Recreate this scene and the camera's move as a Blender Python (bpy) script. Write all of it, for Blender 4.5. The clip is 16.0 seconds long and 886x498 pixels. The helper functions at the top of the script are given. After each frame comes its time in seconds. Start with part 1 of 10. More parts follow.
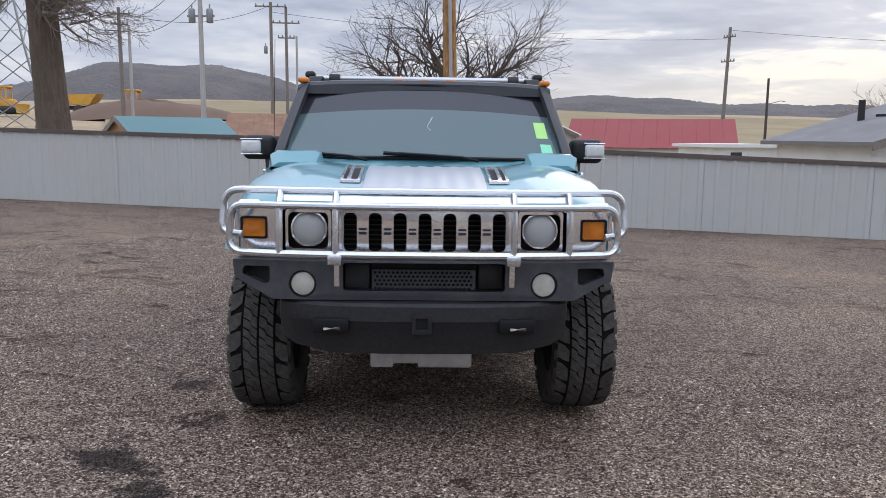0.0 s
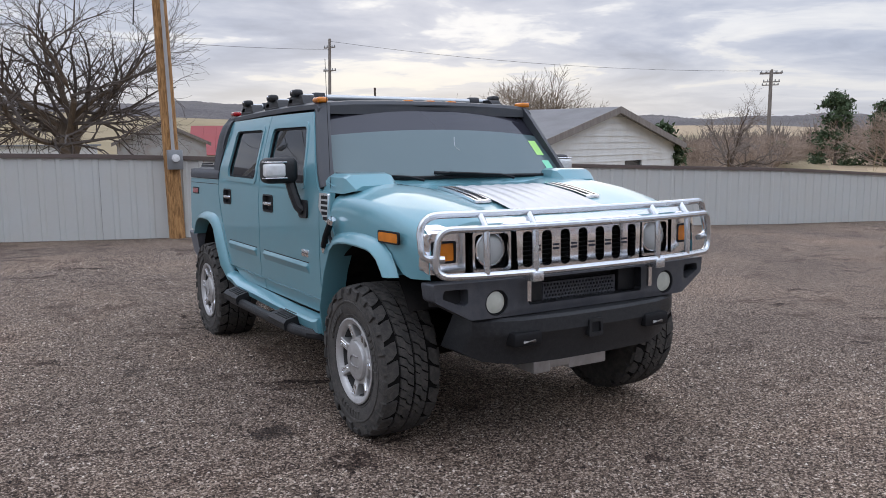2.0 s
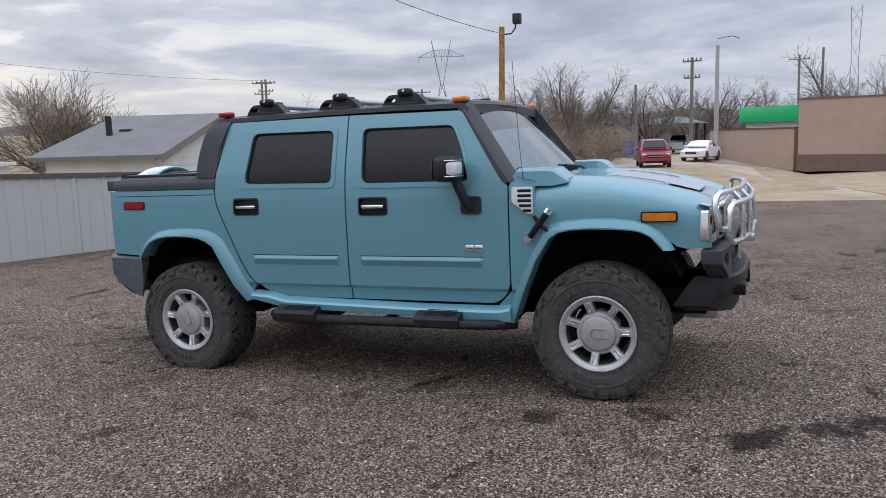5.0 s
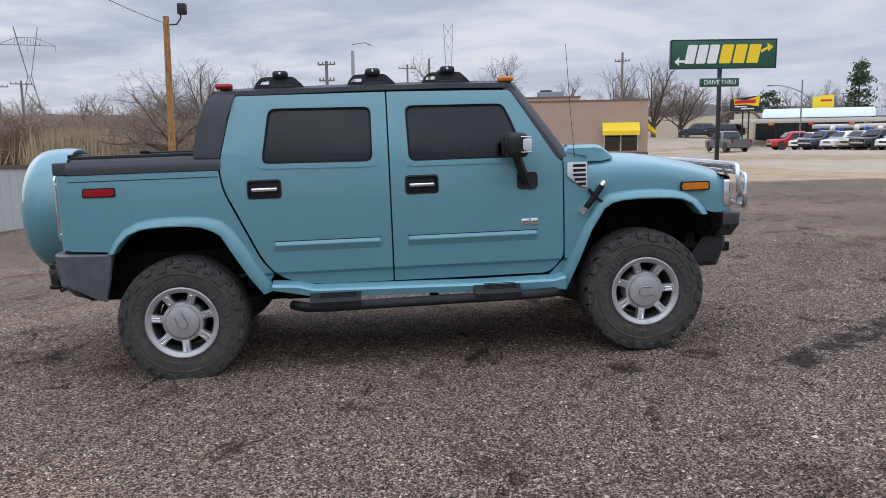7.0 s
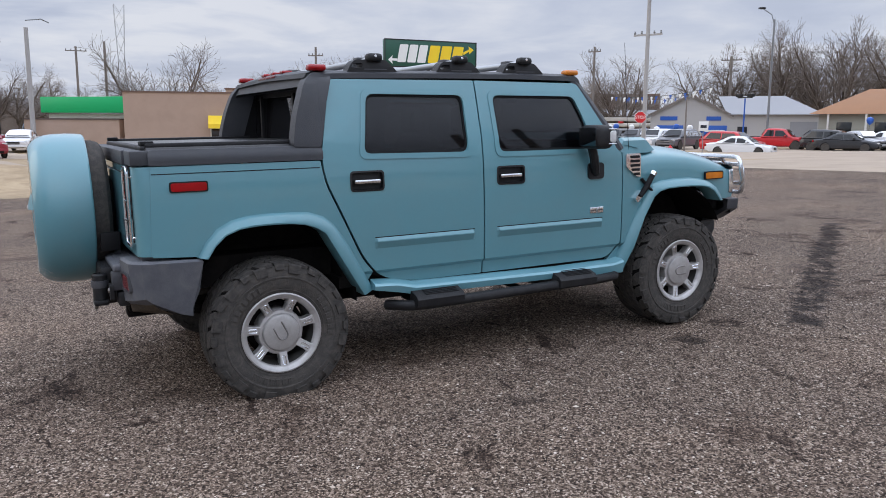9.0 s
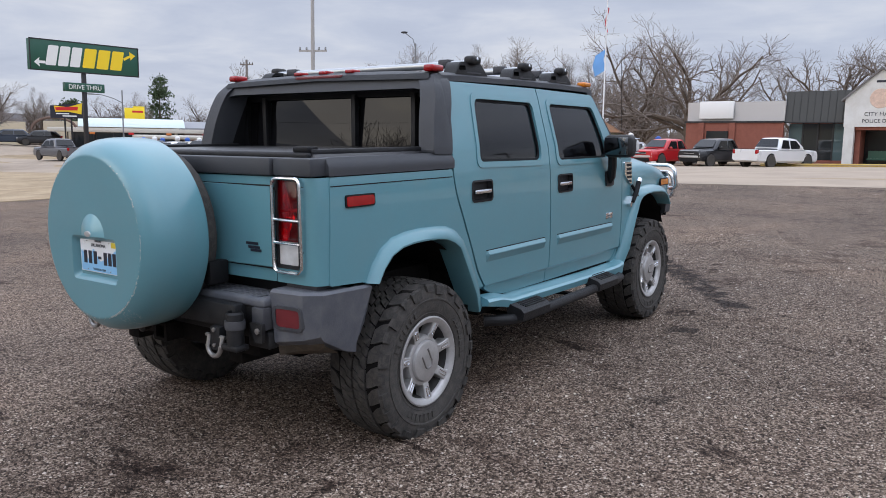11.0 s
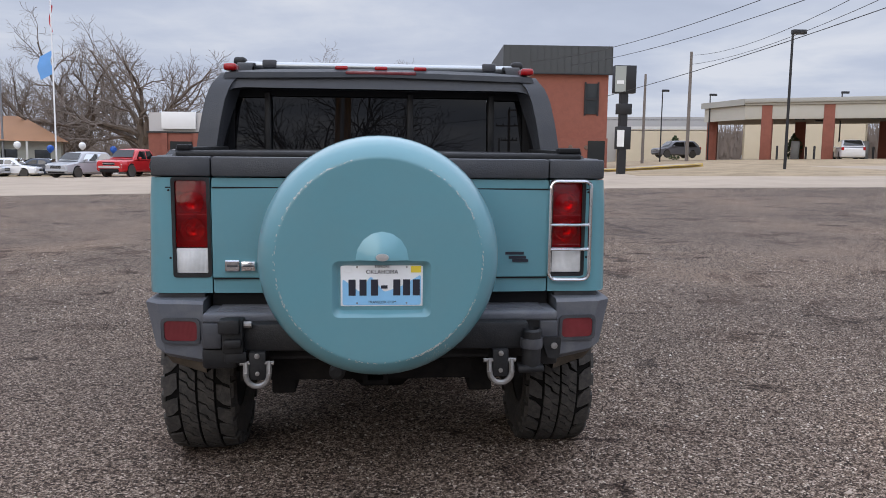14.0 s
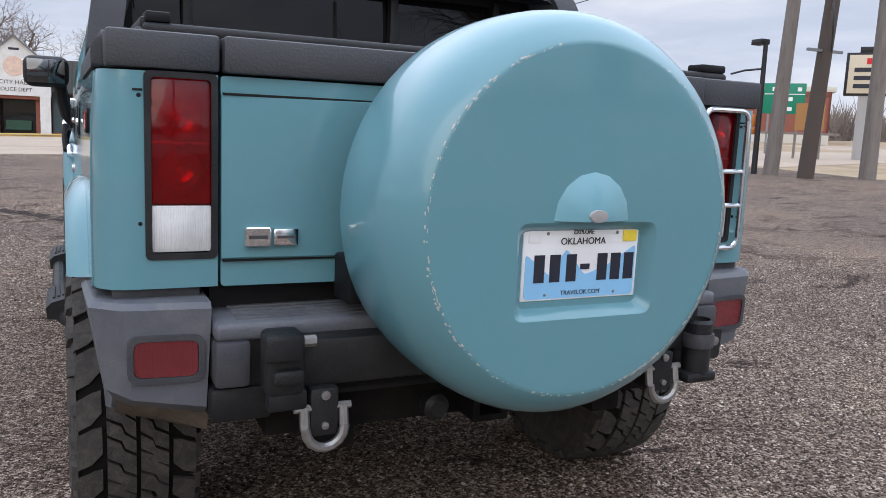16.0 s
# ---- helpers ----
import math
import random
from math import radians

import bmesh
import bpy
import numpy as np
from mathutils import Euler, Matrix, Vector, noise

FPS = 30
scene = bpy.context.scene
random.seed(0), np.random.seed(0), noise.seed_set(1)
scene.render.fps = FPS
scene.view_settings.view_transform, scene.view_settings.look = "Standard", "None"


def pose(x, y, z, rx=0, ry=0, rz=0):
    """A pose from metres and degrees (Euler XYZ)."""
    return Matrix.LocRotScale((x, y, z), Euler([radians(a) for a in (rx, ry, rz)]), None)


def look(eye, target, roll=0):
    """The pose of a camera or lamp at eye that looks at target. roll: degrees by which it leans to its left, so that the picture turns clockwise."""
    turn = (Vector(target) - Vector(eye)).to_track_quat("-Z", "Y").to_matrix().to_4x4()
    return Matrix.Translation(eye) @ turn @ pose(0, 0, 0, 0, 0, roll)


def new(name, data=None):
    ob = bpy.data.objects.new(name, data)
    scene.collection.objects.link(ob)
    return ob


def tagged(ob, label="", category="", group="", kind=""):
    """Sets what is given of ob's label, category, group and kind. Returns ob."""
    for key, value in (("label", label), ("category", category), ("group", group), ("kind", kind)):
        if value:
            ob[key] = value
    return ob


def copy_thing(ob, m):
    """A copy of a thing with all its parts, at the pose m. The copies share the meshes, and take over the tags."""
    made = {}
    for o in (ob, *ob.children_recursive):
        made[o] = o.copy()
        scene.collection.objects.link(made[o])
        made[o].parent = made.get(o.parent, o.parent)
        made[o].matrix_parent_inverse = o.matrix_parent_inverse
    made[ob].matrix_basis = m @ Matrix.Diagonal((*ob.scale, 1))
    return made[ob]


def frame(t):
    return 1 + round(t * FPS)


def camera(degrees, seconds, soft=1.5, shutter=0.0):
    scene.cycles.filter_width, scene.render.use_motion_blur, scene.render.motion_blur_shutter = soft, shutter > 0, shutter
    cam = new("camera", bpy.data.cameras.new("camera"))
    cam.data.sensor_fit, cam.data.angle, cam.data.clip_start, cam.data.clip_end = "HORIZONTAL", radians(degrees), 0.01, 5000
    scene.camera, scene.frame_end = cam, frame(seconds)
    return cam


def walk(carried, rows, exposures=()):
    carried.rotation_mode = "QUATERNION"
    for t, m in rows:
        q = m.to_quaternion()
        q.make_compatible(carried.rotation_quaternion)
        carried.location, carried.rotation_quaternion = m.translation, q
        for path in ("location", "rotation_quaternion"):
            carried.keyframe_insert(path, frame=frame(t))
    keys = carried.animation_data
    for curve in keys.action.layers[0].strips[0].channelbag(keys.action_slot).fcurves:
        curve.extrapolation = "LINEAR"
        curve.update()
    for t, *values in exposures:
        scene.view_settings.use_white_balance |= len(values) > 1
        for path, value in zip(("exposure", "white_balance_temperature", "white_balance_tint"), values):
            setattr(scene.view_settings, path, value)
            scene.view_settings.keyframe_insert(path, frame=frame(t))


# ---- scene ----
cam = camera(58.6, 16.0, 0.9)
PATH = [
    (0, (0.062, -0.018, 1.523), (0.026, 1.961, 1.235), 0.5),
    (0.5, (-0.643, -0.056, 1.554), (-0.426, 1.914, 1.287), 0.6),
    (1, (-1.324, 0.027, 1.602), (-0.851, 1.953, 1.345), 0.5),
    (1.5, (-2.008, 0.156, 1.623), (-1.288, 2.003, 1.355), -0.1),
    (2, (-2.679, 0.403, 1.609), (-1.754, 2.155, 1.336), -0.4),
    (2.5, (-3.353, 0.689, 1.618), (-2.235, 2.324, 1.339), -0.9),
    (3, (-3.946, 1.075, 1.628), (-2.629, 2.554, 1.349), -1.1),
    (3.3, (-4.269, 1.36, 1.637), (-2.869, 2.757, 1.341), -1.0),
    (3.5, (-4.52, 1.519, 1.621), (-3.039, 2.835, 1.35), -1.8),
    (4, (-5.0, 2.06, 1.604), (-3.367, 3.18, 1.327), -1.3),
    (4.2, (-5.179, 2.269, 1.617), (-3.524, 3.357, 1.338), -1.4),
    (6.3, (-6.357, 4.992, 1.583), (-4.392, 5.232, 1.301), -1.3),
    (6.5, (-6.401, 5.287, 1.555), (-4.428, 5.444, 1.268), -1.3),
    (7, (-6.44, 5.983, 1.521), (-4.463, 5.903, 1.227), -0.9),
    (7.5, (-6.403, 6.715, 1.496), (-4.445, 6.432, 1.204), -0.7),
    (8, (-6.289, 7.359, 1.503), (-4.369, 6.886, 1.205), -0.4),
    (8.5, (-6.059, 7.97, 1.505), (-4.194, 7.313, 1.208), -0.2),
    (9, (-5.732, 8.591, 1.512), (-3.951, 7.737, 1.198), 0.3),
    (9.2, (-5.574, 8.813, 1.48), (-3.821, 7.903, 1.165), 0.3),
    (11.3, (-3.484, 10.837, 1.428), (-2.382, 9.188, 1.174), 0.8),
    (11.5, (-3.243, 10.971, 1.416), (-2.222, 9.268, 1.173), 0.7),
    (12, (-2.64, 11.312, 1.402), (-1.821, 9.502, 1.176), 0.8),
    (12.5, (-2.006, 11.53, 1.37), (-1.432, 9.628, 1.14), 1.0),
    (13, (-1.411, 11.681, 1.352), (-1.082, 9.72, 1.132), 1.0),
    (13.5, (-0.915, 11.696, 1.332), (-0.777, 9.713, 1.114), 0.9),
    (14, (-0.442, 11.632, 1.346), (-0.519, 9.646, 1.124), 0.8),
    (14.5, (-0.113, 11.523, 1.339), (-0.355, 9.551, 1.108), 1.1),
    (15, (0.129, 11.217, 1.304), (-0.286, 9.279, 1.039), 1.6),
    (15.5, (0.399, 10.764, 1.228), (-0.168, 8.867, 0.942), 1.8),
    (16, (0.618, 10.204, 1.143), (-0.157, 8.381, 0.869), 2.4),
]
walk(cam, [(t, look(eye, target, roll)) for t, eye, target, roll in PATH],
     [(0, 0.20), (2, 0.15), (4, 0.09), (7, 0.17), (9, 0.19), (11.5, 0.21), (13.5, 0.19), (15, 0.29), (16, 0.43)])

# ---- world, sun ----
SUN_AZ, SUN_EL = radians(26), radians(22)
SUN_DIR = Vector((math.sin(SUN_AZ) * math.cos(SUN_EL), math.cos(SUN_AZ) * math.cos(SUN_EL), math.sin(SUN_EL)))
GLOW_DIR = (math.sin(SUN_AZ) * 0.9925, math.cos(SUN_AZ) * 0.9925, 0.122)  # the bright gap in the clouds, below the sun


class Net:
    """A small helper to write node trees."""

    def __init__(self, tree):
        self.t = tree
        tree.nodes.clear()

    def n(self, kind, ins=None, **props):
        nd = self.t.nodes.new(kind)
        if "operation" in props:
            nd.operation = props["operation"]
        if "use_clamp" in props:
            nd.use_clamp = props["use_clamp"]
        if "data_type" in props:
            nd.data_type = props["data_type"]
        if "blend_type" in props:
            nd.blend_type = props["blend_type"]
        for k, v in (ins or {}).items():
            self.put(nd.inputs[k], v)
        return nd

    def put(self, sock, v):
        if isinstance(v, bpy.types.NodeSocket):
            self.t.links.new(v, sock)
        elif isinstance(v, (tuple, list)) and len(v) == 3 and sock.type == "RGBA":
            sock.default_value = (*v, 1)
        else:
            sock.default_value = v

    def math(self, op, a, b=0.0, clamp=False):
        nd = self.n("ShaderNodeMath", {0: a, 1: b}, operation=op, use_clamp=clamp)
        return nd.outputs[0]

    def mix(self, f, a, b, blend="MIX"):
        nd = self.n("ShaderNodeMix", {0: f, 6: a, 7: b}, data_type="RGBA", blend_type=blend)
        return nd.outputs[2]

    def ramp(self, f, stops, interp="LINEAR"):
        nd = self.n("ShaderNodeValToRGB", {0: f})
        cr = nd.color_ramp
        cr.interpolation = interp
        while len(cr.elements) < len(stops):
            cr.elements.new(0.5)
        for e, (p, c) in zip(cr.elements, stops):
            e.position = p
            e.color = (*c, 1) if isinstance(c, tuple) else (c, c, c, 1)
        return nd.outputs[0]

    def noise(self, vec, scale, detail=4.0, rough=0.55, dist=0.0):
        nd = self.n("ShaderNodeTexNoise", {"Vector": vec, "Scale": scale, "Detail": detail, "Roughness": rough, "Distortion": dist})
        return nd.outputs[0]


world = bpy.data.worlds.new("sky")
scene.world = world
world.use_nodes = True
w = Net(world.node_tree)
coord = w.n("ShaderNodeTexCoord").outputs["Generated"]
sep = w.n("ShaderNodeSeparateXYZ", {0: coord})
up = w.math("MAXIMUM", sep.outputs[2], 0.0)
lift = w.math("ADD", up, 0.10)
plane = w.n("ShaderNodeCombineXYZ", {0: w.math("DIVIDE", sep.outputs[0], lift), 1: w.math("DIVIDE", sep.outputs[1], lift), 2: 0.0}).outputs[0]
big = w.noise(plane, 0.62, 6.0, 0.55, 0.5)
small = w.noise(plane, 2.3, 5.0, 0.55, 0.5)
cloud = w.math("ADD", w.math("MULTIPLY", big, 0.76), w.math("MULTIPLY", small, 0.24))
strong = w.ramp(cloud, [(0.38, (0.36, 0.405, 0.52)), (0.46, (0.45, 0.50, 0.63)), (0.53, (0.58, 0.62, 0.73)), (0.62, (0.74, 0.76, 0.82))])
soft = w.ramp(cloud, [(0.36, (0.445, 0.495, 0.625)), (0.46, (0.49, 0.54, 0.67)), (0.53, (0.55, 0.595, 0.71)), (0.62, (0.65, 0.68, 0.765))])
dotp = w.n("ShaderNodeVectorMath", {0: coord, 1: GLOW_DIR}, operation="DOT_PRODUCT").outputs["Value"]
facing_sun = w.math("MAXIMUM", dotp, 0.0)
body = w.mix(w.ramp(dotp, [(0.0, 0.0), (0.85, 1.0)]), soft, strong)
near, tight = w.math("POWER", facing_sun, 8.0), w.math("POWER", facing_sun, 40.0)
gap = w.ramp(cloud, [(0.53, 0.0), (0.565, 0.8), (0.61, 1.0)])
low = w.ramp(up, [(0.0, 1.0), (0.05, 0.7), (0.13, 0.0)])
warm = w.mix(low, (0.98, 0.98, 0.98), (1.02, 0.93, 0.74))
veil = w.math("MULTIPLY", w.math("ADD", w.math("MULTIPLY", tight, 0.25), w.math("MULTIPLY", near, w.math("MULTIPLY", gap, 0.30))), low)
veil = w.math("MAXIMUM", veil, w.math("MULTIPLY", near, w.ramp(up, [(0.015, 0.0), (0.035, 0.42), (0.06, 0.34), (0.10, 0.0)])))
sky_col = w.mix(w.math("MAXIMUM", w.math("MULTIPLY", w.math("MULTIPLY", near, 0.74), gap), veil), body, warm)
haze = w.ramp(up, [(0.0, 0.55), (0.05, 0.2), (0.12, 0.0)])
sky_col = w.mix(haze, sky_col, w.mix(near, (0.64, 0.67, 0.75), (0.66, 0.65, 0.66)))
nish = w.n("ShaderNodeTexSky")
nish.sky_type, nish.sun_disc = "NISHITA", False
nish.sun_elevation, nish.sun_rotation, nish.dust_density = SUN_EL, SUN_AZ, 2.0
thin = w.mix(1.0, nish.outputs[0], (0.05, 0.05, 0.05), "MULTIPLY")
total = w.mix(0.93, thin, sky_col)
zenith = w.ramp(up, [(0.0, 0.30), (0.22, 0.30), (0.50, 0.72), (1.0, 1.0)])
total = w.mix(1.0, total, zenith, "MULTIPLY")
bg = w.n("ShaderNodeBackground", {"Color": total, "Strength": 3.18})
w.n("ShaderNodeOutputWorld", {"Surface": bg.outputs[0]})

sun = new("sun", bpy.data.lights.new("sun", "SUN"))
sun.data.energy, sun.data.angle, sun.data.color = 0.5, radians(45), (1.0, 0.88, 0.72)
sun.matrix_world = look(tuple(SUN_DIR * 50), (0, 0, 0))

# ---- mesh helpers ----


def part(name, bm, mat, parent=None, label="", angle=35, smooth=True):
    """Links a bmesh as one mesh object under a thing or a part."""
    me = bpy.data.meshes.new(name)
    bmesh.ops.recalc_face_normals(bm, faces=bm.faces[:])
    bm.to_mesh(me)
    bm.free()
    return part_me(name, me, mat, parent, label, angle, smooth)


def part_me(name, me, mat, parent=None, label="", angle=35, smooth=True):
    me.materials.append(mat)
    if smooth:
        me.polygons.foreach_set("use_smooth", [True] * len(me.polygons))
        me.set_sharp_from_angle(angle=radians(angle))
    ob = new(name, me)
    if parent:
        ob.parent = parent
    if label:
        ob["label"] = label
    return ob


def thing(name, m, label, category, group="", kind=""):
    ob = new(name)
    ob.empty_display_size = 0.1
    ob.matrix_basis = m
    return tagged(ob, label, category, group, kind)


def box(bm, lo, hi, bevel=0.0, segs=2, m=None):
    c = [(a + b) / 2 for a, b in zip(lo, hi)]
    s = [max(abs(b - a), 1e-4) for a, b in zip(lo, hi)]
    mm = Matrix.Translation(c) @ Matrix.Diagonal((*s, 1))
    if m is not None:
        mm = m @ mm
    r = bmesh.ops.create_cube(bm, size=1.0, matrix=mm)
    if bevel:
        es = list({e for v in r["verts"] for e in v.link_edges})
        bmesh.ops.bevel(bm, geom=es, offset=bevel, segments=segs, affect="EDGES", profile=0.5)
    return bm


def boxes(*args, bevel=0.0, segs=2):
    bm = bmesh.new()
    for lo, hi in args:
        box(bm, lo, hi, bevel, segs)
    return bm


def tube(bm, pts, r, n=8, closed=False, radii=None, caps=True):
    """A round bar along points."""
    pts = [Vector(p) for p in pts]
    k = len(pts)
    rings, side = [], None
    for i, p in enumerate(pts):
        a = pts[(i - 1) % k] if (closed or i) else p
        b = pts[(i + 1) % k] if (closed or i < k - 1) else p
        d = (b - a).normalized()
        if side is None:
            side = d.cross(Vector((0.13, 0.21, 0.97))).normalized()
        side = (side - d * side.dot(d)).normalized()
        q = d.cross(side)
        rr = radii[i] if radii else r
        rings.append([bm.verts.new(p + (side * math.cos(2 * math.pi * j / n) + q * math.sin(2 * math.pi * j / n)) * rr) for j in range(n)])
    for i in range(k if closed else k - 1):
        u, v = rings[i], rings[(i + 1) % k]
        for j in range(n):
            bm.faces.new((u[j], u[(j + 1) % n], v[(j + 1) % n], v[j]))
    if caps and not closed:
        bm.faces.new(rings[0])
        bm.faces.new(rings[-1])
    return bm


def lathe(bm, profile, n=32, m=None, cap=True):
    """Turns (radius, height) pairs round the local z axis."""
    rings = []
    for r, h in profile:
        ring = []
        for j in range(n):
            a = 2 * math.pi * j / n
            p = Vector((r * math.cos(a), r * math.sin(a), h))
            ring.append(bm.verts.new(m @ p if m is not None else p))
        rings.append(ring)
    for u, v in zip(rings, rings[1:]):
        for j in range(n):
            bm.faces.new((u[j], u[(j + 1) % n], v[(j + 1) % n], v[j]))
    if cap:
        bm.faces.new(rings[0])
        bm.faces.new(rings[-1])
    return bm


def rounded(pts, r, n=4):
    """A polygon with its corners rounded; r is one radius or one for each corner."""
    out, k = [], len(pts)
    for i, p in enumerate(pts):
        rr = r[i] if isinstance(r, (list, tuple)) else r
        p = Vector(p)
        a, b = Vector(pts[i - 1]) - p, Vector(pts[(i + 1) % k]) - p
        d = min(rr, a.length * 0.48, b.length * 0.48)
        if d < 1e-4:
            out.append(tuple(p))
            continue
        s, e = p + a.normalized() * d, p + b.normalized() * d
        for j in range(n + 1):
            t = j / n
            out.append(tuple(s * (1 - t) ** 2 + p * 2 * t * (1 - t) + e * t * t))
    return out


def panel(outline, holes, mapf, inward, cuts=(), ucuts=(), bm=None):
    """A plate with holes: drawn in (u, v), laid into space by mapf, given thickness by the vector inward."""
    tmp = bmesh.new()
    for loop in (outline, *holes):
        vs = [tmp.verts.new((p[0], p[1], 0)) for p in loop]
        for a, b in zip(vs, vs[1:] + vs[:1]):
            tmp.edges.new((a, b))
    bmesh.ops.triangle_fill(tmp, use_beauty=True, use_dissolve=False, edges=tmp.edges[:])
    for axis, values in (((0, 1, 0), cuts), ((1, 0, 0), ucuts)):
        for c in values:
            bmesh.ops.bisect_plane(tmp, geom=tmp.verts[:] + tmp.edges[:] + tmp.faces[:], plane_co=Vector(axis) * c, plane_no=axis)
    bm = bm or bmesh.new()
    inward = Vector(inward)
    front, back = {}, {}
    for v in tmp.verts:
        p = Vector(mapf(v.co.x, v.co.y))
        front[v] = bm.verts.new(p)
        back[v] = bm.verts.new(p + inward)
    for f in tmp.faces:
        bm.faces.new([front[v] for v in f.verts])
        bm.faces.new([back[v] for v in reversed(f.verts)])
    for e in tmp.edges:
        if len(e.link_faces) == 1:
            a, b = e.verts
            bm.faces.new((front[a], front[b], back[b], back[a]))
    tmp.free()
    return bm


def loft(bm, rows, close_u=False, caps=False):
    """A skin over rows of points."""
    grid = [[bm.verts.new(p) for p in row] for row in rows]
    for u, v in zip(grid, grid[1:]):
        k = len(u)
        for j in range(k if close_u else k - 1):
            a, b, c, d = u[j], u[(j + 1) % k], v[(j + 1) % k], v[j]
            bm.faces.new((a, b, c, d))
    if caps:
        bm.faces.new(grid[0])
        bm.faces.new(grid[-1])
    return bm


def lerp_table(table, x):
    """Reads a table of (x, y, ...) rows between its entries."""
    if x <= table[0][0]:
        return table[0][1]
    for a, b in zip(table, table[1:]):
        if x <= b[0]:
            t = (x - a[0]) / (b[0] - a[0])
            return a[1] + (b[1] - a[1]) * t
    return table[-1][1]


def letters(name, text, size, mat, parent, m, thick=0.004, align="CENTER"):
    """Writing in the built-in font, as a mesh."""
    cu = bpy.data.curves.new(name, "FONT")
    cu.body, cu.size, cu.extrude, cu.align_x, cu.align_y = text, size, thick, align, "CENTER"
    tmp = bpy.data.objects.new(name, cu)
    me = bpy.data.meshes.new_from_object(tmp)
    bpy.data.objects.remove(tmp)
    bpy.data.curves.remove(cu)
    ob = part_me(name, me, mat, parent, smooth=False)
    ob.matrix_basis = m
    return ob

# ---- materials ----


def surface(name, col, rough=0.5, metal=0.0, var=0.2, scale=3.0, fine=60.0, bump=0.1, coat=0.0, spec=0.5, dirt=None, dirt_amount=0.0, stretch=(1, 1, 1), rough_var=0.1, per_object=0.0, depth=0.01):
    """A painted, metal or mineral surface with variation at two scales, dirt patches and fine relief."""
    mat = bpy.data.materials.new(name)
    mat.use_nodes = True
    k = Net(mat.node_tree)
    co = k.n("ShaderNodeTexCoord").outputs["Object"]
    co = k.n("ShaderNodeMapping", {"Vector": co, "Scale": stretch}).outputs[0]
    n1, n2 = k.noise(co, scale, 4.0), k.noise(co, fine, 3.0, 0.6)
    tone = k.math("ADD", k.math("MULTIPLY", n1, 0.6), k.math("MULTIPLY", n2, 0.4))
    f = k.math("ADD", k.math("MULTIPLY", k.math("SUBTRACT", tone, 0.5), 2.4 * var), 1.0)
    if per_object:
        rnd = k.n("ShaderNodeObjectInfo").outputs["Random"]
        f = k.math("MULTIPLY", f, k.math("ADD", k.math("MULTIPLY", rnd, per_object), 1.0 - per_object / 2))
    c = k.n("ShaderNodeVectorMath", {0: tuple(col), "Scale": f}, operation="SCALE").outputs[0]
    r = k.math("ADD", k.math("MULTIPLY", k.math("SUBTRACT", n1, 0.5), 2 * rough_var), rough, True)
    if dirt:
        d = k.ramp(k.noise(co, scale * 1.7, 6.0, 0.65, 0.4), [(0.42, 0.0), (0.68, 1.0)])
        d = k.math("MULTIPLY", d, dirt_amount)
        c = k.mix(d, c, dirt)
        r = k.math("ADD", r, k.math("MULTIPLY", d, 0.3), True)
    b = k.n("ShaderNodeBump", {"Strength": bump, "Distance": depth, "Height": n2})
    p = k.n("ShaderNodeBsdfPrincipled", {"Base Color": c, "Roughness": r, "Metallic": metal, "Normal": b.outputs[0], "Coat Weight": coat, "Coat Roughness": 0.06, "Specular IOR Level": spec})
    k.n("ShaderNodeOutputMaterial", {0: p.outputs[0]})
    return mat


def glassy(name, tint, rough=0.02, through_amount=0.5, film=None, ior=1.5):
    """A tinted pane: part clear, part dark film, with a mirror-like skin."""
    mat = bpy.data.materials.new(name)
    mat.use_nodes = True
    k = Net(mat.node_tree)
    tr = k.n("ShaderNodeBsdfTransparent", {"Color": tuple(tint)})
    p = k.n("ShaderNodeBsdfPrincipled", {"Base Color": film or tuple(x * 0.2 for x in tint), "Roughness": 0.5, "Specular IOR Level": 0.0})
    gl = k.n("ShaderNodeBsdfGlossy", {"Color": (1, 1, 1), "Roughness": rough})
    fr = k.n("ShaderNodeFresnel", {"IOR": ior})
    inner = k.n("ShaderNodeMixShader", {0: through_amount, 1: p.outputs[0], 2: tr.outputs[0]})
    out = k.n("ShaderNodeMixShader", {0: fr.outputs[0], 1: inner.outputs[0], 2: gl.outputs[0]})
    k.n("ShaderNodeOutputMaterial", {0: out.outputs[0]})
    return mat


def lens_mat(name, col, rough=0.12, clear=0.35):
    mat = bpy.data.materials.new(name)
    mat.use_nodes = True
    k = Net(mat.node_tree)
    co = k.n("ShaderNodeTexCoord").outputs["Object"]
    rib = k.n("ShaderNodeTexWave", {"Vector": co, "Scale": 60.0, "Distortion": 0.3}).outputs[1]
    n1 = k.noise(co, 14.0)
    c = k.mix(n1, tuple(x * 0.55 for x in col), tuple(min(1, x * 1.25) for x in col))
    b = k.n("ShaderNodeBump", {"Strength": 0.25, "Distance": 0.005, "Height": rib})
    p = k.n("ShaderNodeBsdfPrincipled", {"Base Color": c, "Roughness": rough, "Normal": b.outputs[0], "Coat Weight": 0.4, "Coat Roughness": 0.04, "Specular IOR Level": 0.35, "Transmission Weight": clear * 0.3})
    k.n("ShaderNodeOutputMaterial", {0: p.outputs[0]})
    return mat


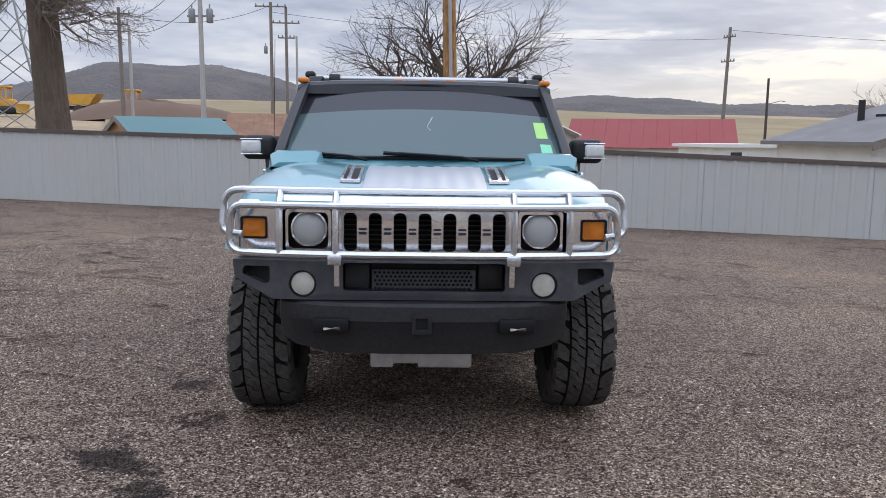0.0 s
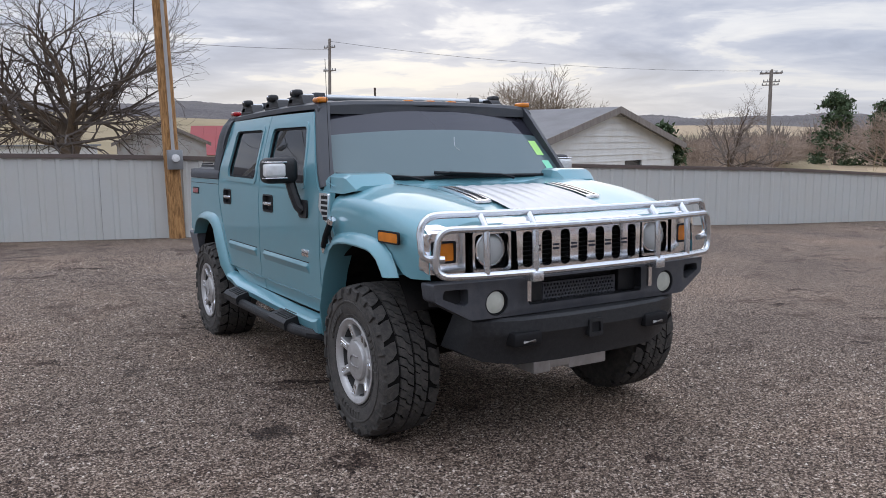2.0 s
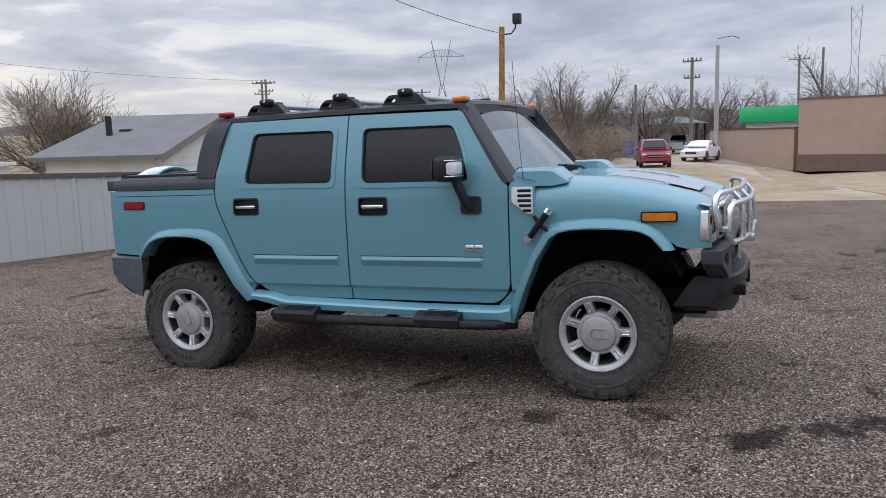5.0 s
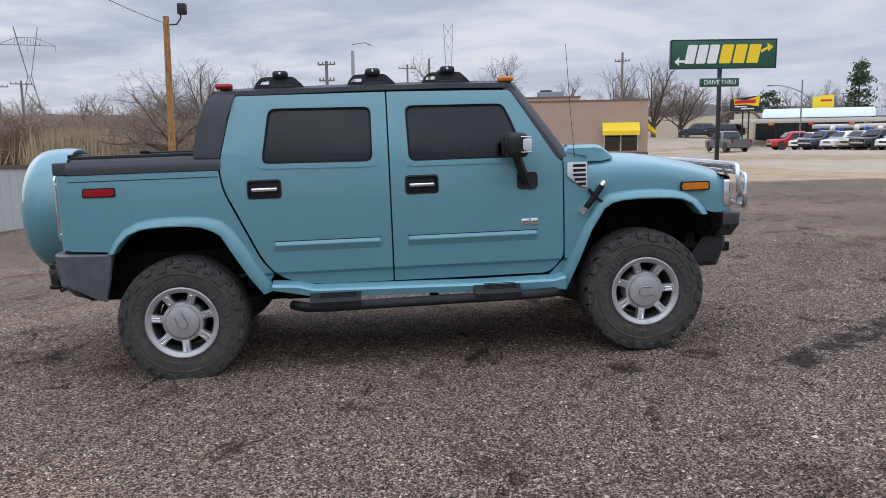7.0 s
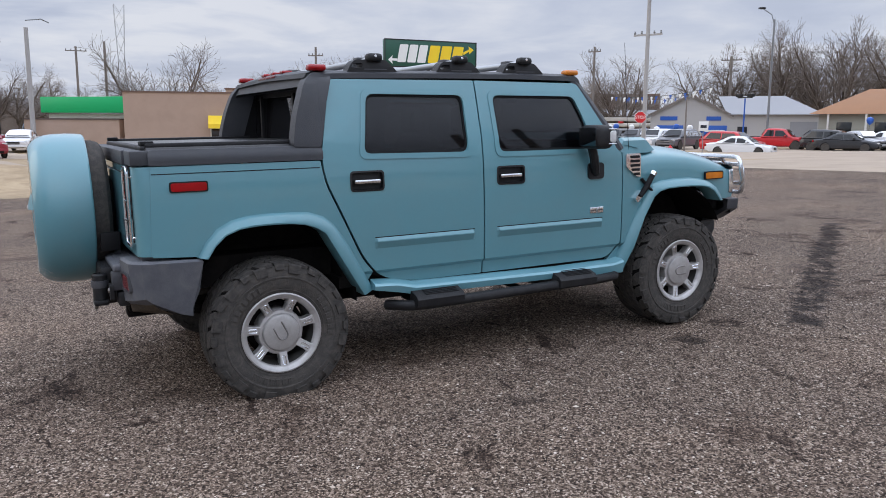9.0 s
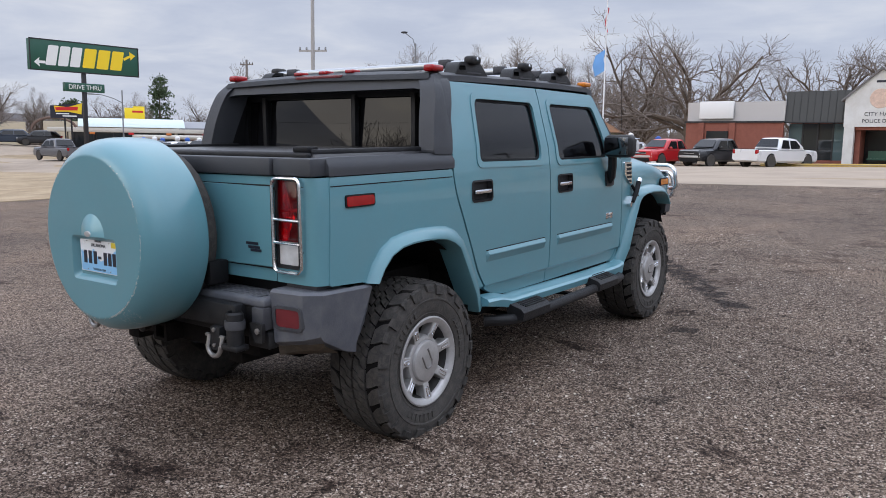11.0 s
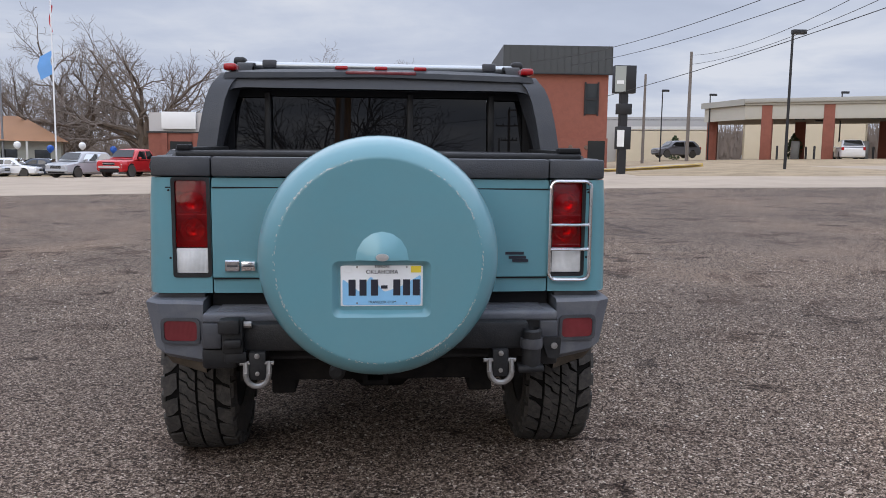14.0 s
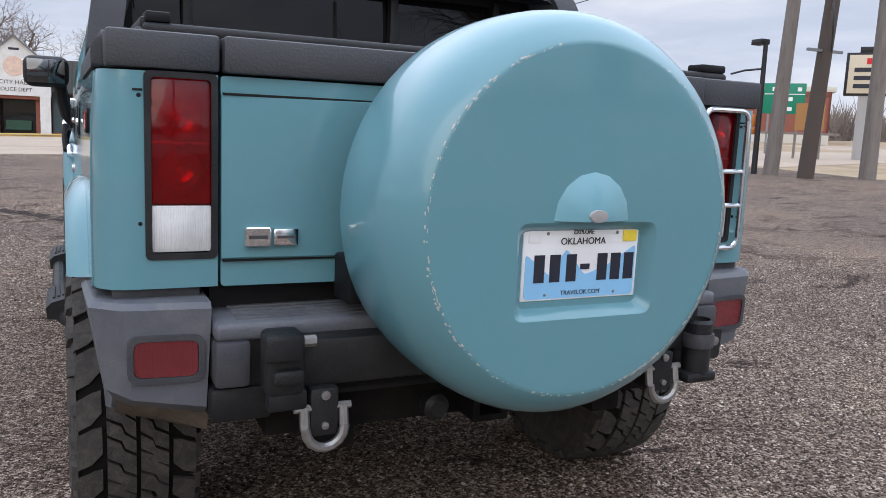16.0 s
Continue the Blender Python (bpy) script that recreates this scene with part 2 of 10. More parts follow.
def gravel_tint(k, co, base):
    """Dusty and damp patches, dark wet spots and scrape marks, laid over the colour of the stones."""
    patch = k.noise(co, 0.30, 5.0, 0.6, 0.3)
    patch2 = k.noise(co, 1.5, 6.0, 0.68, 0.6)
    patch3 = k.noise(k.n("ShaderNodeMapping", {"Vector": co, "Scale": (1.0, 2.2, 1.0)}).outputs[0], 1.1, 7.0, 0.72, 0.8)
    base = k.mix(1.0, base, k.ramp(patch, [(0.3, (0.74, 0.73, 0.74)), (0.5, (1.0, 0.98, 0.97)), (0.7, (1.28, 1.20, 1.13))]), "MULTIPLY")
    base = k.mix(k.ramp(patch2, [(0.54, 0.0), (0.64, 0.75)]), base, k.mix(1.0, base, (0.48, 0.43, 0.41), "MULTIPLY"))
    base = k.mix(k.ramp(patch3, [(0.595, 0.0), (0.635, 0.9)]), base, k.mix(1.0, base, (0.24, 0.20, 0.19), "MULTIPLY"))
    damp = None
    sp = k.n("ShaderNodeSeparateXYZ", {0: co})
    wob = k.math("MULTIPLY", k.math("SUBTRACT", k.noise(co, 4.5, 6.0, 0.75), 0.5), 0.75)
    for (x0, y0, x1, y1, half, amount) in STAINS:
        dx, dy = x1 - x0, y1 - y0
        ln = math.hypot(dx, dy)
        ux, uy = dx / ln, dy / ln
        along = k.math("ADD", k.math("MULTIPLY", k.math("SUBTRACT", sp.outputs[0], x0), ux), k.math("MULTIPLY", k.math("SUBTRACT", sp.outputs[1], y0), uy))
        across = k.math("ADD", k.math("MULTIPLY", k.math("SUBTRACT", sp.outputs[0], x0), -uy), k.math("MULTIPLY", k.math("SUBTRACT", sp.outputs[1], y0), ux))
        out = k.math("MAXIMUM", k.math("MULTIPLY", along, -1.0), k.math("SUBTRACT", along, ln))
        d = k.math("MAXIMUM", k.math("MAXIMUM", out, 0.0), k.math("SUBTRACT", k.math("ABSOLUTE", across), half))
        m = k.math("MULTIPLY", k.ramp(k.math("ADD", d, wob), [(0.0, 1.0), (0.07, 0.0)]), amount)
        damp = m if damp is None else k.math("MAXIMUM", damp, m)
    return k.mix(damp, base, k.mix(1.0, base, (0.14, 0.12, 0.12), "MULTIPLY")), damp


def gravel_mat():
    """Crushed dark stone, loose and damp in places."""
    mat = bpy.data.materials.new("gravel")
    mat.use_nodes = True
    k = Net(mat.node_tree)
    co = k.n("ShaderNodeTexCoord").outputs["Object"]
    v1 = k.n("ShaderNodeTexVoronoi", {"Vector": co, "Scale": 92.0, "Randomness": 1.0})
    v2 = k.n("ShaderNodeTexVoronoi", {"Vector": co, "Scale": 190.0, "Randomness": 1.0})
    tone1 = k.n("ShaderNodeSeparateColor", {0: v1.outputs["Color"]}).outputs[0]
    tone2 = k.n("ShaderNodeSeparateColor", {0: v2.outputs["Color"]}).outputs[1]
    tone = k.math("ADD", k.math("MULTIPLY", tone1, 0.6), k.math("MULTIPLY", tone2, 0.4))
    base = k.ramp(tone, [(0.12, (0.014, 0.010, 0.008)), (0.36, (0.068, 0.048, 0.036)), (0.56, (0.168, 0.124, 0.094)), (0.74, (0.31, 0.242, 0.190)), (0.90, (0.56, 0.47, 0.39))])
    base, damp = gravel_tint(k, co, base)
    h = k.math("ADD", k.math("MULTIPLY", k.math("SUBTRACT", 1.0, v1.outputs["Distance"]), 0.7), k.math("MULTIPLY", tone1, 0.5))
    b = k.n("ShaderNodeBump", {"Strength": 1.0, "Distance": 0.011, "Height": h})
    p = k.n("ShaderNodeBsdfPrincipled", {"Base Color": base, "Roughness": k.math("SUBTRACT", 0.85, k.math("MULTIPLY", damp, 0.2)), "Normal": b.outputs[0], "Specular IOR Level": 0.15})
    k.n("ShaderNodeOutputMaterial", {0: p.outputs[0]})
    return mat


# long scrape marks and wet spots on the lot: start, end, half width, strength
STAINS = [
    (-1.62, 3.55, 2.5, -1.95, 0.085, 0.95),
    (-1.62, 4.60, -1.50, 4.66, 0.03, 0.8),
    (-2.1, 6.3, -1.95, 6.35, 0.02, 0.6),
    (-2.95, 3.0, -2.70, 2.4, 0.02, 0.6),
    (-4.2, -1.0, -2.6, -2.6, 0.03, 0.5),
    (-6.5, -4.0, -3.0, -4.3, 0.03, 0.5),
    (-3.2, 1.6, -2.5, -1.2, 0.03, 0.8),
    (-4.4, -1.6, -3.9, -4.6, 0.02, 0.7),
    (-0.6, 1.9, 0.2, 1.5, 0.02, 0.6),
    (-4.6, 5.0, -4.2, 5.2, 0.02, 0.5),
]

PAINT = surface("teal_paint", (0.116, 0.284, 0.328), 0.38, 0.05, 0.05, 1.5, 40, 0.004, 0.85, spec=0.3, dirt=(0.20, 0.21, 0.20), dirt_amount=0.10, rough_var=0.05)
# same teal paint in a brighter copy, for parts that catch more light
PAINT_LIT = surface("teal_paint_lit", (0.155, 0.36, 0.42), 0.34, 0.1, 0.04, 1.5, 40, 0.006, 0.8, rough_var=0.05)
PLASTIC = surface("black_textured_plastic", (0.010, 0.0105, 0.012), 0.5, 0, 0.25, 5, 160, 0.25, spec=0.35, dirt=(0.07, 0.066, 0.062), dirt_amount=0.22)
CHIPPED = surface("stone_chipped_black", (0.017, 0.018, 0.020), 0.48, 0, 0.25, 30, 160, 0.2, spec=0.4, dirt=(0.10, 0.098, 0.095), dirt_amount=0.15)
GREYPLASTIC = surface("weathered_grey_plastic", (0.050, 0.052, 0.060), 0.5, 0, 0.3, 6, 150, 0.2, spec=0.4, dirt=(0.13, 0.125, 0.12), dirt_amount=0.35)
VINYL = surface("black_vinyl", (0.020, 0.020, 0.022), 0.30, 0, 0.25, 6, 220, 0.15, spec=0.6, dirt=(0.10, 0.10, 0.10), dirt_amount=0.2)
RUBBER = surface("tyre_rubber", (0.060, 0.056, 0.052), 0.75, 0, 0.3, 14, 110, 0.5, spec=0.2, dirt=(0.14, 0.125, 0.108), dirt_amount=0.5)
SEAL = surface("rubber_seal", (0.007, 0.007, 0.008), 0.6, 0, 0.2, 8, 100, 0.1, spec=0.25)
DARK = surface("black_underside", (0.008, 0.0075, 0.0075), 0.85, 0, 0.4, 4, 30, 0.3, spec=0.1, dirt=(0.035, 0.03, 0.026), dirt_amount=0.4)
CHROME = surface("chrome", (0.86, 0.87, 0.89), 0.15, 1.0, 0.06, 6, 120, 0.003, rough_var=0.05)
ALU = surface("machined_aluminium", (0.50, 0.49, 0.48), 0.42, 0.55, 0.12, 9, 140, 0.08, dirt=(0.22, 0.20, 0.18), dirt_amount=0.3)
# dirty barrel, its colour darkened for the shadow behind the spokes
BARREL = surface("shaded_dirty_barrel", (0.045, 0.043, 0.041), 0.7, 0.2, 0.25, 9, 120, 0.1)
STEEL = surface("dull_steel", (0.34, 0.33, 0.32), 0.45, 0.8, 0.2, 9, 110, 0.15, dirt=(0.12, 0.09, 0.07), dirt_amount=0.4)
RAILSTEEL = surface("brushed_tube", (0.66, 0.68, 0.70), 0.24, 0.9, 0.08, 9, 140, 0.008)
RACKTUBE = surface("dulled_rack_tube", (0.46, 0.48, 0.49), 0.32, 0.85, 0.1, 9, 140, 0.01)
DECKCHROME = surface("ribbed_bright_plate", (0.44, 0.46, 0.49), 0.38, 0.7, 0.05, 9, 140, 0.0)
# pale teal-grey film colour adds a painted sky reflection to the pane
GLASS_FRONT = glassy("windscreen_glass", (0.40, 0.50, 0.50), 0.012, 0.30, (0.125, 0.185, 0.195))
GLASS_DARK = glassy("smoked_glass", (0.40, 0.41, 0.43), 0.008, 0.72, (0.007, 0.007, 0.009), 1.42)
GLASS_REAR = glassy("smoked_rear_glass", (0.20, 0.21, 0.22), 0.008, 0.04, (0.006, 0.006, 0.007), 1.42)
BAND = glassy("windscreen_shade_band", (0.10, 0.10, 0.12), 0.012, 0.15, (0.030, 0.030, 0.040))
CLADDING = surface("matt_grey_cladding", (0.046, 0.049, 0.056), 0.5, 0, 0.2, 5, 160, 0.25, spec=0.4, dirt=(0.09, 0.088, 0.085), dirt_amount=0.25)
# mirror-smooth metal with a dark base colour
DARKMIRROR = surface("dark_mirror", (0.14, 0.15, 0.16), 0.05, 1.0, 0.03, 6, 120, 0.0, rough_var=0.02)
MUDDY = surface("mud_stained_plastic", (0.075, 0.062, 0.048), 0.8, 0, 0.4, 12, 150, 0.3, spec=0.2, dirt=(0.16, 0.125, 0.09), dirt_amount=0.6)
GREYBUMP = surface("sun_faded_bumper", (0.100, 0.106, 0.122), 0.5, 0, 0.25, 6, 150, 0.2, spec=0.4, dirt=(0.20, 0.20, 0.20), dirt_amount=0.4)
TREADRUBBER = surface("worn_tread", (0.050, 0.047, 0.044), 0.8, 0, 0.35, 18, 120, 0.5, spec=0.2, dirt=(0.13, 0.115, 0.10), dirt_amount=0.5)
# tyre rubber darkened to near black: the shade between tread blocks, as colour
GROOVE_SHADE = surface("tread_groove", (0.010, 0.0095, 0.009), 0.9, 0, 0.3, 7, 90, 0.2, spec=0.05)
AMBER = lens_mat("amber_lens", (0.75, 0.23, 0.02))
RED = lens_mat("red_lens", (0.40, 0.002, 0.006))
BULBRED = lens_mat("lamp_spot_red", (0.75, 0.06, 0.03))
REDPANE = glassy("deep_red_pane", (0.95, 0.020, 0.040), 0.03, 0.80, (0.30, 0.002, 0.008), 1.45)
REFLECTOR = surface("lamp_housing", (0.42, 0.42, 0.43), 0.3, 0.6, 0.15, 20, 160, 0.05)
REDDULL = lens_mat("faded_red_lens", (0.20, 0.030, 0.036), 0.2)
CLEAR = lens_mat("clear_lens", (0.82, 0.83, 0.81), 0.1)
LAMPGLASS = glassy("clear_lamp_glass", (0.95, 0.96, 0.95), 0.02, 0.42, (0.80, 0.81, 0.79), 1.5)
FOGLENS = lens_mat("fog_lamp_lens", (0.62, 0.63, 0.55), 0.15)
WHITE = surface("white_enamel", (0.78, 0.79, 0.80), 0.4, 0, 0.08, 6, 60, 0.03)
PLATEBLUE = surface("plate_blue", (0.25, 0.52, 0.78), 0.4, 0, 0.1, 14, 90, 0.02)
INK = surface("dark_ink", (0.015, 0.017, 0.03), 0.5, 0, 0.1, 10, 80, 0.02)
STICKER = surface("lime_sticker", (0.42, 0.75, 0.22), 0.5, 0, 0.1, 14, 90, 0.02)
STICKER2 = surface("mint_sticker", (0.25, 0.70, 0.45), 0.5, 0, 0.1, 14, 90, 0.02)
YELLOW = surface("yellow_sticker", (0.80, 0.62, 0.05), 0.5, 0, 0.1, 14, 90, 0.02)
GRAVEL = gravel_mat()

# ---- ground ----


def ease(t):
    t = min(max(t, 0.0), 1.0)
    return t * t * (3 - 2 * t)


def gz(x, y):
    """Height of the land: a gentle fall to the east and north, rising again far to the north."""
    cx, cy = min(max(x, -90), 90), min(max(y, -20), 36)
    z = 0.0443 - 0.0231 * cx - 0.01995 * cy
    z -= 0.0006 * min(max(x - 2, 0), 28) ** 2 * min(max((y + 5) / 15, 0), 1)
    z += (-0.5 - z) * ease((x - 25) / 14) * ease((y - 4) / 6) * (1 - ease((y - 60) / 60))
    z += 0.7 * ease((-x - 12) / 15) * ease((-y - 30) / 15)
    z += 0.4 * ease((x - 38) / 30) * ease((-y - 14) / 10)
    z += 1.6 * ease((x - 78) / 14) * ease((-y - 8) / 8) * (1 - ease((-y - 35) / 5))
    z += 2.2 * ease((-x - 22) / 20) * ease((y - 60) / 45) * (1 - ease((y - 130) / 80))
    if y > 45:
        z += 0.00017 * (min(y, 330) - 45) ** 2
    return z


def draped(name, poly, mat, lift, step, parent=None):
    """A sheet inside a polygon, laid over the land."""
    xs, ys = [p[0] for p in poly], [p[1] for p in poly]
    cu = [min(xs) + step * i for i in range(1, int((max(xs) - min(xs)) / step) + 1)]
    cv = [min(ys) + step * i for i in range(1, int((max(ys) - min(ys)) / step) + 1)]
    bm = panel(poly, (), lambda u, v: (u, v, gz(u, v) + lift), (0, 0, -0.02), cv, cu)
    return part(name, bm, mat, parent)


DRYGRASS = surface("dry_grass_soil", (0.34, 0.255, 0.155), 0.9, 0, 0.45, 0.35, 7, 0.6, dirt=(0.20, 0.145, 0.085), dirt_amount=0.75, depth=0.05)
FIELD = surface("winter_field", (0.23, 0.175, 0.092), 0.9, 0, 0.3, 0.03, 1.5, 0.3, dirt=(0.165, 0.135, 0.068), dirt_amount=0.6, depth=0.05)
CONCRETE = surface("street_concrete", (0.385, 0.305, 0.228), 0.85, 0, 0.2, 0.25, 12, 0.2, dirt=(0.25, 0.205, 0.16), dirt_amount=0.5)
SANDY = surface("sandy_verge", (0.38, 0.285, 0.175), 0.9, 0, 0.4, 0.5, 9, 0.5, dirt=(0.22, 0.155, 0.09), dirt_amount=0.75, depth=0.03)

bm = bmesh.new()
rings = [0, 6, 12, 20, 30, 45, 60, 80, 105, 140, 190, 260, 350, 520, 900, 1500, 2600]
rows = []
for r in rings[1:]:
    rows.append([(r * math.cos(a), r * math.sin(a), gz(r * math.cos(a), r * math.sin(a)) - 0.03 - (0.2 if r > 100 else 0)) for a in [2 * math.pi * i / 96 for i in range(96)]])
loft(bm, rows, close_u=True)
bm.faces.new([v for v in bm.verts[:96]])
ground = tagged(part("ground", bm, DRYGRASS, angle=80), "dry winter grass and bare soil around the lot", "ground", kind="structure")

LOT = [(-45, 24.2), (-14, 19.1), (-1.4, 17.1), (8.3, 15.95), (15.6, 15.25), (26.8, 16.1), (23.0, 9), (20.5, 0), (19, -8), (15.5, -14), (8, -14.6), (-8, -14.8), (-17, -13.6), (-19, -9), (-18, -2), (-30, 4), (-45, 8)]
lot = tagged(draped("lot", LOT, GRAVEL, 0.0, 2.5), "dark crushed gravel parking lot with damp patches", "gravel lot", kind="structure")

# loose stones near the vehicle
rng = np.random.default_rng(5)
N = 400000
ang = rng.uniform(radians(95), radians(325), N)
rad = np.sqrt(rng.uniform(1.2 ** 2, 7.8 ** 2, N))
px, py = 0.9 + rad * np.cos(ang), 6.2 + rad * np.sin(ang) * 1.05
size = rng.gamma(5.0, 0.00082, N) + 0.002
pz = 0.0443 - 0.0231 * px - 0.01995 * py + size * 0.12
octa = np.array([(1, 0, 0), (0, 1, 0), (-1, 0, 0), (0, -1, 0), (0.1, 0, 1)], float)
faces0 = np.array([(0, 1, 4), (1, 2, 4), (2, 3, 4), (3, 0, 4)])
shape = octa[None] * rng.uniform(0.6, 1.25, (N, 5, 1)) * size[:, None, None] * np.stack([rng.uniform(0.8, 1.4, N), rng.uniform(0.7, 1.1, N), rng.uniform(0.5, 0.8, N)], 1)[:, None]
turn = rng.uniform(0, 2 * np.pi, N)
c, s = np.cos(turn)[:, None], np.sin(turn)[:, None]
vx = shape[:, :, 0] * c - shape[:, :, 1] * s + px[:, None]
vy = shape[:, :, 0] * s + shape[:, :, 1] * c + py[:, None]
vz = shape[:, :, 2] + pz[:, None]
verts = np.stack([vx, vy, vz], 2).reshape(-1, 3)
faces = (faces0[None] + 5 * np.arange(N)[:, None, None]).reshape(-1, 3)
me = bpy.data.meshes.new("loose_gravel")
me.vertices.add(len(verts))
me.vertices.foreach_set("co", verts.ravel())
me.loops.add(len(faces) * 3)
me.loops.foreach_set("vertex_index", faces.ravel())
me.polygons.add(len(faces))
me.polygons.foreach_set("loop_start", np.arange(0, len(faces) * 3, 3))
me.update(calc_edges=True)


def stone_mat():
    mat = bpy.data.materials.new("loose_stone")
    mat.use_nodes = True
    k = Net(mat.node_tree)
    rnd = k.n("ShaderNodeNewGeometry").outputs["Random Per Island"]
    base = k.ramp(rnd, [(0.0, (0.018, 0.013, 0.011)), (0.40, (0.084, 0.062, 0.047)), (0.66, (0.19, 0.145, 0.112)), (0.86, (0.34, 0.275, 0.222)), (0.96, (0.52, 0.45, 0.38)), (1.0, (0.72, 0.66, 0.58))])
    base, damp = gravel_tint(k, k.n("ShaderNodeTexCoord").outputs["Object"], base)
    p = k.n("ShaderNodeBsdfPrincipled", {"Base Color": base, "Roughness": 0.85, "Specular IOR Level": 0.2})
    k.n("ShaderNodeOutputMaterial", {0: p.outputs[0]})
    return mat


tagged(part_me("loose_gravel", me, stone_mat(), smooth=False), "loose grey and brown gravel stones strewn over the lot", "gravel", kind="stuff")

# ---- the pickup truck: x to its left side, y to its tail, z up ----
TRUCK_POSE = Matrix.Translation((-0.130, 4.369, -0.005)) @ Matrix.Rotation(radians(2.8), 4, "Z") @ Matrix.Rotation(radians(-1.15), 4, "X") @ Matrix.Rotation(radians(0.3), 4, "Y")
truck = thing("pickup_truck", TRUCK_POSE, "teal four-door pickup truck with tube grille guard on gravel", "pickup truck")
SIDE = [(0.40, 0.915), (0.50, 0.927), (0.60, 0.938), (0.640, 0.942), (0.662, 0.968), (0.86, 0.975), (1.10, 0.974), (1.25, 0.969), (1.34, 0.962), (1.46, 0.945), (1.77, 0.862), (1.84, 0.838)]
ZC = [0.6, 0.640, 0.662, 0.75, 0.86, 0.98, 1.10, 1.18, 1.25, 1.30, 1.34, 1.46, 1.62, 1.77]


def sx(z):
    return lerp_table(SIDE, z)


def side(s, inset=0.0):
    return lambda y, z: (s * (sx(z) - inset), y, z)


def across(y0, lean=0.0, z0=0.0):
    return lambda x, z: (x, y0 + lean * (z - z0), z)


DOOR_F = rounded([(1.766, 1.828), (0.936, 1.815), (0.64, 1.345), (0.604, 1.325), (0.606, 0.66), (0.70, 0.562), (1.766, 0.562)], [0.01, 0.03, 0.02, 0.02, 0.10, 0.06, 0.01])
WIN_F = rounded([(1.650, 1.732), (0.990, 1.724), (0.915, 1.560), (0.866, 1.362), (1.640, 1.364)], [0.05, 0.04, 0.1, 0.03, 0.05])
DOOR_R = rounded([(1.776, 1.828), (2.772, 1.828), (2.866, 1.43), (2.872, 1.34), (2.852, 1.225), (2.630, 0.745), (2.515, 0.612), (2.30, 0.564), (1.776, 0.562)], [0.01, 0.03, 0.05, 0.05, 0.12, 0.12, 0.12, 0.15, 0.01])
WIN_R = rounded([(1.880, 1.372), (1.877, 1.732), (2.549, 1.740), (2.606, 1.382)], 0.05)
BED = rounded([(2.884, 1.352), (3.835, 1.352), (3.862, 0.866), (3.600, 0.850), (3.50, 0.975), (3.374, 1.03), (3.212, 1.04), (3.0, 1.03), (2.875, 0.965), (2.79, 0.835), (2.66, 0.62), (2.60, 0.60), (2.566, 0.650), (2.644, 0.742), (2.866, 1.222)], [0.01, 0.02, 0.02, 0, 0.05, 0.08, 0, 0.08, 0.08, 0.08, 0.02, 0.02, 0.02, 0.08, 0.1])
RECT = lambda a, b, c, d: [(a, c), (b, c), (b, d), (a, d)]


def grow(pts, d):
    cx = sum(p[0] for p in pts) / len(pts)
    cy = sum(p[1] for p in pts) / len(pts)
    w2 = max(abs(p[0] - cx) for p in pts)
    h2 = max(abs(p[1] - cy) for p in pts)
    return [(cx + (p[0] - cx) * (1 + d / w2), cy + (p[1] - cy) * (1 + d / h2)) for p in pts]


def handle_hole(y0, y1, z0, z1):
    return rounded(RECT(y0, y1, z0, z1), 0.025)


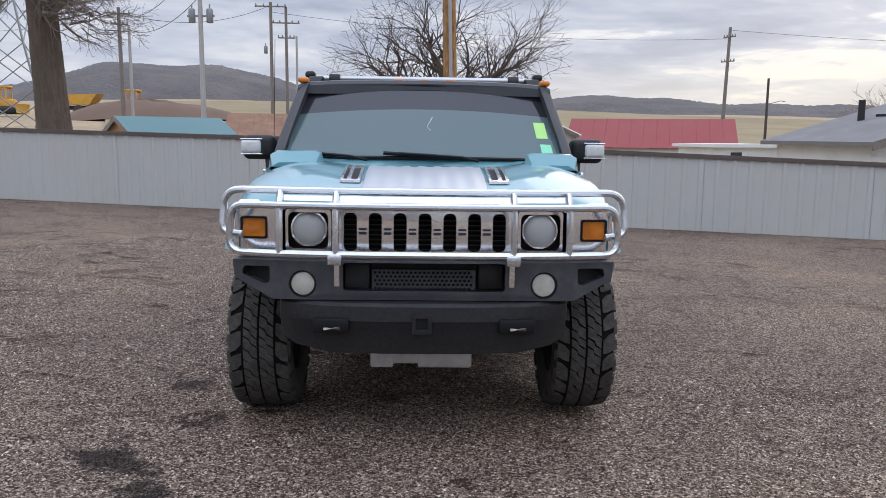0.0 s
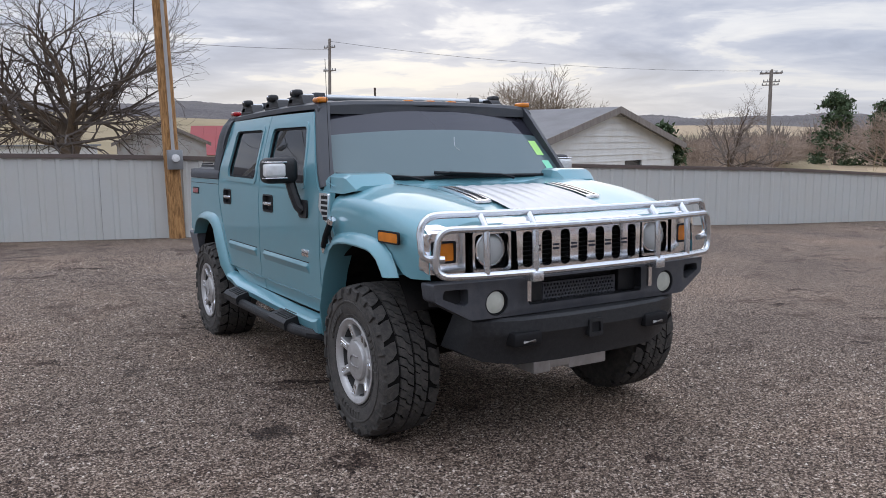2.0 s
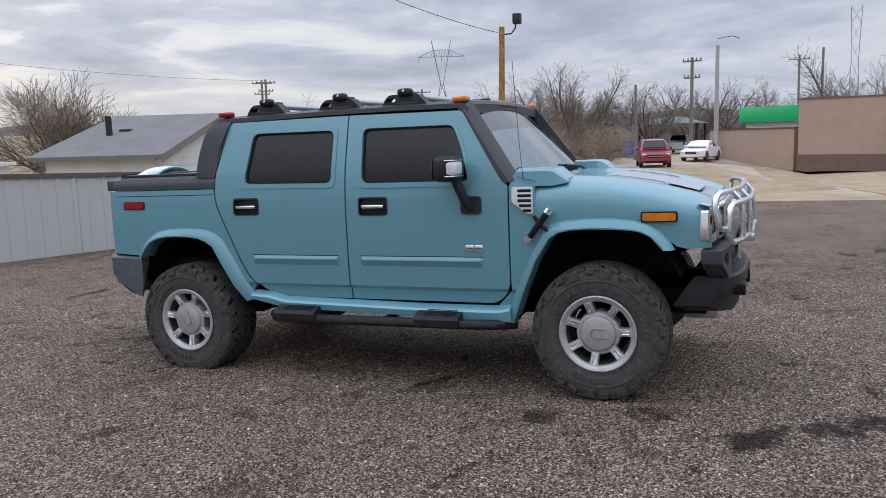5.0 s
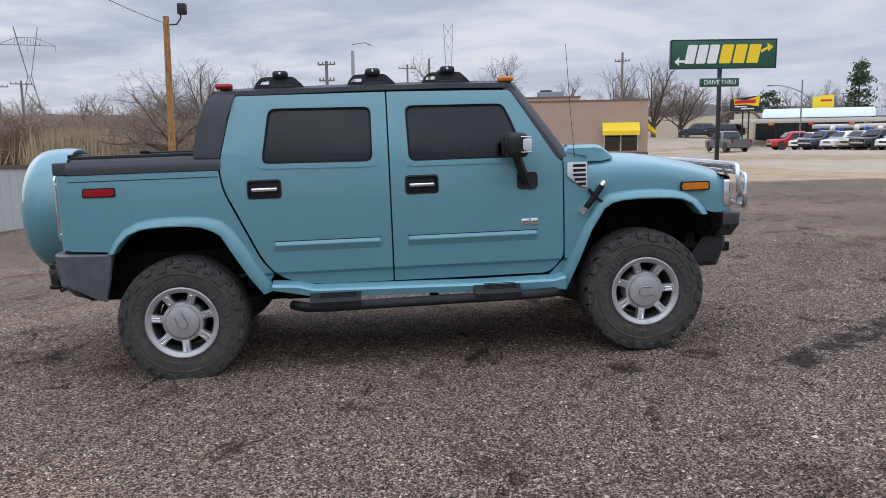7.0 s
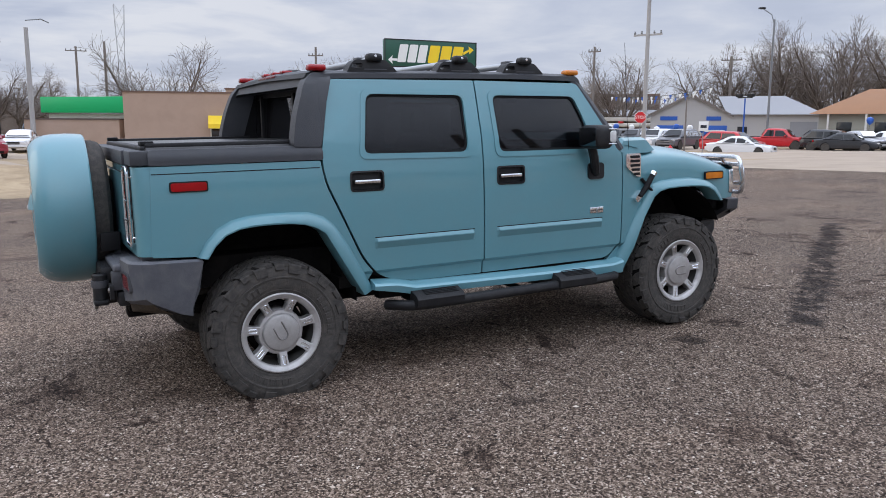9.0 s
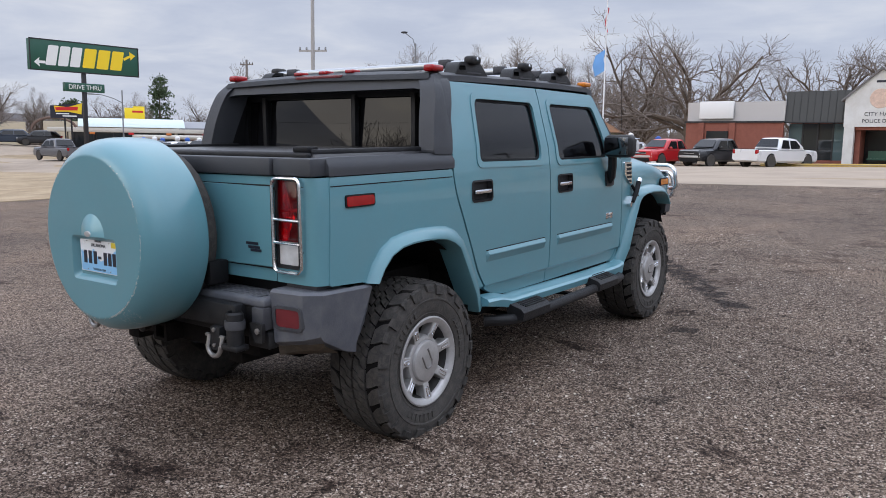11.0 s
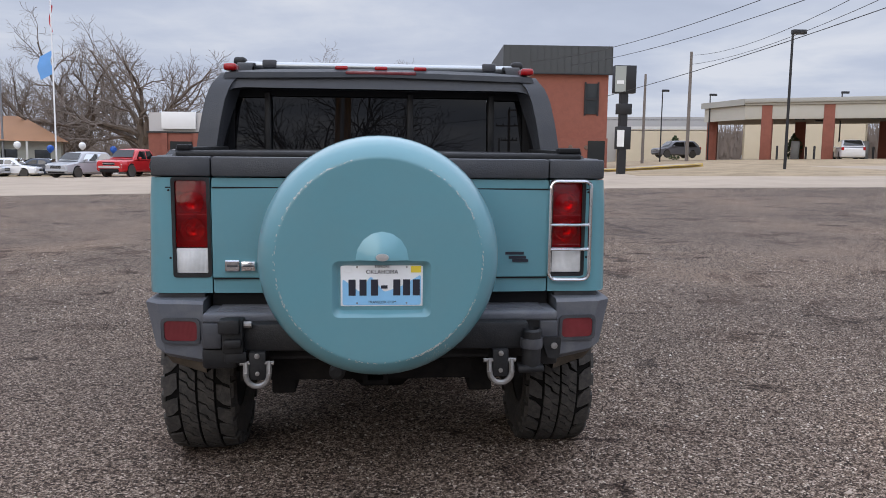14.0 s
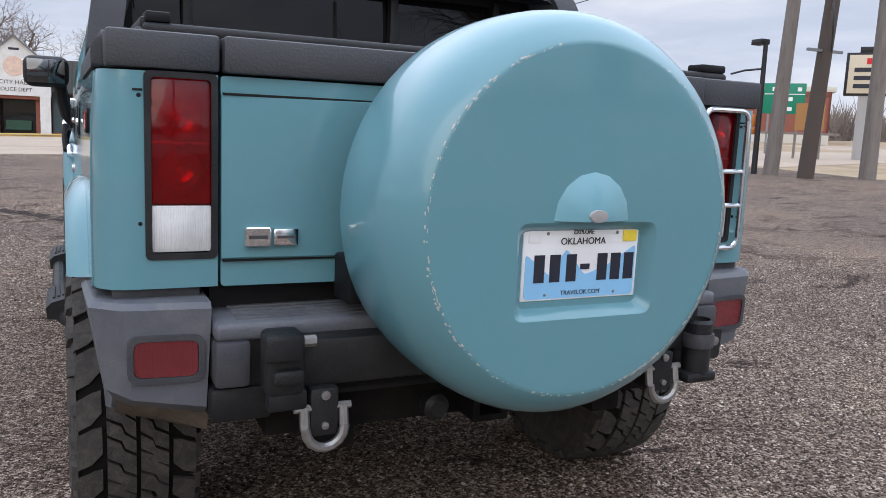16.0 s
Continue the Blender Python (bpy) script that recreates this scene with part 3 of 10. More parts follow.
for s in (-1, 1):
    for nm, outline, win, hy in (("front_door", DOOR_F, WIN_F, (1.452, 1.668, 1.150, 1.267)), ("rear_door", DOOR_R, WIN_R, (2.487, 2.703, 1.160, 1.277))):
        hole = handle_hole(*hy)
        door = part(nm, panel(outline, [win, hole], side(s), (-s * 0.03, 0, 0), ZC, (1.0, 1.3, 2.0, 2.3, 2.6)), PAINT, truck, angle=25)
        part("window_seal", panel(grow(win, 0.004), [grow(win, -0.014)], side(s, 0.010), (-s * 0.012, 0, 0), ZC), SEAL, door)
        part("window_frame", panel(grow(win, 0.034), [grow(win, 0.001)], side(s, -0.006), (-s * 0.006, 0, 0), ZC), PAINT, door)
        part("window_pane", panel(grow(win, -0.006), [], side(s, 0.017), (-s * 0.004, 0, 0), ZC), GLASS_DARK, door, "dark tinted side window")
        bm = panel(hole, [], side(s, 0.028), (-s * 0.004, 0, 0), (1.2,))
        loft(bm, [[side(s, -0.004)(*p) for p in grow(hole, 0.004)], [side(s, -0.006)(*p) for p in grow(hole, -0.006)], [side(s, 0.028)(*p) for p in grow(hole, -0.010)]], close_u=True)
        part("handle_recess", bm, PLASTIC, door)
        yc, zc = (hy[0] + hy[1]) / 2, (hy[2] + hy[3]) / 2 - 0.004
        bm = boxes(((s * 0.955, yc - 0.085, zc - 0.012), (s * 0.985, yc + 0.085, zc + 0.014)), bevel=0.009)
        box(bm, (s * 0.948, yc - 0.08, zc - 0.01), (s * 0.96, yc - 0.06, zc + 0.01))
        box(bm, (s * 0.948, yc + 0.06, zc - 0.01), (s * 0.96, yc + 0.08, zc + 0.01))
        part("handle", bm, CHROME, door, "chrome pull handle")
        t0, t1 = ((0.782, 1.672) if nm == "front_door" else (1.846, 2.556))
        crease = [(0.800, 0.001), (0.830, 0.012), (0.840, 0.0165), (0.846, 0.016), (0.866, 0.003)]
        bm = panel(RECT(t0, t1, 0.800, 0.866), [], lambda y, z, s=s: (s * (sx(z) + lerp_table(crease, z) * min(1, (y - t0) / 0.012, (t1 - y) / 0.012)), y, z), (-s * 0.006, 0, 0), (0.830, 0.840, 0.846), (t0 + 0.012, t1 - 0.012))
        part("side_moulding", bm, PAINT, door, angle=15)
        # thin near-black strip drawing the shadow line along the moulding's top edge
        part("moulding_gap", panel(RECT(t0, t1, 0.866, 0.8715), [], side(s, -0.002), (-s * 0.004, 0, 0)), SEAL, door)
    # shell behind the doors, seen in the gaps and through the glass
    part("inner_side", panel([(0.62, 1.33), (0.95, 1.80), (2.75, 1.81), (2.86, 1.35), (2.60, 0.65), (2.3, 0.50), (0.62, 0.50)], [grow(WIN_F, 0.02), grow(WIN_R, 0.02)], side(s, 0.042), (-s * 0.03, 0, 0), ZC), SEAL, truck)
    bed = part("bed_side", panel(BED, [], side(s), (-s * 0.03, 0, 0), ZC + [1.312], (3.2, 3.5, 3.7)), PAINT, truck, angle=25)
    part("bed_groove", panel(RECT(2.89, 3.832, 1.309, 1.314), [], side(s, -0.001), (-s * 0.004, 0, 0)), SEAL, bed)
    bm = panel(rounded(RECT(2.868, 3.842, 1.357, 1.440), [0.01, 0.01, 0.03, 0.03]), [], lambda y, z, s=s: (s * (sx(1.34) + 0.004 - max(0, z - 1.40) * 0.6), y, z), (-s * 0.16, 0, 0), (1.38, 1.40, 1.42))
    part("bed_rail_cap", bm, CLADDING, truck)
    bm = panel(rounded(RECT(3.548, 3.738, 1.216, 1.261), 0.012), [], side(s, -0.008), (-s * 0.012, 0, 0))
    mk = part("side_marker_rear", bm, RED, truck, "red side marker lamp")
    part("marker_bezel", panel(rounded(RECT(3.540, 3.746, 1.209, 1.268), 0.014), [rounded(RECT(3.55, 3.736, 1.218, 1.259), 0.01)], side(s, -0.006), (-s * 0.008, 0, 0)), SEAL, mk)
    # fender behind the front wheel
    FEND = [(0.594, 1.325), (0.43, 1.318), (0.425, 1.16), (0.36, 1.06), (0.46, 0.89), (0.56, 0.68), (0.655, 0.46), (0.70, 0.50), (0.694, 0.552), (0.596, 0.655)]
    fen = part("front_fender", panel(FEND, [], side(s), (-s * 0.03, 0, 0), ZC), PAINT, truck)
    VENT = rounded([(0.572, 1.316), (0.437, 1.314), (0.437, 1.140), (0.478, 1.150), (0.575, 1.222)], 0.012)
    vent = part("fender_vent", panel(VENT, [], side(s, -0.014), (-s * 0.016, 0, 0)), CHROME, truck, "chrome fender vent")
    for i in range(5):
        z1 = 1.300 - i * 0.031
        y1 = 0.535 if z1 > 1.22 else 0.535 - (1.22 - z1) * 0.75
        part("vent_slot", panel(rounded(RECT(0.447, y1, z1 - 0.019, z1), 0.006), [], side(s, -0.0155), (-s * 0.003, 0, 0)), SEAL, vent)
    # flares
    FO = [(0.664, 0.445), (0.560, 0.683), (0.459, 0.893), (0.375, 1.045), (0.315, 1.085), (0.241, 1.100), (0.10, 1.112), (-0.05, 1.112), (-0.18, 1.098), (-0.256, 1.078), (-0.330, 1.035), (-0.380, 0.975), (-0.410, 0.925)]
    FI = [(0.591, 0.441), (0.513, 0.634), (0.420, 0.852), (0.330, 0.995), (0.275, 1.030), (0.200, 1.046), (0.08, 1.052), (-0.05, 1.050), (-0.16, 1.044), (-0.216, 1.034), (-0.278, 1.005), (-0.320, 0.960), (-0.349, 0.925)]
    RO = [(3.620, 0.845), (3.575, 0.925), (3.510, 0.995), (3.424, 1.040), (3.320, 1.058), (3.208, 1.063), (3.080, 1.060), (2.975, 1.053), (2.890, 1.025), (2.825, 0.975), (2.752, 0.869), (2.655, 0.694), (2.565, 0.545)]
    RI = [(3.573, 0.840), (3.530, 0.905), (3.470, 0.960), (3.390, 0.990), (3.310, 1.000), (3.212, 1.003), (3.100, 1.000), (3.016, 0.990), (2.945, 0.965), (2.890, 0.930), (2.813, 0.797), (2.720, 0.640), (2.640, 0.520)]
    for nm, o, i in (("front_wheel_flare", FO, FI), ("rear_wheel_flare", RO, RI)):
        rows = []
        for (yo, zo), (yi, zi) in zip(o, i):
            def P(t, x):
                return (s * x, yo + (yi - yo) * t, zo + (zi - zo) * t)
            b = sx(zo)
            rows.append([P(-0.06, b - 0.012), P(0.0, b + 0.008), P(0.25, b + 0.032), P(0.85, b + 0.052), P(1.0, b + 0.050), P(1.06, b + 0.035), P(1.06, b - 0.10)])
        bm = loft(bmesh.new(), rows)
        part(nm, bm, PAINT, truck, angle=40)
    # rocker strip and side step
    bm = bmesh.new()
    rows = []
    for y, zt, zb in ((0.60, 0.545, 0.455), (0.68, 0.528, 0.453), (1.2, 0.525, 0.47), (2.30, 0.545, 0.487), (2.42, 0.575, 0.515), (2.58, 0.585, 0.545)):
        rows.append([(s * 0.93, y, zt + 0.02), (s * 1.0, y, zt), (s * 1.012, y, zt - 0.015), (s * 1.0, y, zb), (s * 0.92, y, zb - 0.01)])
    part("rocker_panel", loft(bm, rows, caps=True), PAINT_LIT, truck)
    bm = tube(bmesh.new(), [(s * 0.90, 0.60, 0.42), (s * 1.02, 0.70, 0.438), (s * 1.055, 0.85, 0.440), (s * 1.055, 2.25, 0.428), (s * 1.02, 2.36, 0.425), (s * 0.90, 2.46, 0.42)], 0.034, 10)
    step = part("side_step", bm, PLASTIC, truck)
    for y0, y1 in ((0.925, 1.24), (2.0, 2.335)):
        bm = bmesh.new()
        loft(bm, [[(s * x, y, z) for x, z in ((0.985, 0.520), (1.085, 0.492), (1.105, 0.470), (1.10, 0.425), (0.99, 0.42))] for y in (y0, y0 + 0.02, y1 - 0.05, y1)], close_u=True, caps=True)
        for r in range(5):
            box(bm, (s * (1.0 + r * 0.018), y0 + 0.03, 0.505 - r * 0.0049), (s * (1.008 + r * 0.018), y1 - 0.07, 0.521 - r * 0.0049))
        part("step_pad", bm, PLASTIC, step)
    for y in (0.80, 1.5, 2.28):
        part("step_bracket", boxes(((s * 0.80, y - 0.03, 0.43), (s * 1.04, y + 0.03, 0.445))), DARK, step)
    # mirror
    bm = bmesh.new()
    box(bm, (s * 0.985, 0.868, 1.365), (s * 1.205, 1.02, 1.527), 0.045, 4)
    mir = part("door_mirror", bm, PLASTIC, truck, "black door mirror on a bent arm")
    part("mirror_glass", boxes(((s * 1.005, 1.018, 1.385), (s * 1.185, 1.0235, 1.508)), bevel=0.002), DARKMIRROR, mir)
    bm = bmesh.new()
    box(bm, (s * 1.075, 0.855, 1.405), (s * 1.208, 0.925, 1.492), 0.018, 3)
    part("mirror_lamp", bm, CLEAR, mir, "clear lamp in a chrome surround")
    for zz in (1.396, 1.494):
        part("lamp_surround", boxes(((s * 1.066, 0.860, zz), (s * 1.210, 0.93, zz + 0.008)), bevel=0.003), CHROME, mir)
    bm = tube(bmesh.new(), [(s * 1.03, 0.93, 1.38), (s * 1.02, 0.90, 1.30), (s * 1.00, 0.872, 1.22), (s * 0.975, 0.852, 1.19)], 0.032, 8)
    part("mirror_arm", bm, PLASTIC, mir)
    bm = panel(rounded(RECT(0.779, 0.918, 1.148, 1.262), 0.03), [], side(s, -0.014), (-s * 0.02, 0, 0))
    part("mirror_foot", bm, PLASTIC, mir)
    # front side marker, badge, hood latch
    bm = panel(rounded(RECT(-0.418, -0.228, 1.096, 1.143), 0.012), [], lambda y, z, s=s: (s * (0.982 + 0.045 * min(0, y + 0.2)), y, z), (-s * 0.012, 0, 0), (), (-0.3,))
    mk = part("side_marker_front", bm, AMBER, truck, "amber side marker lamp")
    bm = panel(rounded(RECT(-0.428, -0.218, 1.088, 1.151), 0.014), [rounded(RECT(-0.416, -0.230, 1.098, 1.141), 0.01)], lambda y, z, s=s: (s * (0.981 + 0.045 * min(0, y + 0.2)), y, z), (-s * 0.012, 0, 0), (), (-0.3,))
    part("marker_bezel", bm, SEAL, mk)
    bdg = part("door_badge", boxes(((s * 0.970, 0.838, 0.904), (s * 0.982, 0.896, 0.948)), ((s * 0.970, 0.778, 0.904), (s * 0.982, 0.832, 0.948)), bevel=0.003), CHROME, truck, "small chrome badge of two blocks")
    for y0, y1, z0, z1 in ((0.846, 0.888, 0.923, 0.929), (0.786, 0.824, 0.923, 0.929)):
        part("badge_notch", boxes(((s * 0.975, y0, z0), (s * 0.9826, y1, z1))), GREYPLASTIC, bdg)
    bm = tube(bmesh.new(), [(s * 1.005, 0.340, 1.155), (s * 1.012, 0.40, 1.075), (s * 1.005, 0.455, 1.005)], 0.020, 8)
    lt = part("hood_latch", bm, SEAL, truck, "black rubber hood latch")
    part("latch_tip", tube(bmesh.new(), [(s * 1.005, 0.345, 1.150), (s * 1.002, 0.325, 1.175)], 0.024, 8), CHROME, lt)
    part("latch_base", panel(rounded([(0.44, 1.05), (0.415, 1.02), (0.475, 0.955), (0.50, 0.985)], 0.012), [], lambda y, z, s=s: (s * 1.004, y, z), (-s * 0.03, 0, 0)), CHROME, lt)
    part("latch_strap", tube(bmesh.new(), [(s * 0.985, 0.43, 1.13), (s * 1.0, 0.38, 1.07), (s * 1.0, 0.335, 1.035)], 0.012, 6), SEAL, lt)
    # a pillar
    bm = bmesh.new()
    rows = []
    for t in np.linspace(0, 1, 7):
        y, z = 0.575 + (0.925 - 0.575) * t, 1.345 + (1.848 - 1.345) * t
        xo = sx(z) - 0.004 if z > 1.36 else 0.955
        rows.append([(s * (xo - 0.006), y + 0.055, z - 0.01), (s * xo, y + 0.02, z), (s * (xo - 0.02), y - 0.012, z + 0.012), (s * (xo - 0.075), y - 0.035, z + 0.022), (s * (xo - 0.08), y + 0.03, z)])
    part("windscreen_pillar", loft(bm, rows, close_u=True, caps=True), CLADDING, truck)
    # black sail panel behind the cab
    bm = panel(rounded([(2.872, 1.430), (3.041, 1.436), (3.012, 1.613), (2.940, 1.808), (2.872, 1.870), (2.780, 1.850), (2.775, 1.828)], [0.01, 0.02, 0.2, 0.08, 0.03, 0.01, 0.01]), [], lambda y, z, s=s: (s * (sx(z) + 0.004 + lerp_table([(1.43, 0.0), (1.60, 0.022), (1.72, 0.034), (1.80, 0.030), (1.87, 0.004)], z) * min(1, max(0, (y - 2.80) / 0.10))), y, z), (-s * 0.10, 0, 0), ZC + [1.50, 1.56, 1.68, 1.72, 1.80, 1.84], (2.80, 2.85, 2.90))
    part("sail_panel", bm, CLADDING, truck)
    # tail lamp corner post
    post = RECT(0.709, 0.968, 0.872, 1.352)
    lamp_hole = rounded(RECT(0.716, 0.860, 0.944, 1.348), 0.014)

    def post_pt(x, z, s=s):
        if x <= 0.89:
            return (s * x, 3.925, z)
        f = (x - 0.89) / 0.078
        return (s * (0.89 + (sx(z) - 0.894) * math.sin(f * math.pi / 2)), 3.925 - 0.062 * (1 - math.cos(f * math.pi / 2)), z)

    bm = panel(post, [lamp_hole], post_pt, (0, -0.05, 0), (1.0, 1.2, 1.25, 1.34), (0.89, 0.905, 0.92, 0.935, 0.95))
    pst = part("corner_post", bm, PAINT, truck, angle=50)
    lf = part("tail_lamp", panel(lamp_hole, [], lambda x, z, s=s: (s * x, 3.868, z), (0, -0.02, 0)), REFLECTOR, truck, "tall red and clear tail lamp")
    bm = loft(bmesh.new(), [[(s * x, 3.924, z) for x, z in lamp_hole], [(s * x, 3.868, z) for x, z in lamp_hole]], close_u=True)
    part("lamp_housing", bm, REFLECTOR, lf)
    part("lens", boxes(((s * 0.723, 3.912, 1.062), (s * 0.853, 3.922, 1.340)), bevel=0.004), REDPANE, lf, "deep red clear lens")
    part("lens", boxes(((s * 0.723, 3.912, 0.954), (s * 0.853, 3.922, 1.060)), bevel=0.004), CLEAR, lf, "clear ribbed lens")
    part("lens_bar", boxes(((s * 0.723, 3.895, 1.196), (s * 0.853, 3.9125, 1.202)), bevel=0.001), REFLECTOR, lf)
    for zc in (1.250, 1.135):
        bowl = lathe(bmesh.new(), [(0.050, 0.036), (0.046, 0.020), (0.034, 0.008), (0.012, 0.003), (0.0005, 0.003)], 20, pose(s * 0.788, 3.869, zc, -90, 0, 0), cap=False)
        part("lamp_bowl", bowl, CHROME, lf)
        part("bulb", lathe(bmesh.new(), [(0.010, 0.003), (0.013, 0.015), (0.011, 0.027), (0.0005, 0.031)], 12, pose(s * 0.788, 3.869, zc, -90, 0, 0)), BULBRED, lf)
    part("lamp_rim", panel(grow(lamp_hole, 0.006), [grow(lamp_hole, -0.008)], lambda x, z, s=s: (s * x, 3.929, z), (0, -0.02, 0)), PLASTIC, lf)
    part("post_groove", boxes(((s * 0.868, 3.90, 1.309), (s * 0.889, 3.9265, 1.314))), SEAL, pst)
    for z in (1.30, 1.02):
        part("post_screw", lathe(bmesh.new(), [(0.005, 0), (0.004, 0.002), (0.0005, 0.002)], 8, pose(s * 0.876, 3.925, z, -90, 0, 0)), SEAL, pst)
    bm = boxes(((s * 0.704, 3.80, 1.357), (s * 0.942, 3.932, 1.438)), bevel=0.010, segs=2)
    part("corner_cap", bm, CLADDING, truck)

# chrome guard over the passenger-side tail lamp only
bm = bmesh.new()
loop = rounded(RECT(-0.884, -0.709, 0.925, 1.348), 0.035, 5)
tube(bm, [(x, 3.944, z) for x, z in loop], 0.0085, 8, closed=True)
for z in (1.162, 1.057):
    tube(bm, [(-0.884, 3.944, z), (-0.709, 3.944, z)], 0.007, 8)
for x, z in ((-0.709, 1.30), (-0.709, 0.97), (-0.884, 1.30), (-0.884, 0.97)):
    tube(bm, [(x, 3.944, z), (x, 3.92, z)], 0.007, 6)
part("tail_lamp_guard", bm, CHROME, truck, "chrome wire tail lamp guard")

# roof, windscreen, rear window wall
bm = bmesh.new()
rows = []
for y, dz in ((0.895, -0.030), (0.915, -0.008), (0.96, 0.0), (1.4, 0.008), (2.0, 0.008), (2.7, 0.0), (2.86, -0.006), (2.90, -0.03)):
    rows.append([(x, y + (0.02 * (1 - abs(x) / 0.84) * (-1 if y < 1 else 0)), z + dz) for x, z in ((-0.838, 1.832), (-0.836, 1.862), (-0.80, 1.880), (-0.6, 1.893), (-0.3, 1.900), (0, 1.902), (0.3, 1.900), (0.6, 1.893), (0.80, 1.880), (0.836, 1.862), (0.838, 1.832), (0.7, 1.83), (0, 1.84), (-0.7, 1.83))])
part("roof", loft(bm, rows, close_u=True, caps=True), CLADDING, truck)


def screen_pt(u, t, off=0.0):
    hw = 0.872 + (0.800 - 0.872) * t
    x = u * hw
    return (x, 0.452 + 0.125 * u * u + (0.905 - 0.452 - 0.05 * u * u) * t + off, 1.392 + (1.858 - 1.392) * t - 0.012 * u * u)


us = np.linspace(-1, 1, 17)
part("windscreen", loft(bmesh.new(), [[screen_pt(u, t * (0.66 - 0.06 * u * u)) for u in us] for t in np.linspace(0, 1, 6)]), GLASS_FRONT, truck, "windscreen with the pale sky reflection put into its colour")
part("shade_band", loft(bmesh.new(), [[screen_pt(u, (0.66 - 0.06 * u * u) + t * (1 - 0.66 + 0.06 * u * u)) for u in us] for t in np.linspace(0, 1, 4)]), BAND, truck, "dark tint band across the windscreen top")
bm = bmesh.new()
edge = [screen_pt(u, 0, -0.004) for u in us]
tube(bm, edge, 0.012, 6)
tube(bm, [screen_pt(u, 1, -0.004) for u in us], 0.016, 6)
part("windscreen_seal", bm, SEAL, truck)
for nm, u0, t0, u1, t1, mt in (("inspection_sticker", 0.845, 0.30, 0.935, 0.52, STICKER), ("inspection_sticker", 0.86, 0.06, 0.945, 0.22, STICKER2)):
    bm = loft(bmesh.new(), [[screen_pt(u0, t0, -0.003), screen_pt(u1, t0, -0.003)], [screen_pt(u0, t1, -0.003), screen_pt(u1, t1, -0.003)]])
    part(nm, bm, mt, truck)
part("antenna_crack", tube(bmesh.new(), [screen_pt(0.06, 0.55, -0.002), screen_pt(0.02, 0.42, -0.002), screen_pt(0.05, 0.36, -0.002)], 0.0012, 4), WHITE, truck, "short crack in the windscreen")
for pts, blade in (([(-0.35, 0.405, 1.376), (-0.55, 0.43, 1.405), (-0.78, 0.505, 1.42)], 0.5), ([(0.33, 0.40, 1.376), (0.10, 0.415, 1.405), (-0.15, 0.425, 1.418)], 0.5)):
    bm = tube(bmesh.new(), [pts[0], (pts[0][0] - 0.1, pts[0][1] + 0.01, pts[0][2] + 0.022), pts[1], pts[2]], 0.009, 6)
    wp = part("wiper", bm, SEAL, truck)
    a, b = Vector(pts[1]), Vector(pts[2])
    d = (b - a).normalized()
    part("wiper_blade", tube(bmesh.new(), [a - d * 0.02 + Vector((0, 0.012, -0.006)), b + d * 0.10 + Vector((0, 0.02, -0.004))], 0.012, 6), SEAL, wp)

# rear wall of the cab: frame, posts and sliding glass
OUT = rounded([(-0.948, 1.455), (-0.905, 1.715), (-0.855, 1.845), (-0.76, 1.868), (0.76, 1.868), (0.855, 1.845), (0.905, 1.715), (0.948, 1.455)], [0.005, 0.10, 0.05, 0.05, 0.05, 0.05, 0.10, 0.005])
HOLE = rounded([(-0.898, 1.455), (-0.838, 1.786), (0.838, 1.786), (0.898, 1.455)], [0.005, 0.11, 0.11, 0.005])
part("cab_rear_frame", panel(OUT, [HOLE], across(3.045, -0.36, 1.44), (0, -0.14, 0), (1.6, 1.70, 1.782)), CLADDING, truck)
bm = panel([(-0.88, 1.40), (-0.80, 1.80), (0.80, 1.80), (0.88, 1.40)], [RECT(-0.60, 0.60, 1.44, 1.755), RECT(-0.80, -0.635, 1.44, 1.745), RECT(0.635, 0.80, 1.44, 1.745)], across(2.765), (0, -0.03, 0))
part("rear_window_frame", bm, SEAL, truck)
for x0, x1 in ((-0.60, -0.17), (-0.155, 0.60), (-0.80, -0.635), (0.635, 0.80)):
    part("rear_pane", boxes(((x0 + 0.004, 2.750, 1.44), (x1 - 0.004, 2.755, 1.757))), GLASS_REAR, truck, "dark tinted rear window").matrix_basis = Matrix.Translation((0, 2.75, 1.44)) @ Matrix.Rotation(radians(4), 4, "X") @ Matrix.Translation((0, -2.75, -1.44))
for x in (-0.163, -0.618, 0.618):
    part("rear_window_post", boxes(((x - 0.016, 2.745, 1.43), (x + 0.016, 2.785, 1.77)), bevel=0.004), PLASTIC, truck)
for s in (-1, 1):
    bm = loft(bmesh.new(), [[(s * 0.898, 2.99, 1.44), (s * 0.822, 2.87, 1.782)], [(s * 0.86, 2.77, 1.40), (s * 0.79, 2.77, 1.787)]])
    part("rear_reveal", bm, SEAL, truck)
part("rear_reveal_top", loft(bmesh.new(), [[(-0.82, 2.88, 1.784), (0.82, 2.88, 1.784)], [(-0.80, 2.76, 1.789), (0.80, 2.76, 1.789)]]), SEAL, truck)

# bed cover
bm = bmesh.new()
rows = [[(x, y, z) for x, z in ((-0.885, 1.430), (-0.87, 1.452), (-0.80, 1.458), (0, 1.464), (0.80, 1.458), (0.87, 1.452), (0.885, 1.430))] for y in (2.78, 3.1, 3.5, 3.80, 3.835)]
rows.append([(x, 3.85, 1.425) for x in (-0.87, -0.86, -0.80, 0, 0.80, 0.86, 0.87)])
cov = part("bed_cover", loft(bm, rows), VINYL, truck, "black vinyl roll-up bed cover")
for x in (-0.845, 0.845):
    part("cover_rail", boxes(((x - 0.02, 2.82, 1.445), (x + 0.02, 3.84, 1.475)), bevel=0.008), PLASTIC, cov)
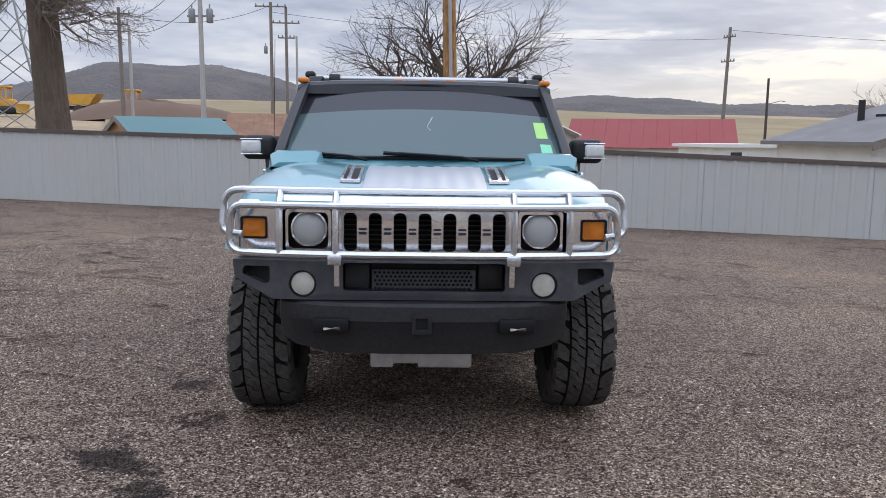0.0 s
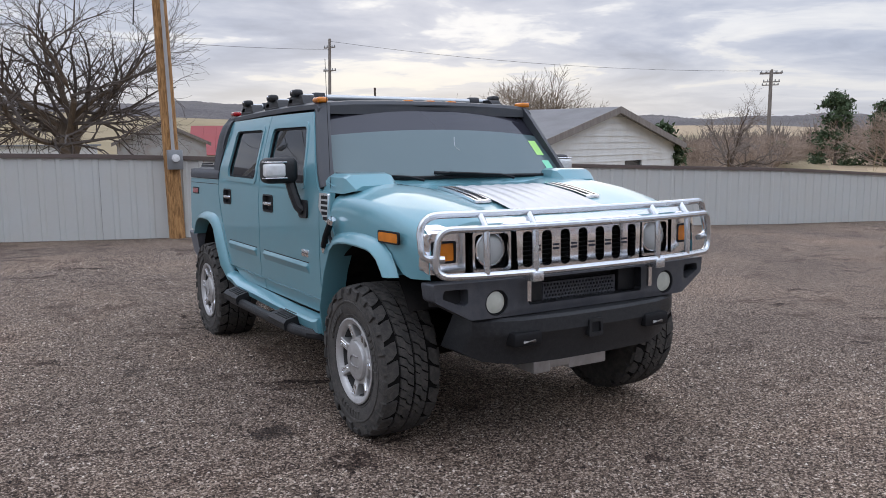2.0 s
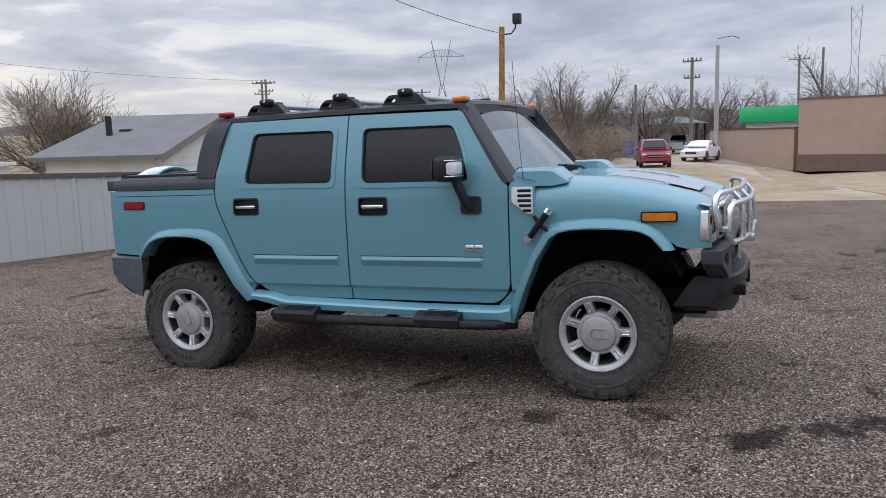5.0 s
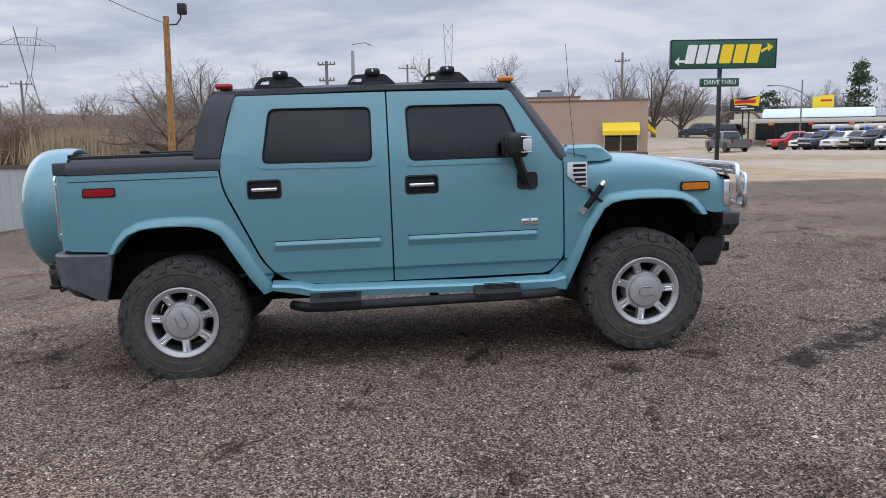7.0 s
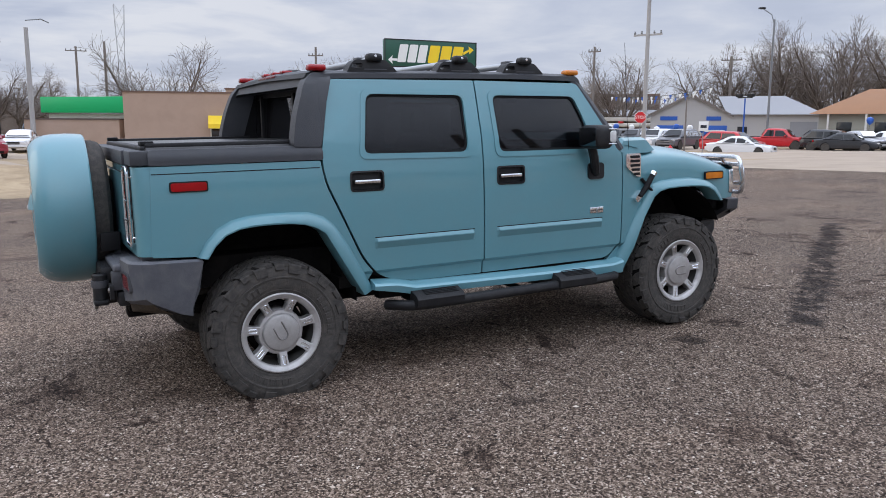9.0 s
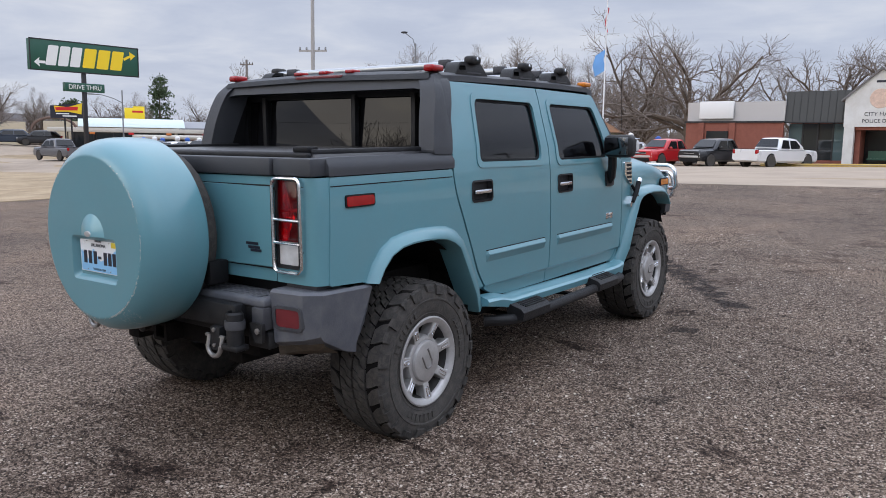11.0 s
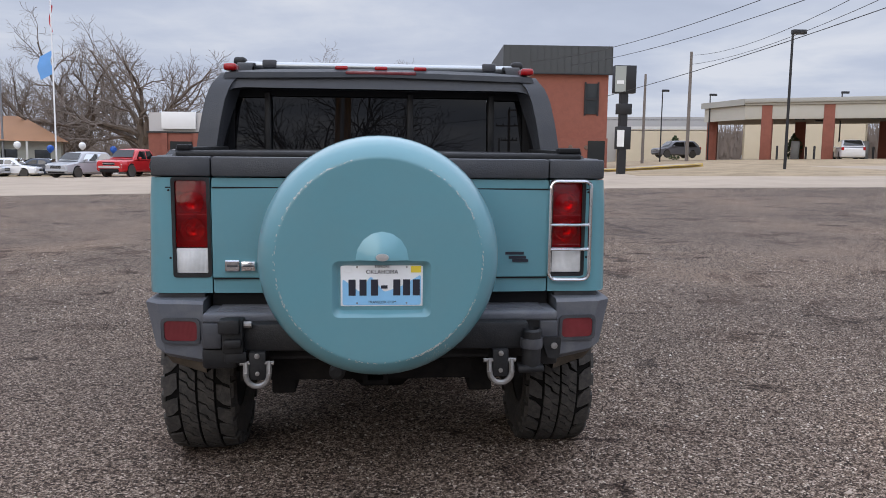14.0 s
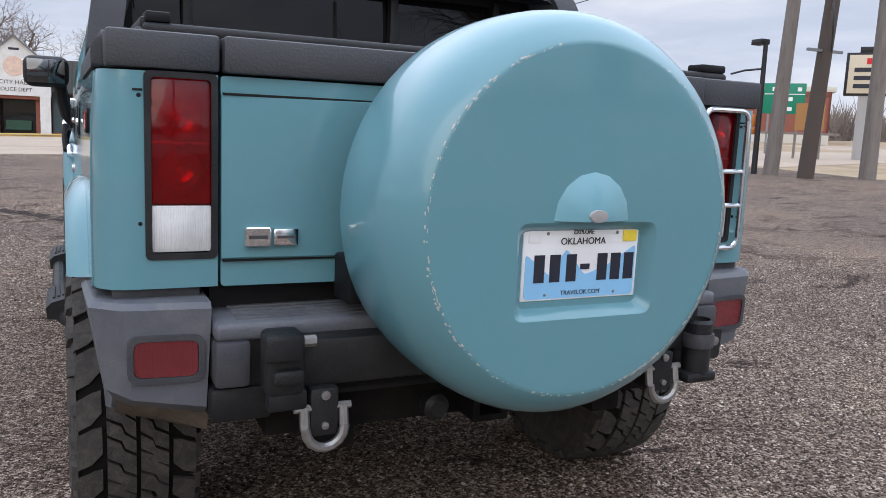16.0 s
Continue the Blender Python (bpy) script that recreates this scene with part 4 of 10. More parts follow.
part("cover_bar", boxes(((-0.86, 3.825, 1.430), (0.86, 3.865, 1.462)), bevel=0.012, segs=3), PLASTIC, cov)
for x0, x1 in ((0.80, 0.855), (-0.855, -0.76)):
    part("cover_clip", boxes(((x0, 3.79, 1.462), (x1, 3.86, 1.486)), bevel=0.006), SEAL, cov)

# tailgate
bm = panel(rounded(RECT(-0.703, 0.703, 0.872, 1.352), 0.01), [], lambda x, z: (x, 3.935 + 0.010 * (1 - (x / 0.7) ** 2) - (0.012 if z > 1.312 else 0) - (0.0 if z > 0.935 else 0.01), z), (0, -0.05, 0), (0.93, 0.94, 1.309, 1.315), (-0.45, -0.2, 0, 0.2, 0.45))
gate = part("tailgate", bm, PAINT, truck, angle=12)
part("tailgate_groove", boxes(((-0.70, 3.92, 1.309), (0.70, 3.938, 1.315)), ((-0.70, 3.92, 0.931), (0.70, 3.936, 0.936))), SEAL, gate)
bm = boxes(((-0.699, 3.82, 1.357), (0.699, 3.945, 1.438)), bevel=0.009, segs=2)
part("tailgate_cap", bm, CLADDING, gate)
bm = bmesh.new()
box(bm, (0.592, 3.935, 0.966), (0.652, 3.953, 1.012), 0.003, 1)
box(bm, (0.527, 3.935, 0.968), (0.586, 3.953, 1.008), 0.004, 2)
bdg = part("tailgate_badge", bm, CHROME, gate, "small chrome badge of two blocks")
for x0, x1, z0, z1 in ((0.600, 0.644, 0.985, 0.993), (0.535, 0.578, 0.985, 0.992)):
    part("badge_notch", boxes(((x0, 3.945, z0), (x1, 3.9536, z1))), GREYPLASTIC, bdg)
bm = bmesh.new()
for i, (x0, x1, z) in enumerate(((-0.60, -0.52, 1.040), (-0.61, -0.535, 1.022), (-0.62, -0.55, 1.008))):
    box(bm, (x0, 3.938, z - 0.006), (x1, 3.9425, z + 0.006))
part("dealer_decal", bm, INK, gate, "small dark decal")

# hood
HT = [(-0.60, 1.200), (-0.56, 1.222), (-0.48, 1.247), (-0.35, 1.282), (-0.15, 1.326), (0.05, 1.354), (0.25, 1.366), (0.43, 1.372), (0.6, 1.374)]
HC = [(-0.60, 1.13), (-0.56, 1.145), (-0.47, 1.172), (-0.33, 1.213), (-0.09, 1.261), (0.19, 1.283), (0.43, 1.275)]
HB = [(-0.60, 0.93), (-0.46, 0.925), (-0.40, 0.95), (-0.32, 1.03), (-0.2, 1.075), (0.05, 1.09), (0.24, 1.08), (0.32, 1.05), (0.36, 1.03), (0.43, 1.14)]
HW = [(-0.60, 0.925), (-0.56, 0.945), (-0.48, 0.963), (-0.35, 0.985), (-0.1, 1.0), (0.5, 1.0)]
bm = bmesh.new()
rows = []
for y in (0.43, 0.40, 0.33, 0.25, 0.15, 0.05, -0.05, -0.15, -0.25, -0.35, -0.42, -0.48, -0.53, -0.57, -0.60):
    zt, zc, zb, wf = lerp_table(HT, y), lerp_table(HC, y), lerp_table(HB, y), lerp_table(HW, y)
    half = [(0.0, zt - 0.028), (0.25, zt - 0.028), (0.43, zt - 0.026), (0.50, zt - 0.016), (0.60, zt - 0.002), (0.70, zt), (0.78, zt - 0.012), (0.845, zt - 0.032), (0.90, (zt + zc) / 2 - 0.012), (0.935, zc + 0.008), (0.950, zc - 0.012), (0.963, zc - 0.05), (0.969, (zc + zb) / 2), (0.968, zb)]
    full = [(-x * wf, y, z) for x, z in reversed(half[1:])] + [(x * wf, y, z) for x, z in half]
    rows.append(full)
z_f = [(x, -0.612, max(min(z - 0.03, 1.175), 0.93)) for x, y, z in rows[-1]]
rows.append(z_f)
hood = part("hood", loft(bm, rows), PAINT, truck, angle=28)
# cowl between hood and windscreen, with the two raised humps
bm = loft(bmesh.new(), [[(u * 0.94, 0.425, 1.338 + (0.012 if abs(u) > 0.5 else 0)) for u in us], [(u * 0.93, 0.47 + 0.12 * u * u, 1.388) for u in us], [(u * 0.93, 0.52 + 0.14 * u * u, 1.39) for u in us]])
part("cowl", bm, PAINT, truck)
for s in (-1, 1):
    bm = bmesh.new()
    rows = []
    for y, zt, w0, w1 in ((0.235, 1.362, 0.62, 0.90), (0.32, 1.425, 0.60, 0.925), (0.36, 1.432, 0.595, 0.93), (0.55, 1.432, 0.66, 0.935), (0.585, 1.40, 0.75, 0.945), (0.60, 1.34, 0.76, 0.955)):
        lo = 1.315 if y > 0.3 else 1.33
        rows.append([(s * w0, y, lo + 0.02), (s * (w0 + 0.02), y, zt - 0.012), (s * (w0 + 0.05), y, zt), (s * (w1 - 0.05), y, zt - 0.004), (s * (w1 - 0.012), y, zt - 0.025), (s * w1, y, lo)])
    part("cowl_hump", loft(bm, rows, caps=True), PAINT, truck, angle=25)
    # hood vents beside the chrome deck
    bm = bmesh.new()
    m = lambda x, y, dz: (s * x, y, lerp_table(HT, y) - 0.026 + dz)
    for x0 in (0.335, 0.385, 0.425):
        loft(bm, [[m(x0, y, 0.004), m(x0, y, 0.020), m(x0 + (0.014 if x0 != 0.385 else 0.02), y, 0.020), m(x0 + 0.014, y, 0.004)] for y in (0.08, -0.05, -0.2, -0.30)], caps=True)
    for y0 in (0.08, -0.30):
        loft(bm, [[m(0.335, y0 - 0.01, 0.004), m(0.335, y0 - 0.01, 0.018), m(0.335, y0 + 0.01, 0.018), m(0.335, y0 + 0.01, 0.004)], [m(0.439, y0 - 0.01, 0.004), m(0.439, y0 - 0.01, 0.018), m(0.439, y0 + 0.01, 0.018), m(0.439, y0 + 0.01, 0.004)]], caps=True)
    vn = part("hood_vent", bm, CHROME, truck, "chrome hood vent with black slots")
    bm = loft(bmesh.new(), [[m(x, y, 0.006) for x in (0.345, 0.43)] for y in (0.07, -0.05, -0.2, -0.29)])
    part("vent_mesh", bm, SEAL, vn)
bm = bmesh.new()
rows = []
for y in (0.10, 0.085, -0.05, -0.2, -0.35, -0.45, -0.50):
    zz = lerp_table(HT, y) - 0.028
    row = []
    for i in range(43):
        x = -0.315 + 0.63 * i / 42
        row.append((x, y, zz + 0.016 + (0.004 if (i % 6) in (1, 2, 3) else 0.0)))
    rows.append(row)
deck = part("hood_deck", loft(bm, rows), DECKCHROME, truck, "ribbed chrome hood deck", angle=20)

# face: chrome grille with seven slots, lamps
def gy(x):
    return -0.655 + 0.05 * (abs(x) / 0.9) ** 2


slots = [rounded(RECT(c - 0.031, c + 0.031, 0.957, 1.140), 0.028, 5) for c in [0.1185 * i for i in range(-3, 4)]]
GR = rounded([(-0.415, 0.938), (0.415, 0.938), (0.425, 1.165), (-0.425, 1.165)], 0.012)
grille = part("grille", panel(GR, slots, lambda x, z: (x, gy(x) - 0.02 + 0.06 * max(0, z - 1.10), z), (0, 0.045, 0), (1.0, 1.05, 1.1, 1.13), (-0.3, -0.18, -0.06, 0.06, 0.18, 0.3)), CHROME, truck, "chrome grille with seven upright slots")
for c in [0.1185 * (i + 0.5) for i in range(-3, 3)]:
    part("grille_lettering", boxes(((c - 0.018, gy(c) - 0.0235, 1.037), (c + 0.018, gy(c) - 0.019, 1.049)), ((c - 0.018, gy(c) - 0.0235, 1.058), (c + 0.018, gy(c) - 0.019, 1.068))), INK, grille)
part("radiator", boxes(((-0.42, -0.56, 0.90), (0.42, -0.52, 1.16))), DARK, truck)
for i in range(9):
    part("radiator_fin", boxes(((-0.41, -0.575, 0.95 + i * 0.024), (0.41, -0.565, 0.956 + i * 0.024))), PLASTIC, truck)
part("grille_top", loft(bmesh.new(), [[(u * 0.90, gy(u * 0.9) + 0.0, 1.15) for u in us], [(u * 0.91, gy(u * 0.9) + 0.01, 1.172) for u in us], [(u * 0.90, gy(u * 0.9) + 0.07, 1.19) for u in us]]), CHROME, truck)
for s in (-1, 1):
    P = lambda x, z: (s * x, gy(x) - 0.008, z)
    bez = rounded(RECT(0.448, 0.668, 0.950, 1.152), 0.02)
    hole = rounded(RECT(0.462, 0.655, 0.964, 1.138), 0.03)
    hb = part("headlamp", panel(bez, [hole], P, (0, 0.03, 0)), CHROME, truck, "round headlamp in a square chrome bezel")
    bm = panel(hole, [], lambda x, z: (s * x, gy(x) + 0.05, z), (0, 0.004, 0))
    loft(bm, [[P(*p) for p in hole], [(s * p[0], gy(p[0]) + 0.05, p[1]) for p in hole]], close_u=True)
    part("lamp_bucket", bm, SEAL, hb)
    m = pose(s * 0.557, gy(0.557) + 0.02, 1.058, 90, 0, 0)
    part("lamp_lens", lathe(bmesh.new(), [(0.081, -0.03), (0.081, 0.0), (0.07, 0.014), (0.045, 0.026), (0.02, 0.031), (0.0005, 0.032)], 28, m, cap=False), LAMPGLASS, hb)
    part("lamp_bowl", lathe(bmesh.new(), [(0.080, 0.004), (0.070, -0.020), (0.050, -0.036), (0.020, -0.044), (0.0005, -0.045)], 28, m, cap=False), CHROME, hb)
    part("bulb_shield", lathe(bmesh.new(), [(0.016, -0.04), (0.020, -0.012), (0.017, 0.004), (0.0005, 0.008)], 16, m), STEEL, hb)
    for k in range(-3, 4):
        part("lens_rib", tube(bmesh.new(), [m @ Vector((k * 0.019, v, 0.020 - 0.02 * (abs(k) / 3) ** 2 - 0.02 * (v / 0.07) ** 2)) for v in np.linspace(-0.066, 0.066, 7) * (1 - 0.07 * k * k / 2)], 0.0016, 4), LAMPGLASS, hb)
    part("lamp_ring", lathe(bmesh.new(), [(0.088, -0.02), (0.088, 0.008), (0.080, 0.010), (0.080, -0.02)], 28, m, cap=False), CHROME, hb)
    hs = rounded([(0.705, 0.950), (0.900, 0.955), (0.925, 0.98), (0.915, 1.152), (0.705, 1.158)], 0.02)
    ah = rounded(RECT(0.764, 0.880, 1.014, 1.107), 0.012)
    tb = part("turn_lamp", panel(hs, [ah], lambda x, z: (s * x, gy(x) - 0.002 + 0.35 * max(0, x - 0.88), z), (0, 0.04, 0), (), (0.88,)), CHROME, truck, "amber turn lamp in a chrome housing")
    part("turn_lens", panel(ah, [], lambda x, z: (s * x, gy(x) + 0.002, z), (0, 0.02, 0)), AMBER, tb)
    part("turn_rim", panel(grow(ah, 0.008), [grow(ah, -0.003)], lambda x, z: (s * x, gy(x) - 0.005, z), (0, 0.02, 0)), SEAL, tb)

# grille guard of bent tube
bm = bmesh.new()


def guard_y(x):
    return -0.815 + 0.12 * (abs(x) / 0.95) ** 3


inner = []
for x, z in rounded([(-0.925, 0.955), (-0.905, 1.180), (0.905, 1.180), (0.925, 0.955)], [0.08, 0.07, 0.07, 0.08], 6):
    inner.append((x, z))
dense = []
for a, b in zip(inner, inner[1:] + inner[:1]):
    k = max(1, int(math.hypot(b[0] - a[0], b[1] - a[1]) / 0.12))
    dense += [(a[0] + (b[0] - a[0]) * i / k, a[1] + (b[1] - a[1]) * i / k) for i in range(k)]
tube(bm, [(x, guard_y(x), z) for x, z in dense], 0.0175, 10, closed=True)
guard = part("grille_guard", bm, RAILSTEEL, truck, "bent steel tube grille guard")
outer = rounded([(-0.88, 1.035), (-0.965, 1.045), (-0.955, 1.246), (0.955, 1.246), (0.965, 1.045), (0.88, 1.035)], [0.02, 0.05, 0.09, 0.09, 0.05, 0.02], 6)
dense = []
for a, b in zip(outer, outer[1:]):
    k = max(1, int(math.hypot(b[0] - a[0], b[1] - a[1]) / 0.12))
    dense += [(a[0] + (b[0] - a[0]) * i / k, a[1] + (b[1] - a[1]) * i / k) for i in range(k)]
part("guard_hoop", tube(bmesh.new(), [(x, guard_y(x) + (0.06 if z > 1.1 else 0.04), z) for x, z in dense + [outer[-1]]], 0.0175, 10), RAILSTEEL, guard)
for x in (-0.675, -0.412, 0.412, 0.675):
    part("guard_upright", tube(bmesh.new(), [(x, guard_y(x) + 0.062, 1.246), (x, guard_y(x) + 0.006, 1.182), (x, guard_y(x) - 0.002, 1.07), (x, guard_y(x), 0.957)], 0.0165, 8), RAILSTEEL, guard)
for x in (-0.412, 0.412):
    part("guard_clamp", boxes(((x - 0.035, guard_y(x) - 0.03, 0.910), (x + 0.03, guard_y(x) + 0.06, 0.958)), bevel=0.006), RAILSTEEL, guard)
    part("guard_leg", boxes(((x - 0.012, guard_y(x) + 0.05, 0.80), (x + 0.012, guard_y(x) + 0.065, 0.93))), CHROME, guard)
part("guard_plate", loft(bmesh.new(), [[(x, guard_y(x) + 0.035, 1.2) for x in np.linspace(-0.66, 0.66, 9)], [(x, guard_y(x) + 0.052, 1.225) for x in np.linspace(-0.66, 0.66, 9)]]), RAILSTEEL, guard)

# front bumper
def by(x):
    return -0.715 + 0.16 * max(0, abs(x) - 0.55) ** 1.3


up_poly = rounded([(-0.915, 0.915), (-0.905, 0.83), (-0.72, 0.728), (0.72, 0.728), (0.905, 0.83), (0.915, 0.915)], 0.012)
op = rounded(RECT(-0.388, 0.385, 0.772, 0.906), 0.02)
fogs = [[(c + 0.066 * math.cos(a), 0.803 + 0.066 * math.sin(a)) for a in np.linspace(0, 2 * math.pi, 20, endpoint=False)] for c in (-0.578, 0.572)]
ends = [rounded([(s * 0.735, 0.885), (s * 0.86, 0.885), (s * 0.87, 0.845), (s * 0.76, 0.80), (s * 0.735, 0.81)], 0.012) for s in (-1, 1)]
bump = part("front_bumper", panel(up_poly, [op] + fogs + ends, lambda x, z: (x, by(x), z), (0, 0.12, 0), (0.8, 0.86), (-0.8, -0.7, -0.6, 0.6, 0.7, 0.8)), GREYPLASTIC, truck, "weathered grey-black plastic front bumper")
for s in (-1, 1):
    bm = panel([(s * 0.70, 0.78), (s * 0.90, 0.80), (s * 0.90, 0.90), (s * 0.70, 0.90)], [], lambda x, z: (x, by(x) + 0.07, z), (0, 0.004, 0))
    part("bumper_pocket", bm, PLASTIC, bump)
for c in (-0.578, 0.572):
    m = pose(c, by(c) + 0.02, 0.803, 90, 0, 0)
    fg = part("fog_lamp", lathe(bmesh.new(), [(0.066, -0.06), (0.066, 0.012), (0.058, 0.012), (0.056, -0.01)], 24, m, cap=False), SEAL, bump, "round fog lamp")
    part("fog_lens", lathe(bmesh.new(), [(0.057, -0.01), (0.055, 0.004), (0.03, 0.012), (0.0005, 0.014)], 24, m), FOGLENS, bump)
bm = panel(op, [], lambda x, z: (x, -0.60, z), (0, 0.01, 0))
loft(bm, [[(p[0], by(p[0]), p[1]) for p in op], [(p[0], -0.60, p[1]) for p in op]], close_u=True)
part("bumper_opening", bm, PLASTIC, bump)
hexes = []
for r in range(5):
    for c in range(22):
        cx, cz = -0.238 + c * 0.0216 + (0.0108 if r % 2 else 0), 0.774 + r * 0.0192
        hexes.append([(cx + 0.0085 * math.cos(a + 0.52), cz + 0.0085 * math.sin(a + 0.52)) for a in [i * math.pi / 3 for i in range(6)]])
part("bumper_mesh", panel(RECT(-0.252, 0.246, 0.760, 0.866), hexes, lambda x, z: (x, -0.655, z), (0, 0.008, 0)), GREYPLASTIC, bump)
part("mesh_backing", boxes(((-0.25, -0.615, 0.76), (0.245, -0.61, 0.866))), SEAL, bump)
for x0 in (-0.385, 0.258):
    part("winch_box", boxes(((x0, -0.67, 0.775), (x0 + 0.123, -0.60, 0.90)), bevel=0.012), PLASTIC, bump)
# lower bumper
bm = bmesh.new()
rows = []
for x in (-0.70, -0.69, -0.62, -0.45, -0.2, 0, 0.2, 0.45, 0.62, 0.69, 0.70):
    e = abs(x) > 0.695
    zb = 0.470 + 0.07 * (abs(x) / 0.7) ** 8
    yy = -0.775 + 0.14 * (abs(x) / 0.7) ** 4 + (0.02 if e else 0)
    rows.append([(x, yy + 0.12, 0.724), (x, yy + 0.005, 0.722), (x, yy - 0.012, 0.708), (x, yy - 0.012, 0.638), (x, yy, 0.622), (x, yy + 0.045, zb), (x, yy + 0.25, zb - 0.005)])
lowb = part("lower_bumper", loft(bm, rows, caps=True), CHIPPED, truck, "black lower bumper with tow openings")
for x0, x1 in ((-0.525, -0.352), (0.352, 0.525)):
    part("tow_opening", boxes(((x0, -0.787, 0.580), (x1, -0.65, 0.652)), bevel=0.012), SEAL, lowb)
    part("tow_hook", tube(bmesh.new(), [(x0 + 0.05, -0.70, 0.605), (x0 + 0.06, -0.787, 0.605), (x1 - 0.05, -0.785, 0.605), (x1 - 0.04, -0.70, 0.605)], 0.009, 8), STEEL, lowb)
bm = panel(rounded(RECT(-0.058, 0.036, 0.582, 0.676), 0.012), [rounded(RECT(-0.040, 0.018, 0.602, 0.658), 0.008)], lambda x, z: (x, -0.800, z), (0, 0.06, 0))
part("receiver_tube", bm, PLASTIC, lowb)
part("receiver_hole", boxes(((-0.045, -0.79, 0.597), (0.024, -0.77, 0.663))), SEAL, lowb)
bm = bmesh.new()
for x0, x1, z0, z1 in ((-0.265, -0.15, 0.365, 0.455), (-0.16, -0.02, 0.385, 0.440), (-0.03, 0.24, 0.365, 0.455)):
    box(bm, (x0, -0.60, z0), (x1, -0.40, z1), 0.012, 2)
part("skid_plate", bm, ALU, truck, "dented bare aluminium skid plate")

# rear bumper
bm = boxes(((-0.705, 3.80, 0.60), (0.705, 3.98, 0.80)), bevel=0.012)
rbump = part("rear_bumper", bm, PLASTIC, truck, "weathered grey plastic rear bumper")
for s in (-1, 1):
    bm = loft(bmesh.new(), [
        [(s * 0.735, 3.985, 0.850), (s * 0.735, 3.998, 0.837), (s * 0.745, 3.988, 0.605), (s * 0.745, 3.955, 0.580), (s * 0.745, 3.76, 0.545), (s * 0.735, 3.78, 0.850)],
        [(s * 0.910, 3.965, 0.850), (s * 0.920, 3.977, 0.837), (s * 0.900, 3.962, 0.628), (s * 0.892, 3.925, 0.602), (s * 0.885, 3.76, 0.540), (s * 0.910, 3.78, 0.850)],
        [(s * 0.972, 3.915, 0.848), (s * 0.985, 3.915, 0.835), (s * 0.952, 3.902, 0.640), (s * 0.938, 3.87, 0.610), (s * 0.935, 3.72, 0.530), (s * 0.968, 3.72, 0.843)],
        [(s * 0.983, 3.60, 0.838), (s * 0.994, 3.595, 0.826), (s * 0.965, 3.62, 0.66), (s * 0.948, 3.66, 0.56), (s * 0.945, 3.66, 0.515), (s * 0.90, 3.60, 0.83)]], close_u=True, caps=True)
    crn = part("bumper_corner", bm, GREYBUMP, rbump, "sun-faded grey bumper corner")
    bm = loft(bmesh.new(), [[(s * 0.738, 3.962, 0.586), (s * 0.738, 3.952, 0.535), (s * 0.738, 3.80, 0.52)], [(s * 0.89, 3.928, 0.604), (s * 0.88, 3.905, 0.575), (s * 0.88, 3.80, 0.53)], [(s * 0.935, 3.87, 0.612), (s * 0.925, 3.85, 0.585), (s * 0.925, 3.76, 0.53)]])
    part("corner_underside", bm, MUDDY, crn, "mud-stained plastic underside")
    part("corner_filler", boxes(((s * 0.745, 3.80, 0.846), (s * 0.935, 3.905, 0.874)), bevel=0.006), GREYPLASTIC, crn)
for s in (-1, 1):
    rf = rounded(RECT(0.754, 0.908, 0.673, 0.776), 0.024)
    P = lambda x, z: (s * x, 3.9985 - 0.113 * (x - 0.735) - 0.048 * (0.837 - z), z)
    part("bumper_reflector", panel(grow(rf, -0.010), [], lambda x, z: Vector(P(x, z)) + Vector((0, 0.004, 0)), (0, -0.02, 0)), REDDULL, rbump, "faded red reflector")
    part("reflector_rim", panel(grow(rf, 0.004), [grow(rf, -0.009)], lambda x, z: Vector(P(x, z)) + Vector((0, 0.008, 0)), (0, -0.02, 0)), GREYPLASTIC, rbump)
bm = bmesh.new()
box(bm, (-0.733, 3.84, 0.765), (0.733, 4.035, 0.808), 0.014, 3)
stp = part("bumper_step", bm, GREYBUMP, rbump, "ribbed bumper step")
for i in range(5):
    part("step_rib", boxes(((-0.68, 3.87 + i * 0.03, 0.806), (0.68, 3.883 + i * 0.03, 0.812))), GREYBUMP, stp)
bm = loft(bmesh.new(), [[(x, 4.025, 0.766), (x, 4.02 - (0.04 if abs(x) < 0.45 else 0), 0.67), (x, 3.98, 0.60), (x, 3.9, 0.57)] for x in (-0.733, -0.5, -0.44, 0, 0.44, 0.5, 0.733)])
part("bumper_face", bm, PLASTIC, rbump)
part("bumper_gap", boxes(((-0.72, 3.80, 0.808), (0.72, 3.87, 0.872))), SEAL, rbump)
# hinge arm of the spare carrier on one side, latch on the other
arm = part("carrier_latch", boxes(((0.555, 4.05, 0.66), (0.64, 4.13, 0.80)), bevel=0.012), PLASTIC, truck, "black spare wheel carrier latch")
part("latch_cap", boxes(((0.565, 4.10, 0.745), (0.65, 4.155, 0.805)), bevel=0.01), PLASTIC, arm)
part("latch_lever", boxes(((0.56, 4.10, 0.69), (0.63, 4.15, 0.725)), bevel=0.01), PLASTIC, arm)
part("latch_foot", boxes(((0.545, 4.08, 0.62), (0.635, 4.12, 0.67)), bevel=0.01), PLASTIC, arm)
part("latch_bolt", tube(bmesh.new(), [(0.56, 4.10, 0.775), (0.525, 4.10, 0.775)], 0.014, 8), STEEL, arm)
bm = lathe(bmesh.new(), [(0.040, -0.09), (0.040, 0.07), (0.032, 0.08), (0.032, -0.10)], 16, pose(-0.61, 4.10, 0.67), cap=True)
box(bm, (-0.66, 4.06, 0.57), (-0.55, 4.14, 0.60), 0.01)
hinge = part("carrier_hinge", bm, PLASTIC, truck, "black spare wheel carrier hinge")
